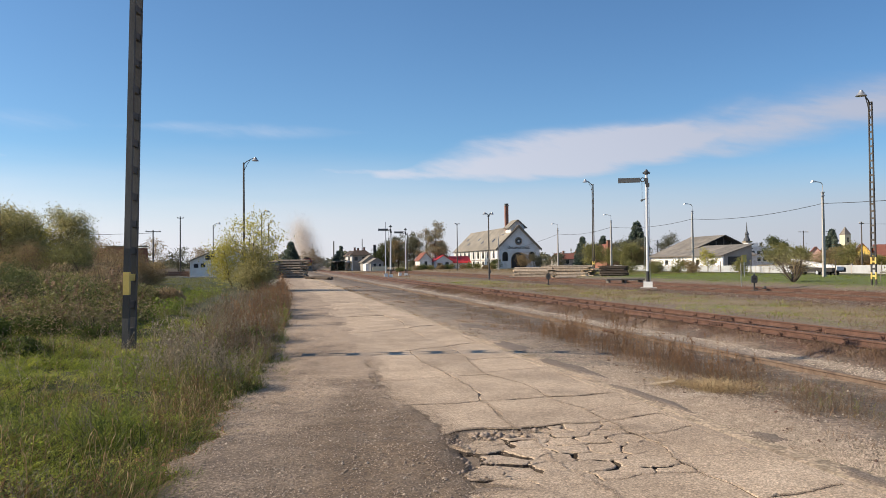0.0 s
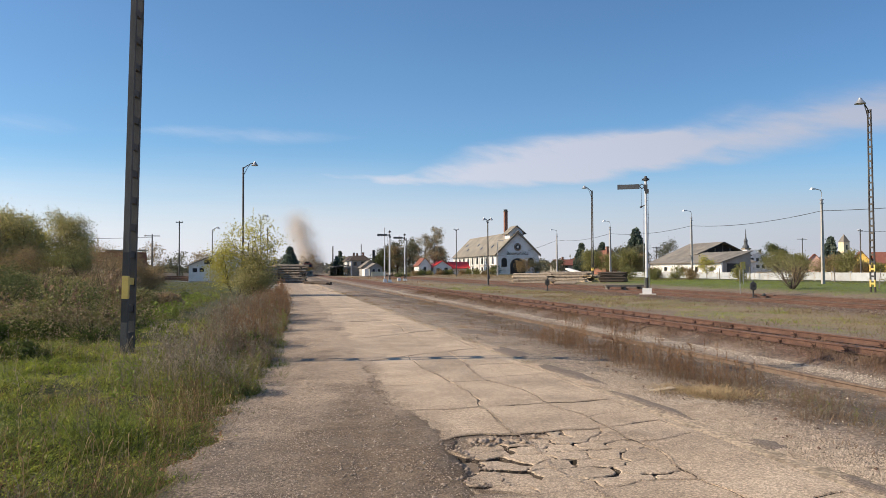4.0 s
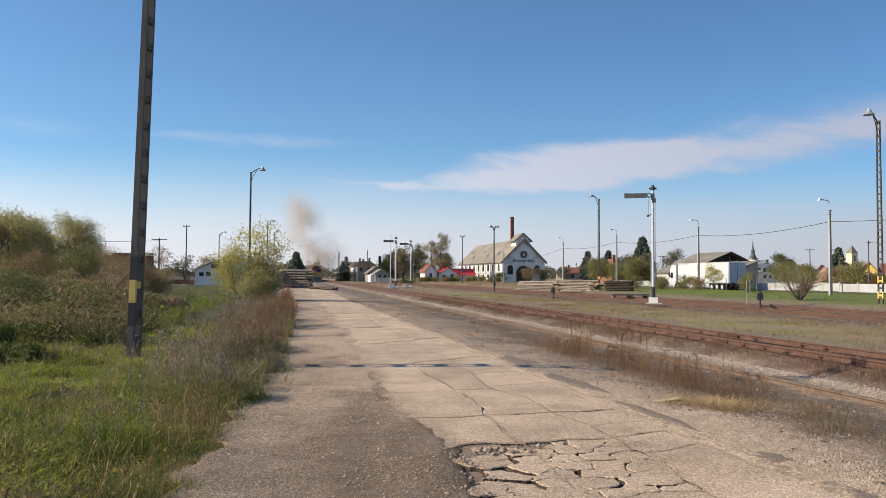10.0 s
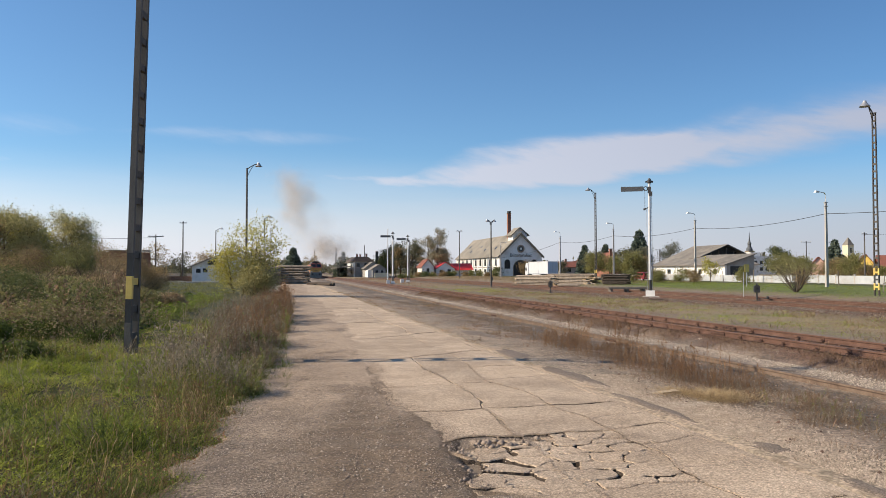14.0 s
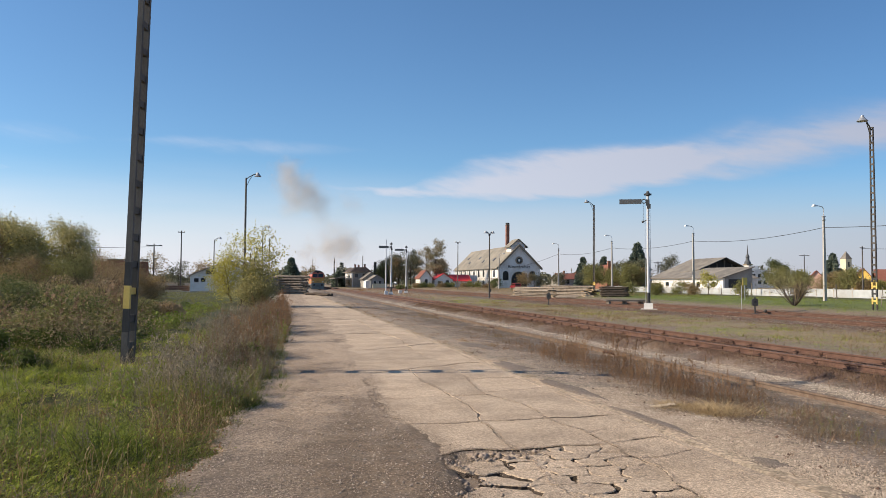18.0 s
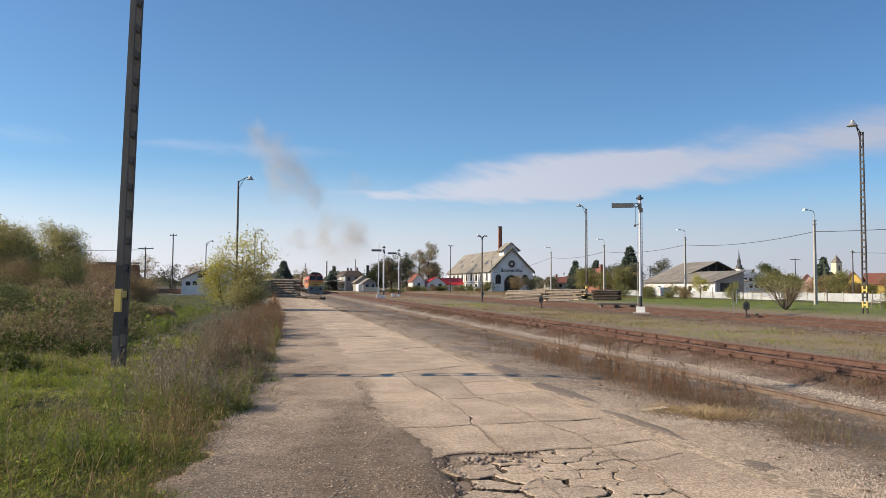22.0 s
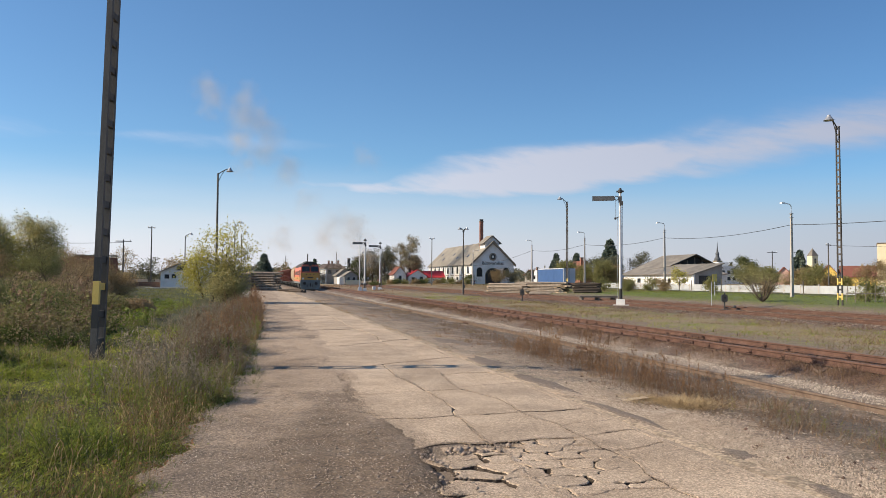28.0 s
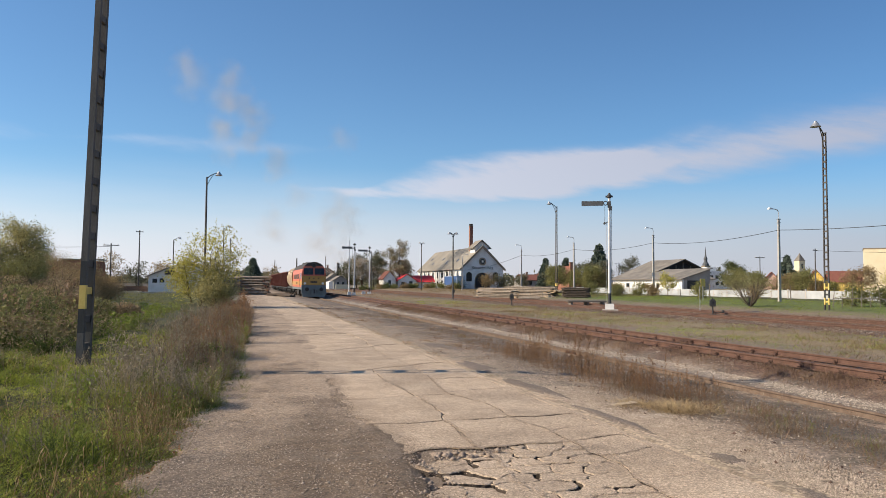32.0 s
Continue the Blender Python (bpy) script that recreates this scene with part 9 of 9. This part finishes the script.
def brown_wagon(y):
    t = thing("freight_wagon", pose(8.67, 237 + y, -0.24), "red-brown high-sided freight wagon with ribs", "wagon", "brown freight wagons")
    L = 13.0
    part("body", Geo().box(-1.42, 1.42, 0.5, L - 0.5, 1.2, 3.55), V["wagon_brown"], t)
    part("load", Geo().prism([(-1.35, 3.5), (1.35, 3.5), (0.7, 3.85), (-0.6, 3.8)], "y", 0.7, L - 0.7), V["wagon_brown"], t)
    for k in range(9):
        yy = 0.6 + k * (L - 1.3) / 8
        for s in (-1.47, 1.47):
            part("rib", Geo().box(s - 0.05, s + 0.05, yy, yy + 0.12, 1.1, 3.6), V["wagon_brown"], t)
    part("top_rail", Geo().box(-1.5, 1.5, 0.42, 0.52, 3.45, 3.62).box(-1.52, -1.40, 0.5, L - 0.5, 3.5, 3.64).box(1.40, 1.52, 0.5, L - 0.5, 3.5, 3.64), V["wagon_brown"], t)
    part("frame", Geo().box(-1.35, 1.35, 0.3, L - 0.3, 0.92, 1.2), V["iron"], t)
    buffers(t, 0.3, -1)
    bogie(t, 2.3, (-0.9, 0.9), 0.46)
    bogie(t, L - 2.3, (-0.9, 0.9), 0.46)
    return t


TRAIN = [(locomotive(), 0.0), (hopper_wagon(17.9), 17.9)]
first = brown_wagon(30.6)
TRAIN.append((first, 30.6))
for k in range(1, 5):
    TRAIN.append((copy_thing(first, pose(8.67, 237 + 30.6 + 13.7 * k, -0.24)), 30.6 + 13.7 * k))


# ---- road traffic (front at y = 0, running towards +y) ----
def wheel(t, x, y, r=0.5, w=0.3):
    o = part("wheel", Geo().tube((x - w / 2, y, r), (x + w / 2, y, r), r, n=20), V["tyre"], t)
    part("rim", Geo().tube((x - w / 2 - 0.02, y, r), (x + w / 2 + 0.02, y, r), r * 0.55, n=14), V["truck_grey_and_shade"], o)


def truck(name, side, label):
    t = thing(name, pose(62.2, -120, -0.10), label, "truck")
    cab = part("cab", Geo().prism([(0.0, 0.55), (0.0, 1.55), (-0.28, 3.2), (-0.75, 3.75), (-2.15, 3.8), (-2.15, 0.95), (-1.75, 0.95), (-1.7, 0.55)], "x", -1.22, 1.22), V["truck_white"], t, "white lorry cab")
    part("windscreen", Geo().add([(-1.1, 0.0, 1.65), (1.1, 0.0, 1.65), (1.1, -0.22, 2.75), (-1.1, -0.22, 2.75), (-1.1, -0.05, 1.65), (1.1, -0.05, 1.65), (1.1, -0.3, 2.75), (-1.1, -0.3, 2.75)], [(3, 2, 1, 0), (4, 5, 6, 7), (0, 1, 5, 4), (1, 2, 6, 5), (2, 3, 7, 6), (3, 0, 4, 7)]), V["pane"], cab)
    for s in (-1, 1):
        part("side_window", Geo().prism([(-0.30, 1.75), (-1.15, 1.75), (-1.15, 2.6), (-0.48, 2.6)], "x", min(s * 1.215, s * 1.235), max(s * 1.215, s * 1.235)), V["pane"], cab)
        part("mirror", Geo().box(min(s * 1.25, s * 1.45), max(s * 1.25, s * 1.45), -0.25, -0.15, 1.9, 2.6), V["tyre"], cab)
        part("skirt", Geo().box(min(s * 1.1, s * 1.22), max(s * 1.1, s * 1.22), -11.2, -5.2, 0.45, 0.95), V["truck_white"], t)
        for yy in (-1.3, -4.6, -11.9, -13.2, -14.5):
            wheel(t, s * 1.05, yy)
    part("chassis", Geo().box(-0.5, 0.5, -16.2, -1.6, 0.6, 1.0), V["iron"], t)
    box = part("trailer_box", Geo().box(-1.25, 1.25, -16.3, -2.75, 1.1, 4.0), V[side], t)
    # rear face out of the sun: shade put into the blue-grey
    part("rear_doors", Geo().box(-1.22, 1.22, -16.34, -16.3, 1.12, 3.97), V["truck_grey_and_shade"], box, "pale grey rear doors with the rear face's shade in the colour")
    part("rear_seam", Geo().box(-0.02, 0.02, -16.36, -16.34, 1.15, 3.95), V["iron"], box)
    for s in (-1, 1):
        part("top_rail", Geo().box(min(s * 1.24, s * 1.28), max(s * 1.24, s * 1.28), -16.3, -2.75, 3.86, 4.02), V["truck_white"], box)
        part("bottom_rail", Geo().box(min(s * 1.24, s * 1.28), max(s * 1.24, s * 1.28), -16.3, -2.75, 1.05, 1.2), V["truck_grey_and_shade"], box)
        part("corner_post", Geo().box(min(s * 1.2, s * 1.29), max(s * 1.2, s * 1.29), -16.36, -16.2, 1.1, 4.0), V["truck_white"], box)
        part("tail_lamp", Geo().box(s * 1.0 - 0.15, s * 1.0 + 0.15, -16.38, -16.32, 0.85, 1.02), V["lamp_red"], t)
    part("front_wall", Geo().box(-1.25, 1.25, -2.75, -2.68, 1.1, 4.0), V["truck_white"], box)
    part("bumper", Geo().box(-1.1, 1.1, -16.3, -16.2, 0.55, 0.75), V["iron"], t)
    return t


white_truck = truck("white_truck", "truck_white", "white articulated lorry with a plain box trailer")
blue_truck = truck("blue_truck", "truck_blue", "articulated lorry with a white cab and blue tarpaulin trailer")


def red_van():
    t = thing("red_van", pose(62.2, -120, -0.10), "dark red small van on the street", "van")
    body = part("body", Geo().prism([(0, 0.35), (0, 0.80), (-0.9, 0.95), (-1.55, 1.46), (-2.2, 1.54), (-4.0, 1.50), (-4.25, 0.95), (-4.25, 0.35)], "x", -0.86, 0.86), V["van_red"], t)
    part("windscreen", Geo().add([(-0.75, -0.93, 0.985), (0.75, -0.93, 0.985), (0.7, -1.5, 1.43), (-0.7, -1.5, 1.43)], [(0, 1, 2, 3)]), V["pane"], body)
    for s in (-1, 1):
        for a, b, c in ((-1.2, -2.05, -1.62), (-2.15, -3.0, -2.15), (-3.1, -3.95, -3.1)):
            part("side_window", Geo().prism([(a, 1.0), (b, 1.0), (b, 1.40), (c, 1.40)], "x", min(s * 0.85, s * 0.875), max(s * 0.85, s * 0.875)), V["pane"], body)
        for yy in (-0.85, -3.45):
            wheel(t, s * 0.75, yy, 0.31, 0.2)
        part("tail_lamp", Geo().box(s * 0.78 - 0.07, s * 0.78 + 0.07, -4.28, -4.2, 0.8, 1.15), V["lamp_red"], body)
    part("rear_window", Geo().box(-0.65, 0.65, -4.21, -4.10, 1.04, 1.38), V["pane"], body)
    return t


van = red_van()


def white_van():
    t = thing("white_van", pose(62.2, -120, -0.10), "white delivery van with blank sides on the street", "van")
    body = part("body", Geo().prism([(0, 0.30), (0, 0.78), (-0.75, 0.98), (-1.45, 1.66), (-1.9, 1.78), (-5.0, 1.76), (-5.1, 1.6), (-5.1, 0.30)], "x", -0.95, 0.95), V["truck_white"], t)
    part("windscreen", Geo().add([(-0.8, -0.79, 1.03), (0.8, -0.79, 1.03), (0.75, -1.42, 1.65), (-0.75, -1.42, 1.65)], [(0, 1, 2, 3)]), V["pane"], body)
    # white doors coloured grey: the rear's shade is in the colour
    part("rear_doors", Geo().box(-0.9, 0.9, -5.14, -5.1, 0.4, 1.66), V["truck_grey_and_shade"], body, "white rear doors with their shade put into grey")
    part("rear_seam", Geo().box(-0.015, 0.015, -5.16, -5.14, 0.42, 1.64), V["iron"], body)
    for s in (-1, 1):
        part("side_window", Geo().prism([(-1.0, 1.02), (-1.95, 1.02), (-1.95, 1.55), (-1.5, 1.55)], "x", min(s * 0.94, s * 0.965), max(s * 0.94, s * 0.965)), V["pane"], body)
        part("mirror", Geo().box(min(s * 0.95, s * 1.12), max(s * 0.95, s * 1.12), -1.15, -1.05, 1.0, 1.25), V["tyre"], body)
        part("sill", Geo().box(min(s * 0.93, s * 0.97), max(s * 0.93, s * 0.97), -4.0, -1.3, 0.3, 0.42), V["iron"], body)
        for yy in (-0.9, -4.2):
            wheel(t, s * 0.82, yy, 0.33, 0.22)
        part("tail_lamp", Geo().box(s * 0.88 - 0.06, s * 0.88 + 0.06, -5.16, -5.1, 0.7, 1.15), V["lamp_red"], body)
    part("bumper", Geo().box(-0.94, 0.94, -5.2, -5.1, 0.3, 0.45), V["iron"], t)
    return t


def boom_truck():
    t = thing("boom_truck", pose(62.2, -120, -0.10), "low white truck carrying a long sloping white boom", "truck")
    cab = part("cab", Geo().prism([(0, 0.35), (0, 0.75), (-0.25, 1.15), (-1.5, 1.2), (-1.6, 0.35)], "x", -0.95, 0.95), V["truck_white"], t, "white cab")
    part("bed", Geo().box(-0.9, 0.9, -7.6, -1.6, 0.45, 0.95), V["iron"], t, "dark load bed")
    part("boom", Geo().prism([(-0.3, 1.95), (-0.3, 1.6), (-2.2, 1.30), (-7.9, 0.62), (-7.9, 1.05)], "x", -0.55, 0.35), M["white_paint"], t, "white sloping boom")
    part("prop", Geo().box(-0.3, 0.2, -1.3, -0.7, 1.18, 1.6), V["iron"], t)
    for s in (-1, 1):
        part("side_window", Geo().prism([(-0.35, 0.8), (-1.2, 0.8), (-1.2, 1.1), (-0.42, 1.1)], "x", min(s * 0.94, s * 0.965), max(s * 0.94, s * 0.965)), V["pane"], cab)
        for yy in (-0.9, -5.2, -6.2):
            wheel(t, s * 0.82, yy, 0.36, 0.24)
    return t


white_delivery_van, boom_lorry = white_van(), boom_truck()


# ---- smoke: puffs of tiny flakes that drift apart ----
def smoke_material():
    return surface("diesel_smoke", two((0.76, 0.68, 0.60), (0.86, 0.79, 0.71)), 0.2, 1.0, 0.0, 1.0, moving=True, see=0.5)


SMOKE = smoke_material()


def puff(radius, flakes, size, seed):
    """A billow of three-cornered flakes, thick in a few lobes."""
    r = np.random.default_rng(seed)
    lobes = r.normal(0, radius * 0.6, (16, 3))
    v, _ = leaf_cloud(lobes, flakes, radius * 0.46, size, seed)
    v = v.reshape(-1, 4, 3)[:, :3]
    return mesh_np("smoke_puff", v.reshape(-1, 3), np.arange(flakes * 3).reshape(-1, 3), SMOKE)


PUFFS = [puff(2.7, 30000, 0.032, 200 + k) for k in range(4)]


# ---- what moves ----
SMOKE_TIMES = (0, 4, 9, 13, 19, 23, 26, 32)
SMOKE_WAYS = (
    ((6.3, 251.6, 13.5), (5.4, 250.3, 17.0), (3.3, 248.4, 22.8), (1.2, 247.2, 29.1), (0.8, 244.8, 38.7), (-8.6, 245.1, 51.7), (-13.2, 246.2, 57.3), (-18.4, 246.8, 68.8)),
    ((7.6, 251.3, 11.6), (6.9, 250.0, 16.2), (6.1, 247.8, 21.9), (4.6, 246.5, 27.6), (3.6, 244.2, 38.2), (0.6, 243.2, 47.5), (-1.5, 243.5, 54.4), (-3.8, 242.9, 65.6)),
    ((8.5, 251.1, 10.2), (8.2, 249.7, 14.3), (8.0, 247.5, 20.0), (7.4, 246.0, 25.3), (6.4, 243.7, 34.1), (2.4, 243.0, 43.4), (0.3, 243.2, 49.8), (-2.3, 242.9, 58.3)),
    ((7.2, 251.5, 8.3), (7.3, 250.0, 11.8), (5.6, 248.1, 17.1), (6.1, 246.3, 22.5), (7.4, 243.7, 30.4), (4.3, 242.8, 38.7), (2.1, 243.0, 43.7), (-0.7, 242.7, 51.9)),
    ((8.5, 251.2, 5.8), (8.8, 249.7, 9.0), (5.3, 248.3, 13.3), (4.3, 246.8, 18.7), (9.8, 243.2, 29.5), (8.0, 242.1, 35.0), (5.7, 242.3, 38.7), (3.3, 241.9, 46.4)),
    ((9.0, 251.2, 3.1), (9.7, 249.6, 6.7), (8.7, 247.6, 10.5), (5.6, 246.6, 14.9), (12.9, 242.5, 28.0), (12.6, 241.2, 31.9), (11.1, 241.1, 34.9), (10.5, 240.2, 41.0)),
    ((10.0, 251.0, 3.0), (10.3, 249.5, 4.8), (12.7, 246.8, 9.5), (10.3, 245.7, 11.2), (21.3, 241.1, 19.3), (24.5, 238.9, 22.7), (30.0, 237.0, 20.9), (23.2, 237.6, 21.8)),
    ((10.3, 250.9, 3.0), (11.7, 249.2, 3.2), (11.9, 247.1, 6.5), (16.2, 244.5, 9.9), (17.7, 242.1, 14.2), (21.0, 240.0, 17.5), (26.4, 238.0, 15.4), (30.4, 235.8, 16.4)),
    ((10.3, 250.9, 3.0), (11.7, 249.2, 3.2), (15.0, 246.4, 6.5), (18.8, 244.0, 7.2), (12.3, 243.4, 12.7), (13.7, 241.7, 17.4), (15.6, 240.7, 13.6), (19.7, 238.6, 19.9)),
    ((9.6, 251.1, 3.0), (8.8, 249.8, 6.1), (8.1, 247.8, 8.0), (13.1, 245.2, 7.4), (24.1, 240.7, 12.8), (30.1, 238.0, 15.6), (33.6, 236.4, 13.5), (37.5, 233.9, 16.4)),
)
SMOKE_SPREAD = (0.5, 0.9, 1.5, 2.1, 2.8, 3.3, 3.7, 4.6)
SMOKE_THIN = (0.5, 0.9, 2.0, 3.2, 5.5, 7.5, 9.5, 14.0)
TRAIN_Y = ((0, 237), (4.5, 224.5), (9, 210.0), (13, 194.5), (18, 171.5), (21, 155.0), (23, 143.0), (26, 125.0), (29, 108.0), (32, 90.5))


def drive(ob, front, at_time, speed, seconds=32.0):
    """A steady run along the street: the front passes y = front at at_time."""
    rows = []
    for k in range(9):
        t = seconds * k / 8
        rows.append((t, pose(62.2, front + (t - at_time) * speed, -0.10)))
    walk(ob, rows)


def motions():
    for ob, back in TRAIN:
        walk(ob, [(t, pose(8.67, y + back, -0.24)) for t, y in TRAIN_Y])
    drive(white_truck, 72.3, 8.0, 17.5)
    drive(blue_truck, 67.3, 23.0, 17.0)
    drive(van, 71.0, 11.22, 17.5)
    drive(white_delivery_van, 72.8, 19.6, 16.2)
    drive(boom_lorry, 96.4, 1.0, 18.0)
    rr = random.Random(3)
    for k, way in enumerate(SMOKE_WAYS):
        for q in range(4):
            puff_ob = tagged(new("smoke_puff", PUFFS[(k + q) % 4]), "drifting tan-grey puff of diesel smoke", "smoke", "smoke of the locomotive")
            off = Vector((rr.gauss(0, 0.7), rr.gauss(0, 0.7), rr.gauss(0, 0.7)))
            spin = rr.uniform(0, 360)
            rows = []
            for t, p, s in zip(SMOKE_TIMES, way, SMOKE_SPREAD if k < 6 else SMOKE_THIN):
                rows.append((t, Matrix.Translation(Vector(p) + off * s) @ pose(0, 0, 0, 0, 0, spin + t * 1.5)))
            walk(puff_ob, rows)


motions()
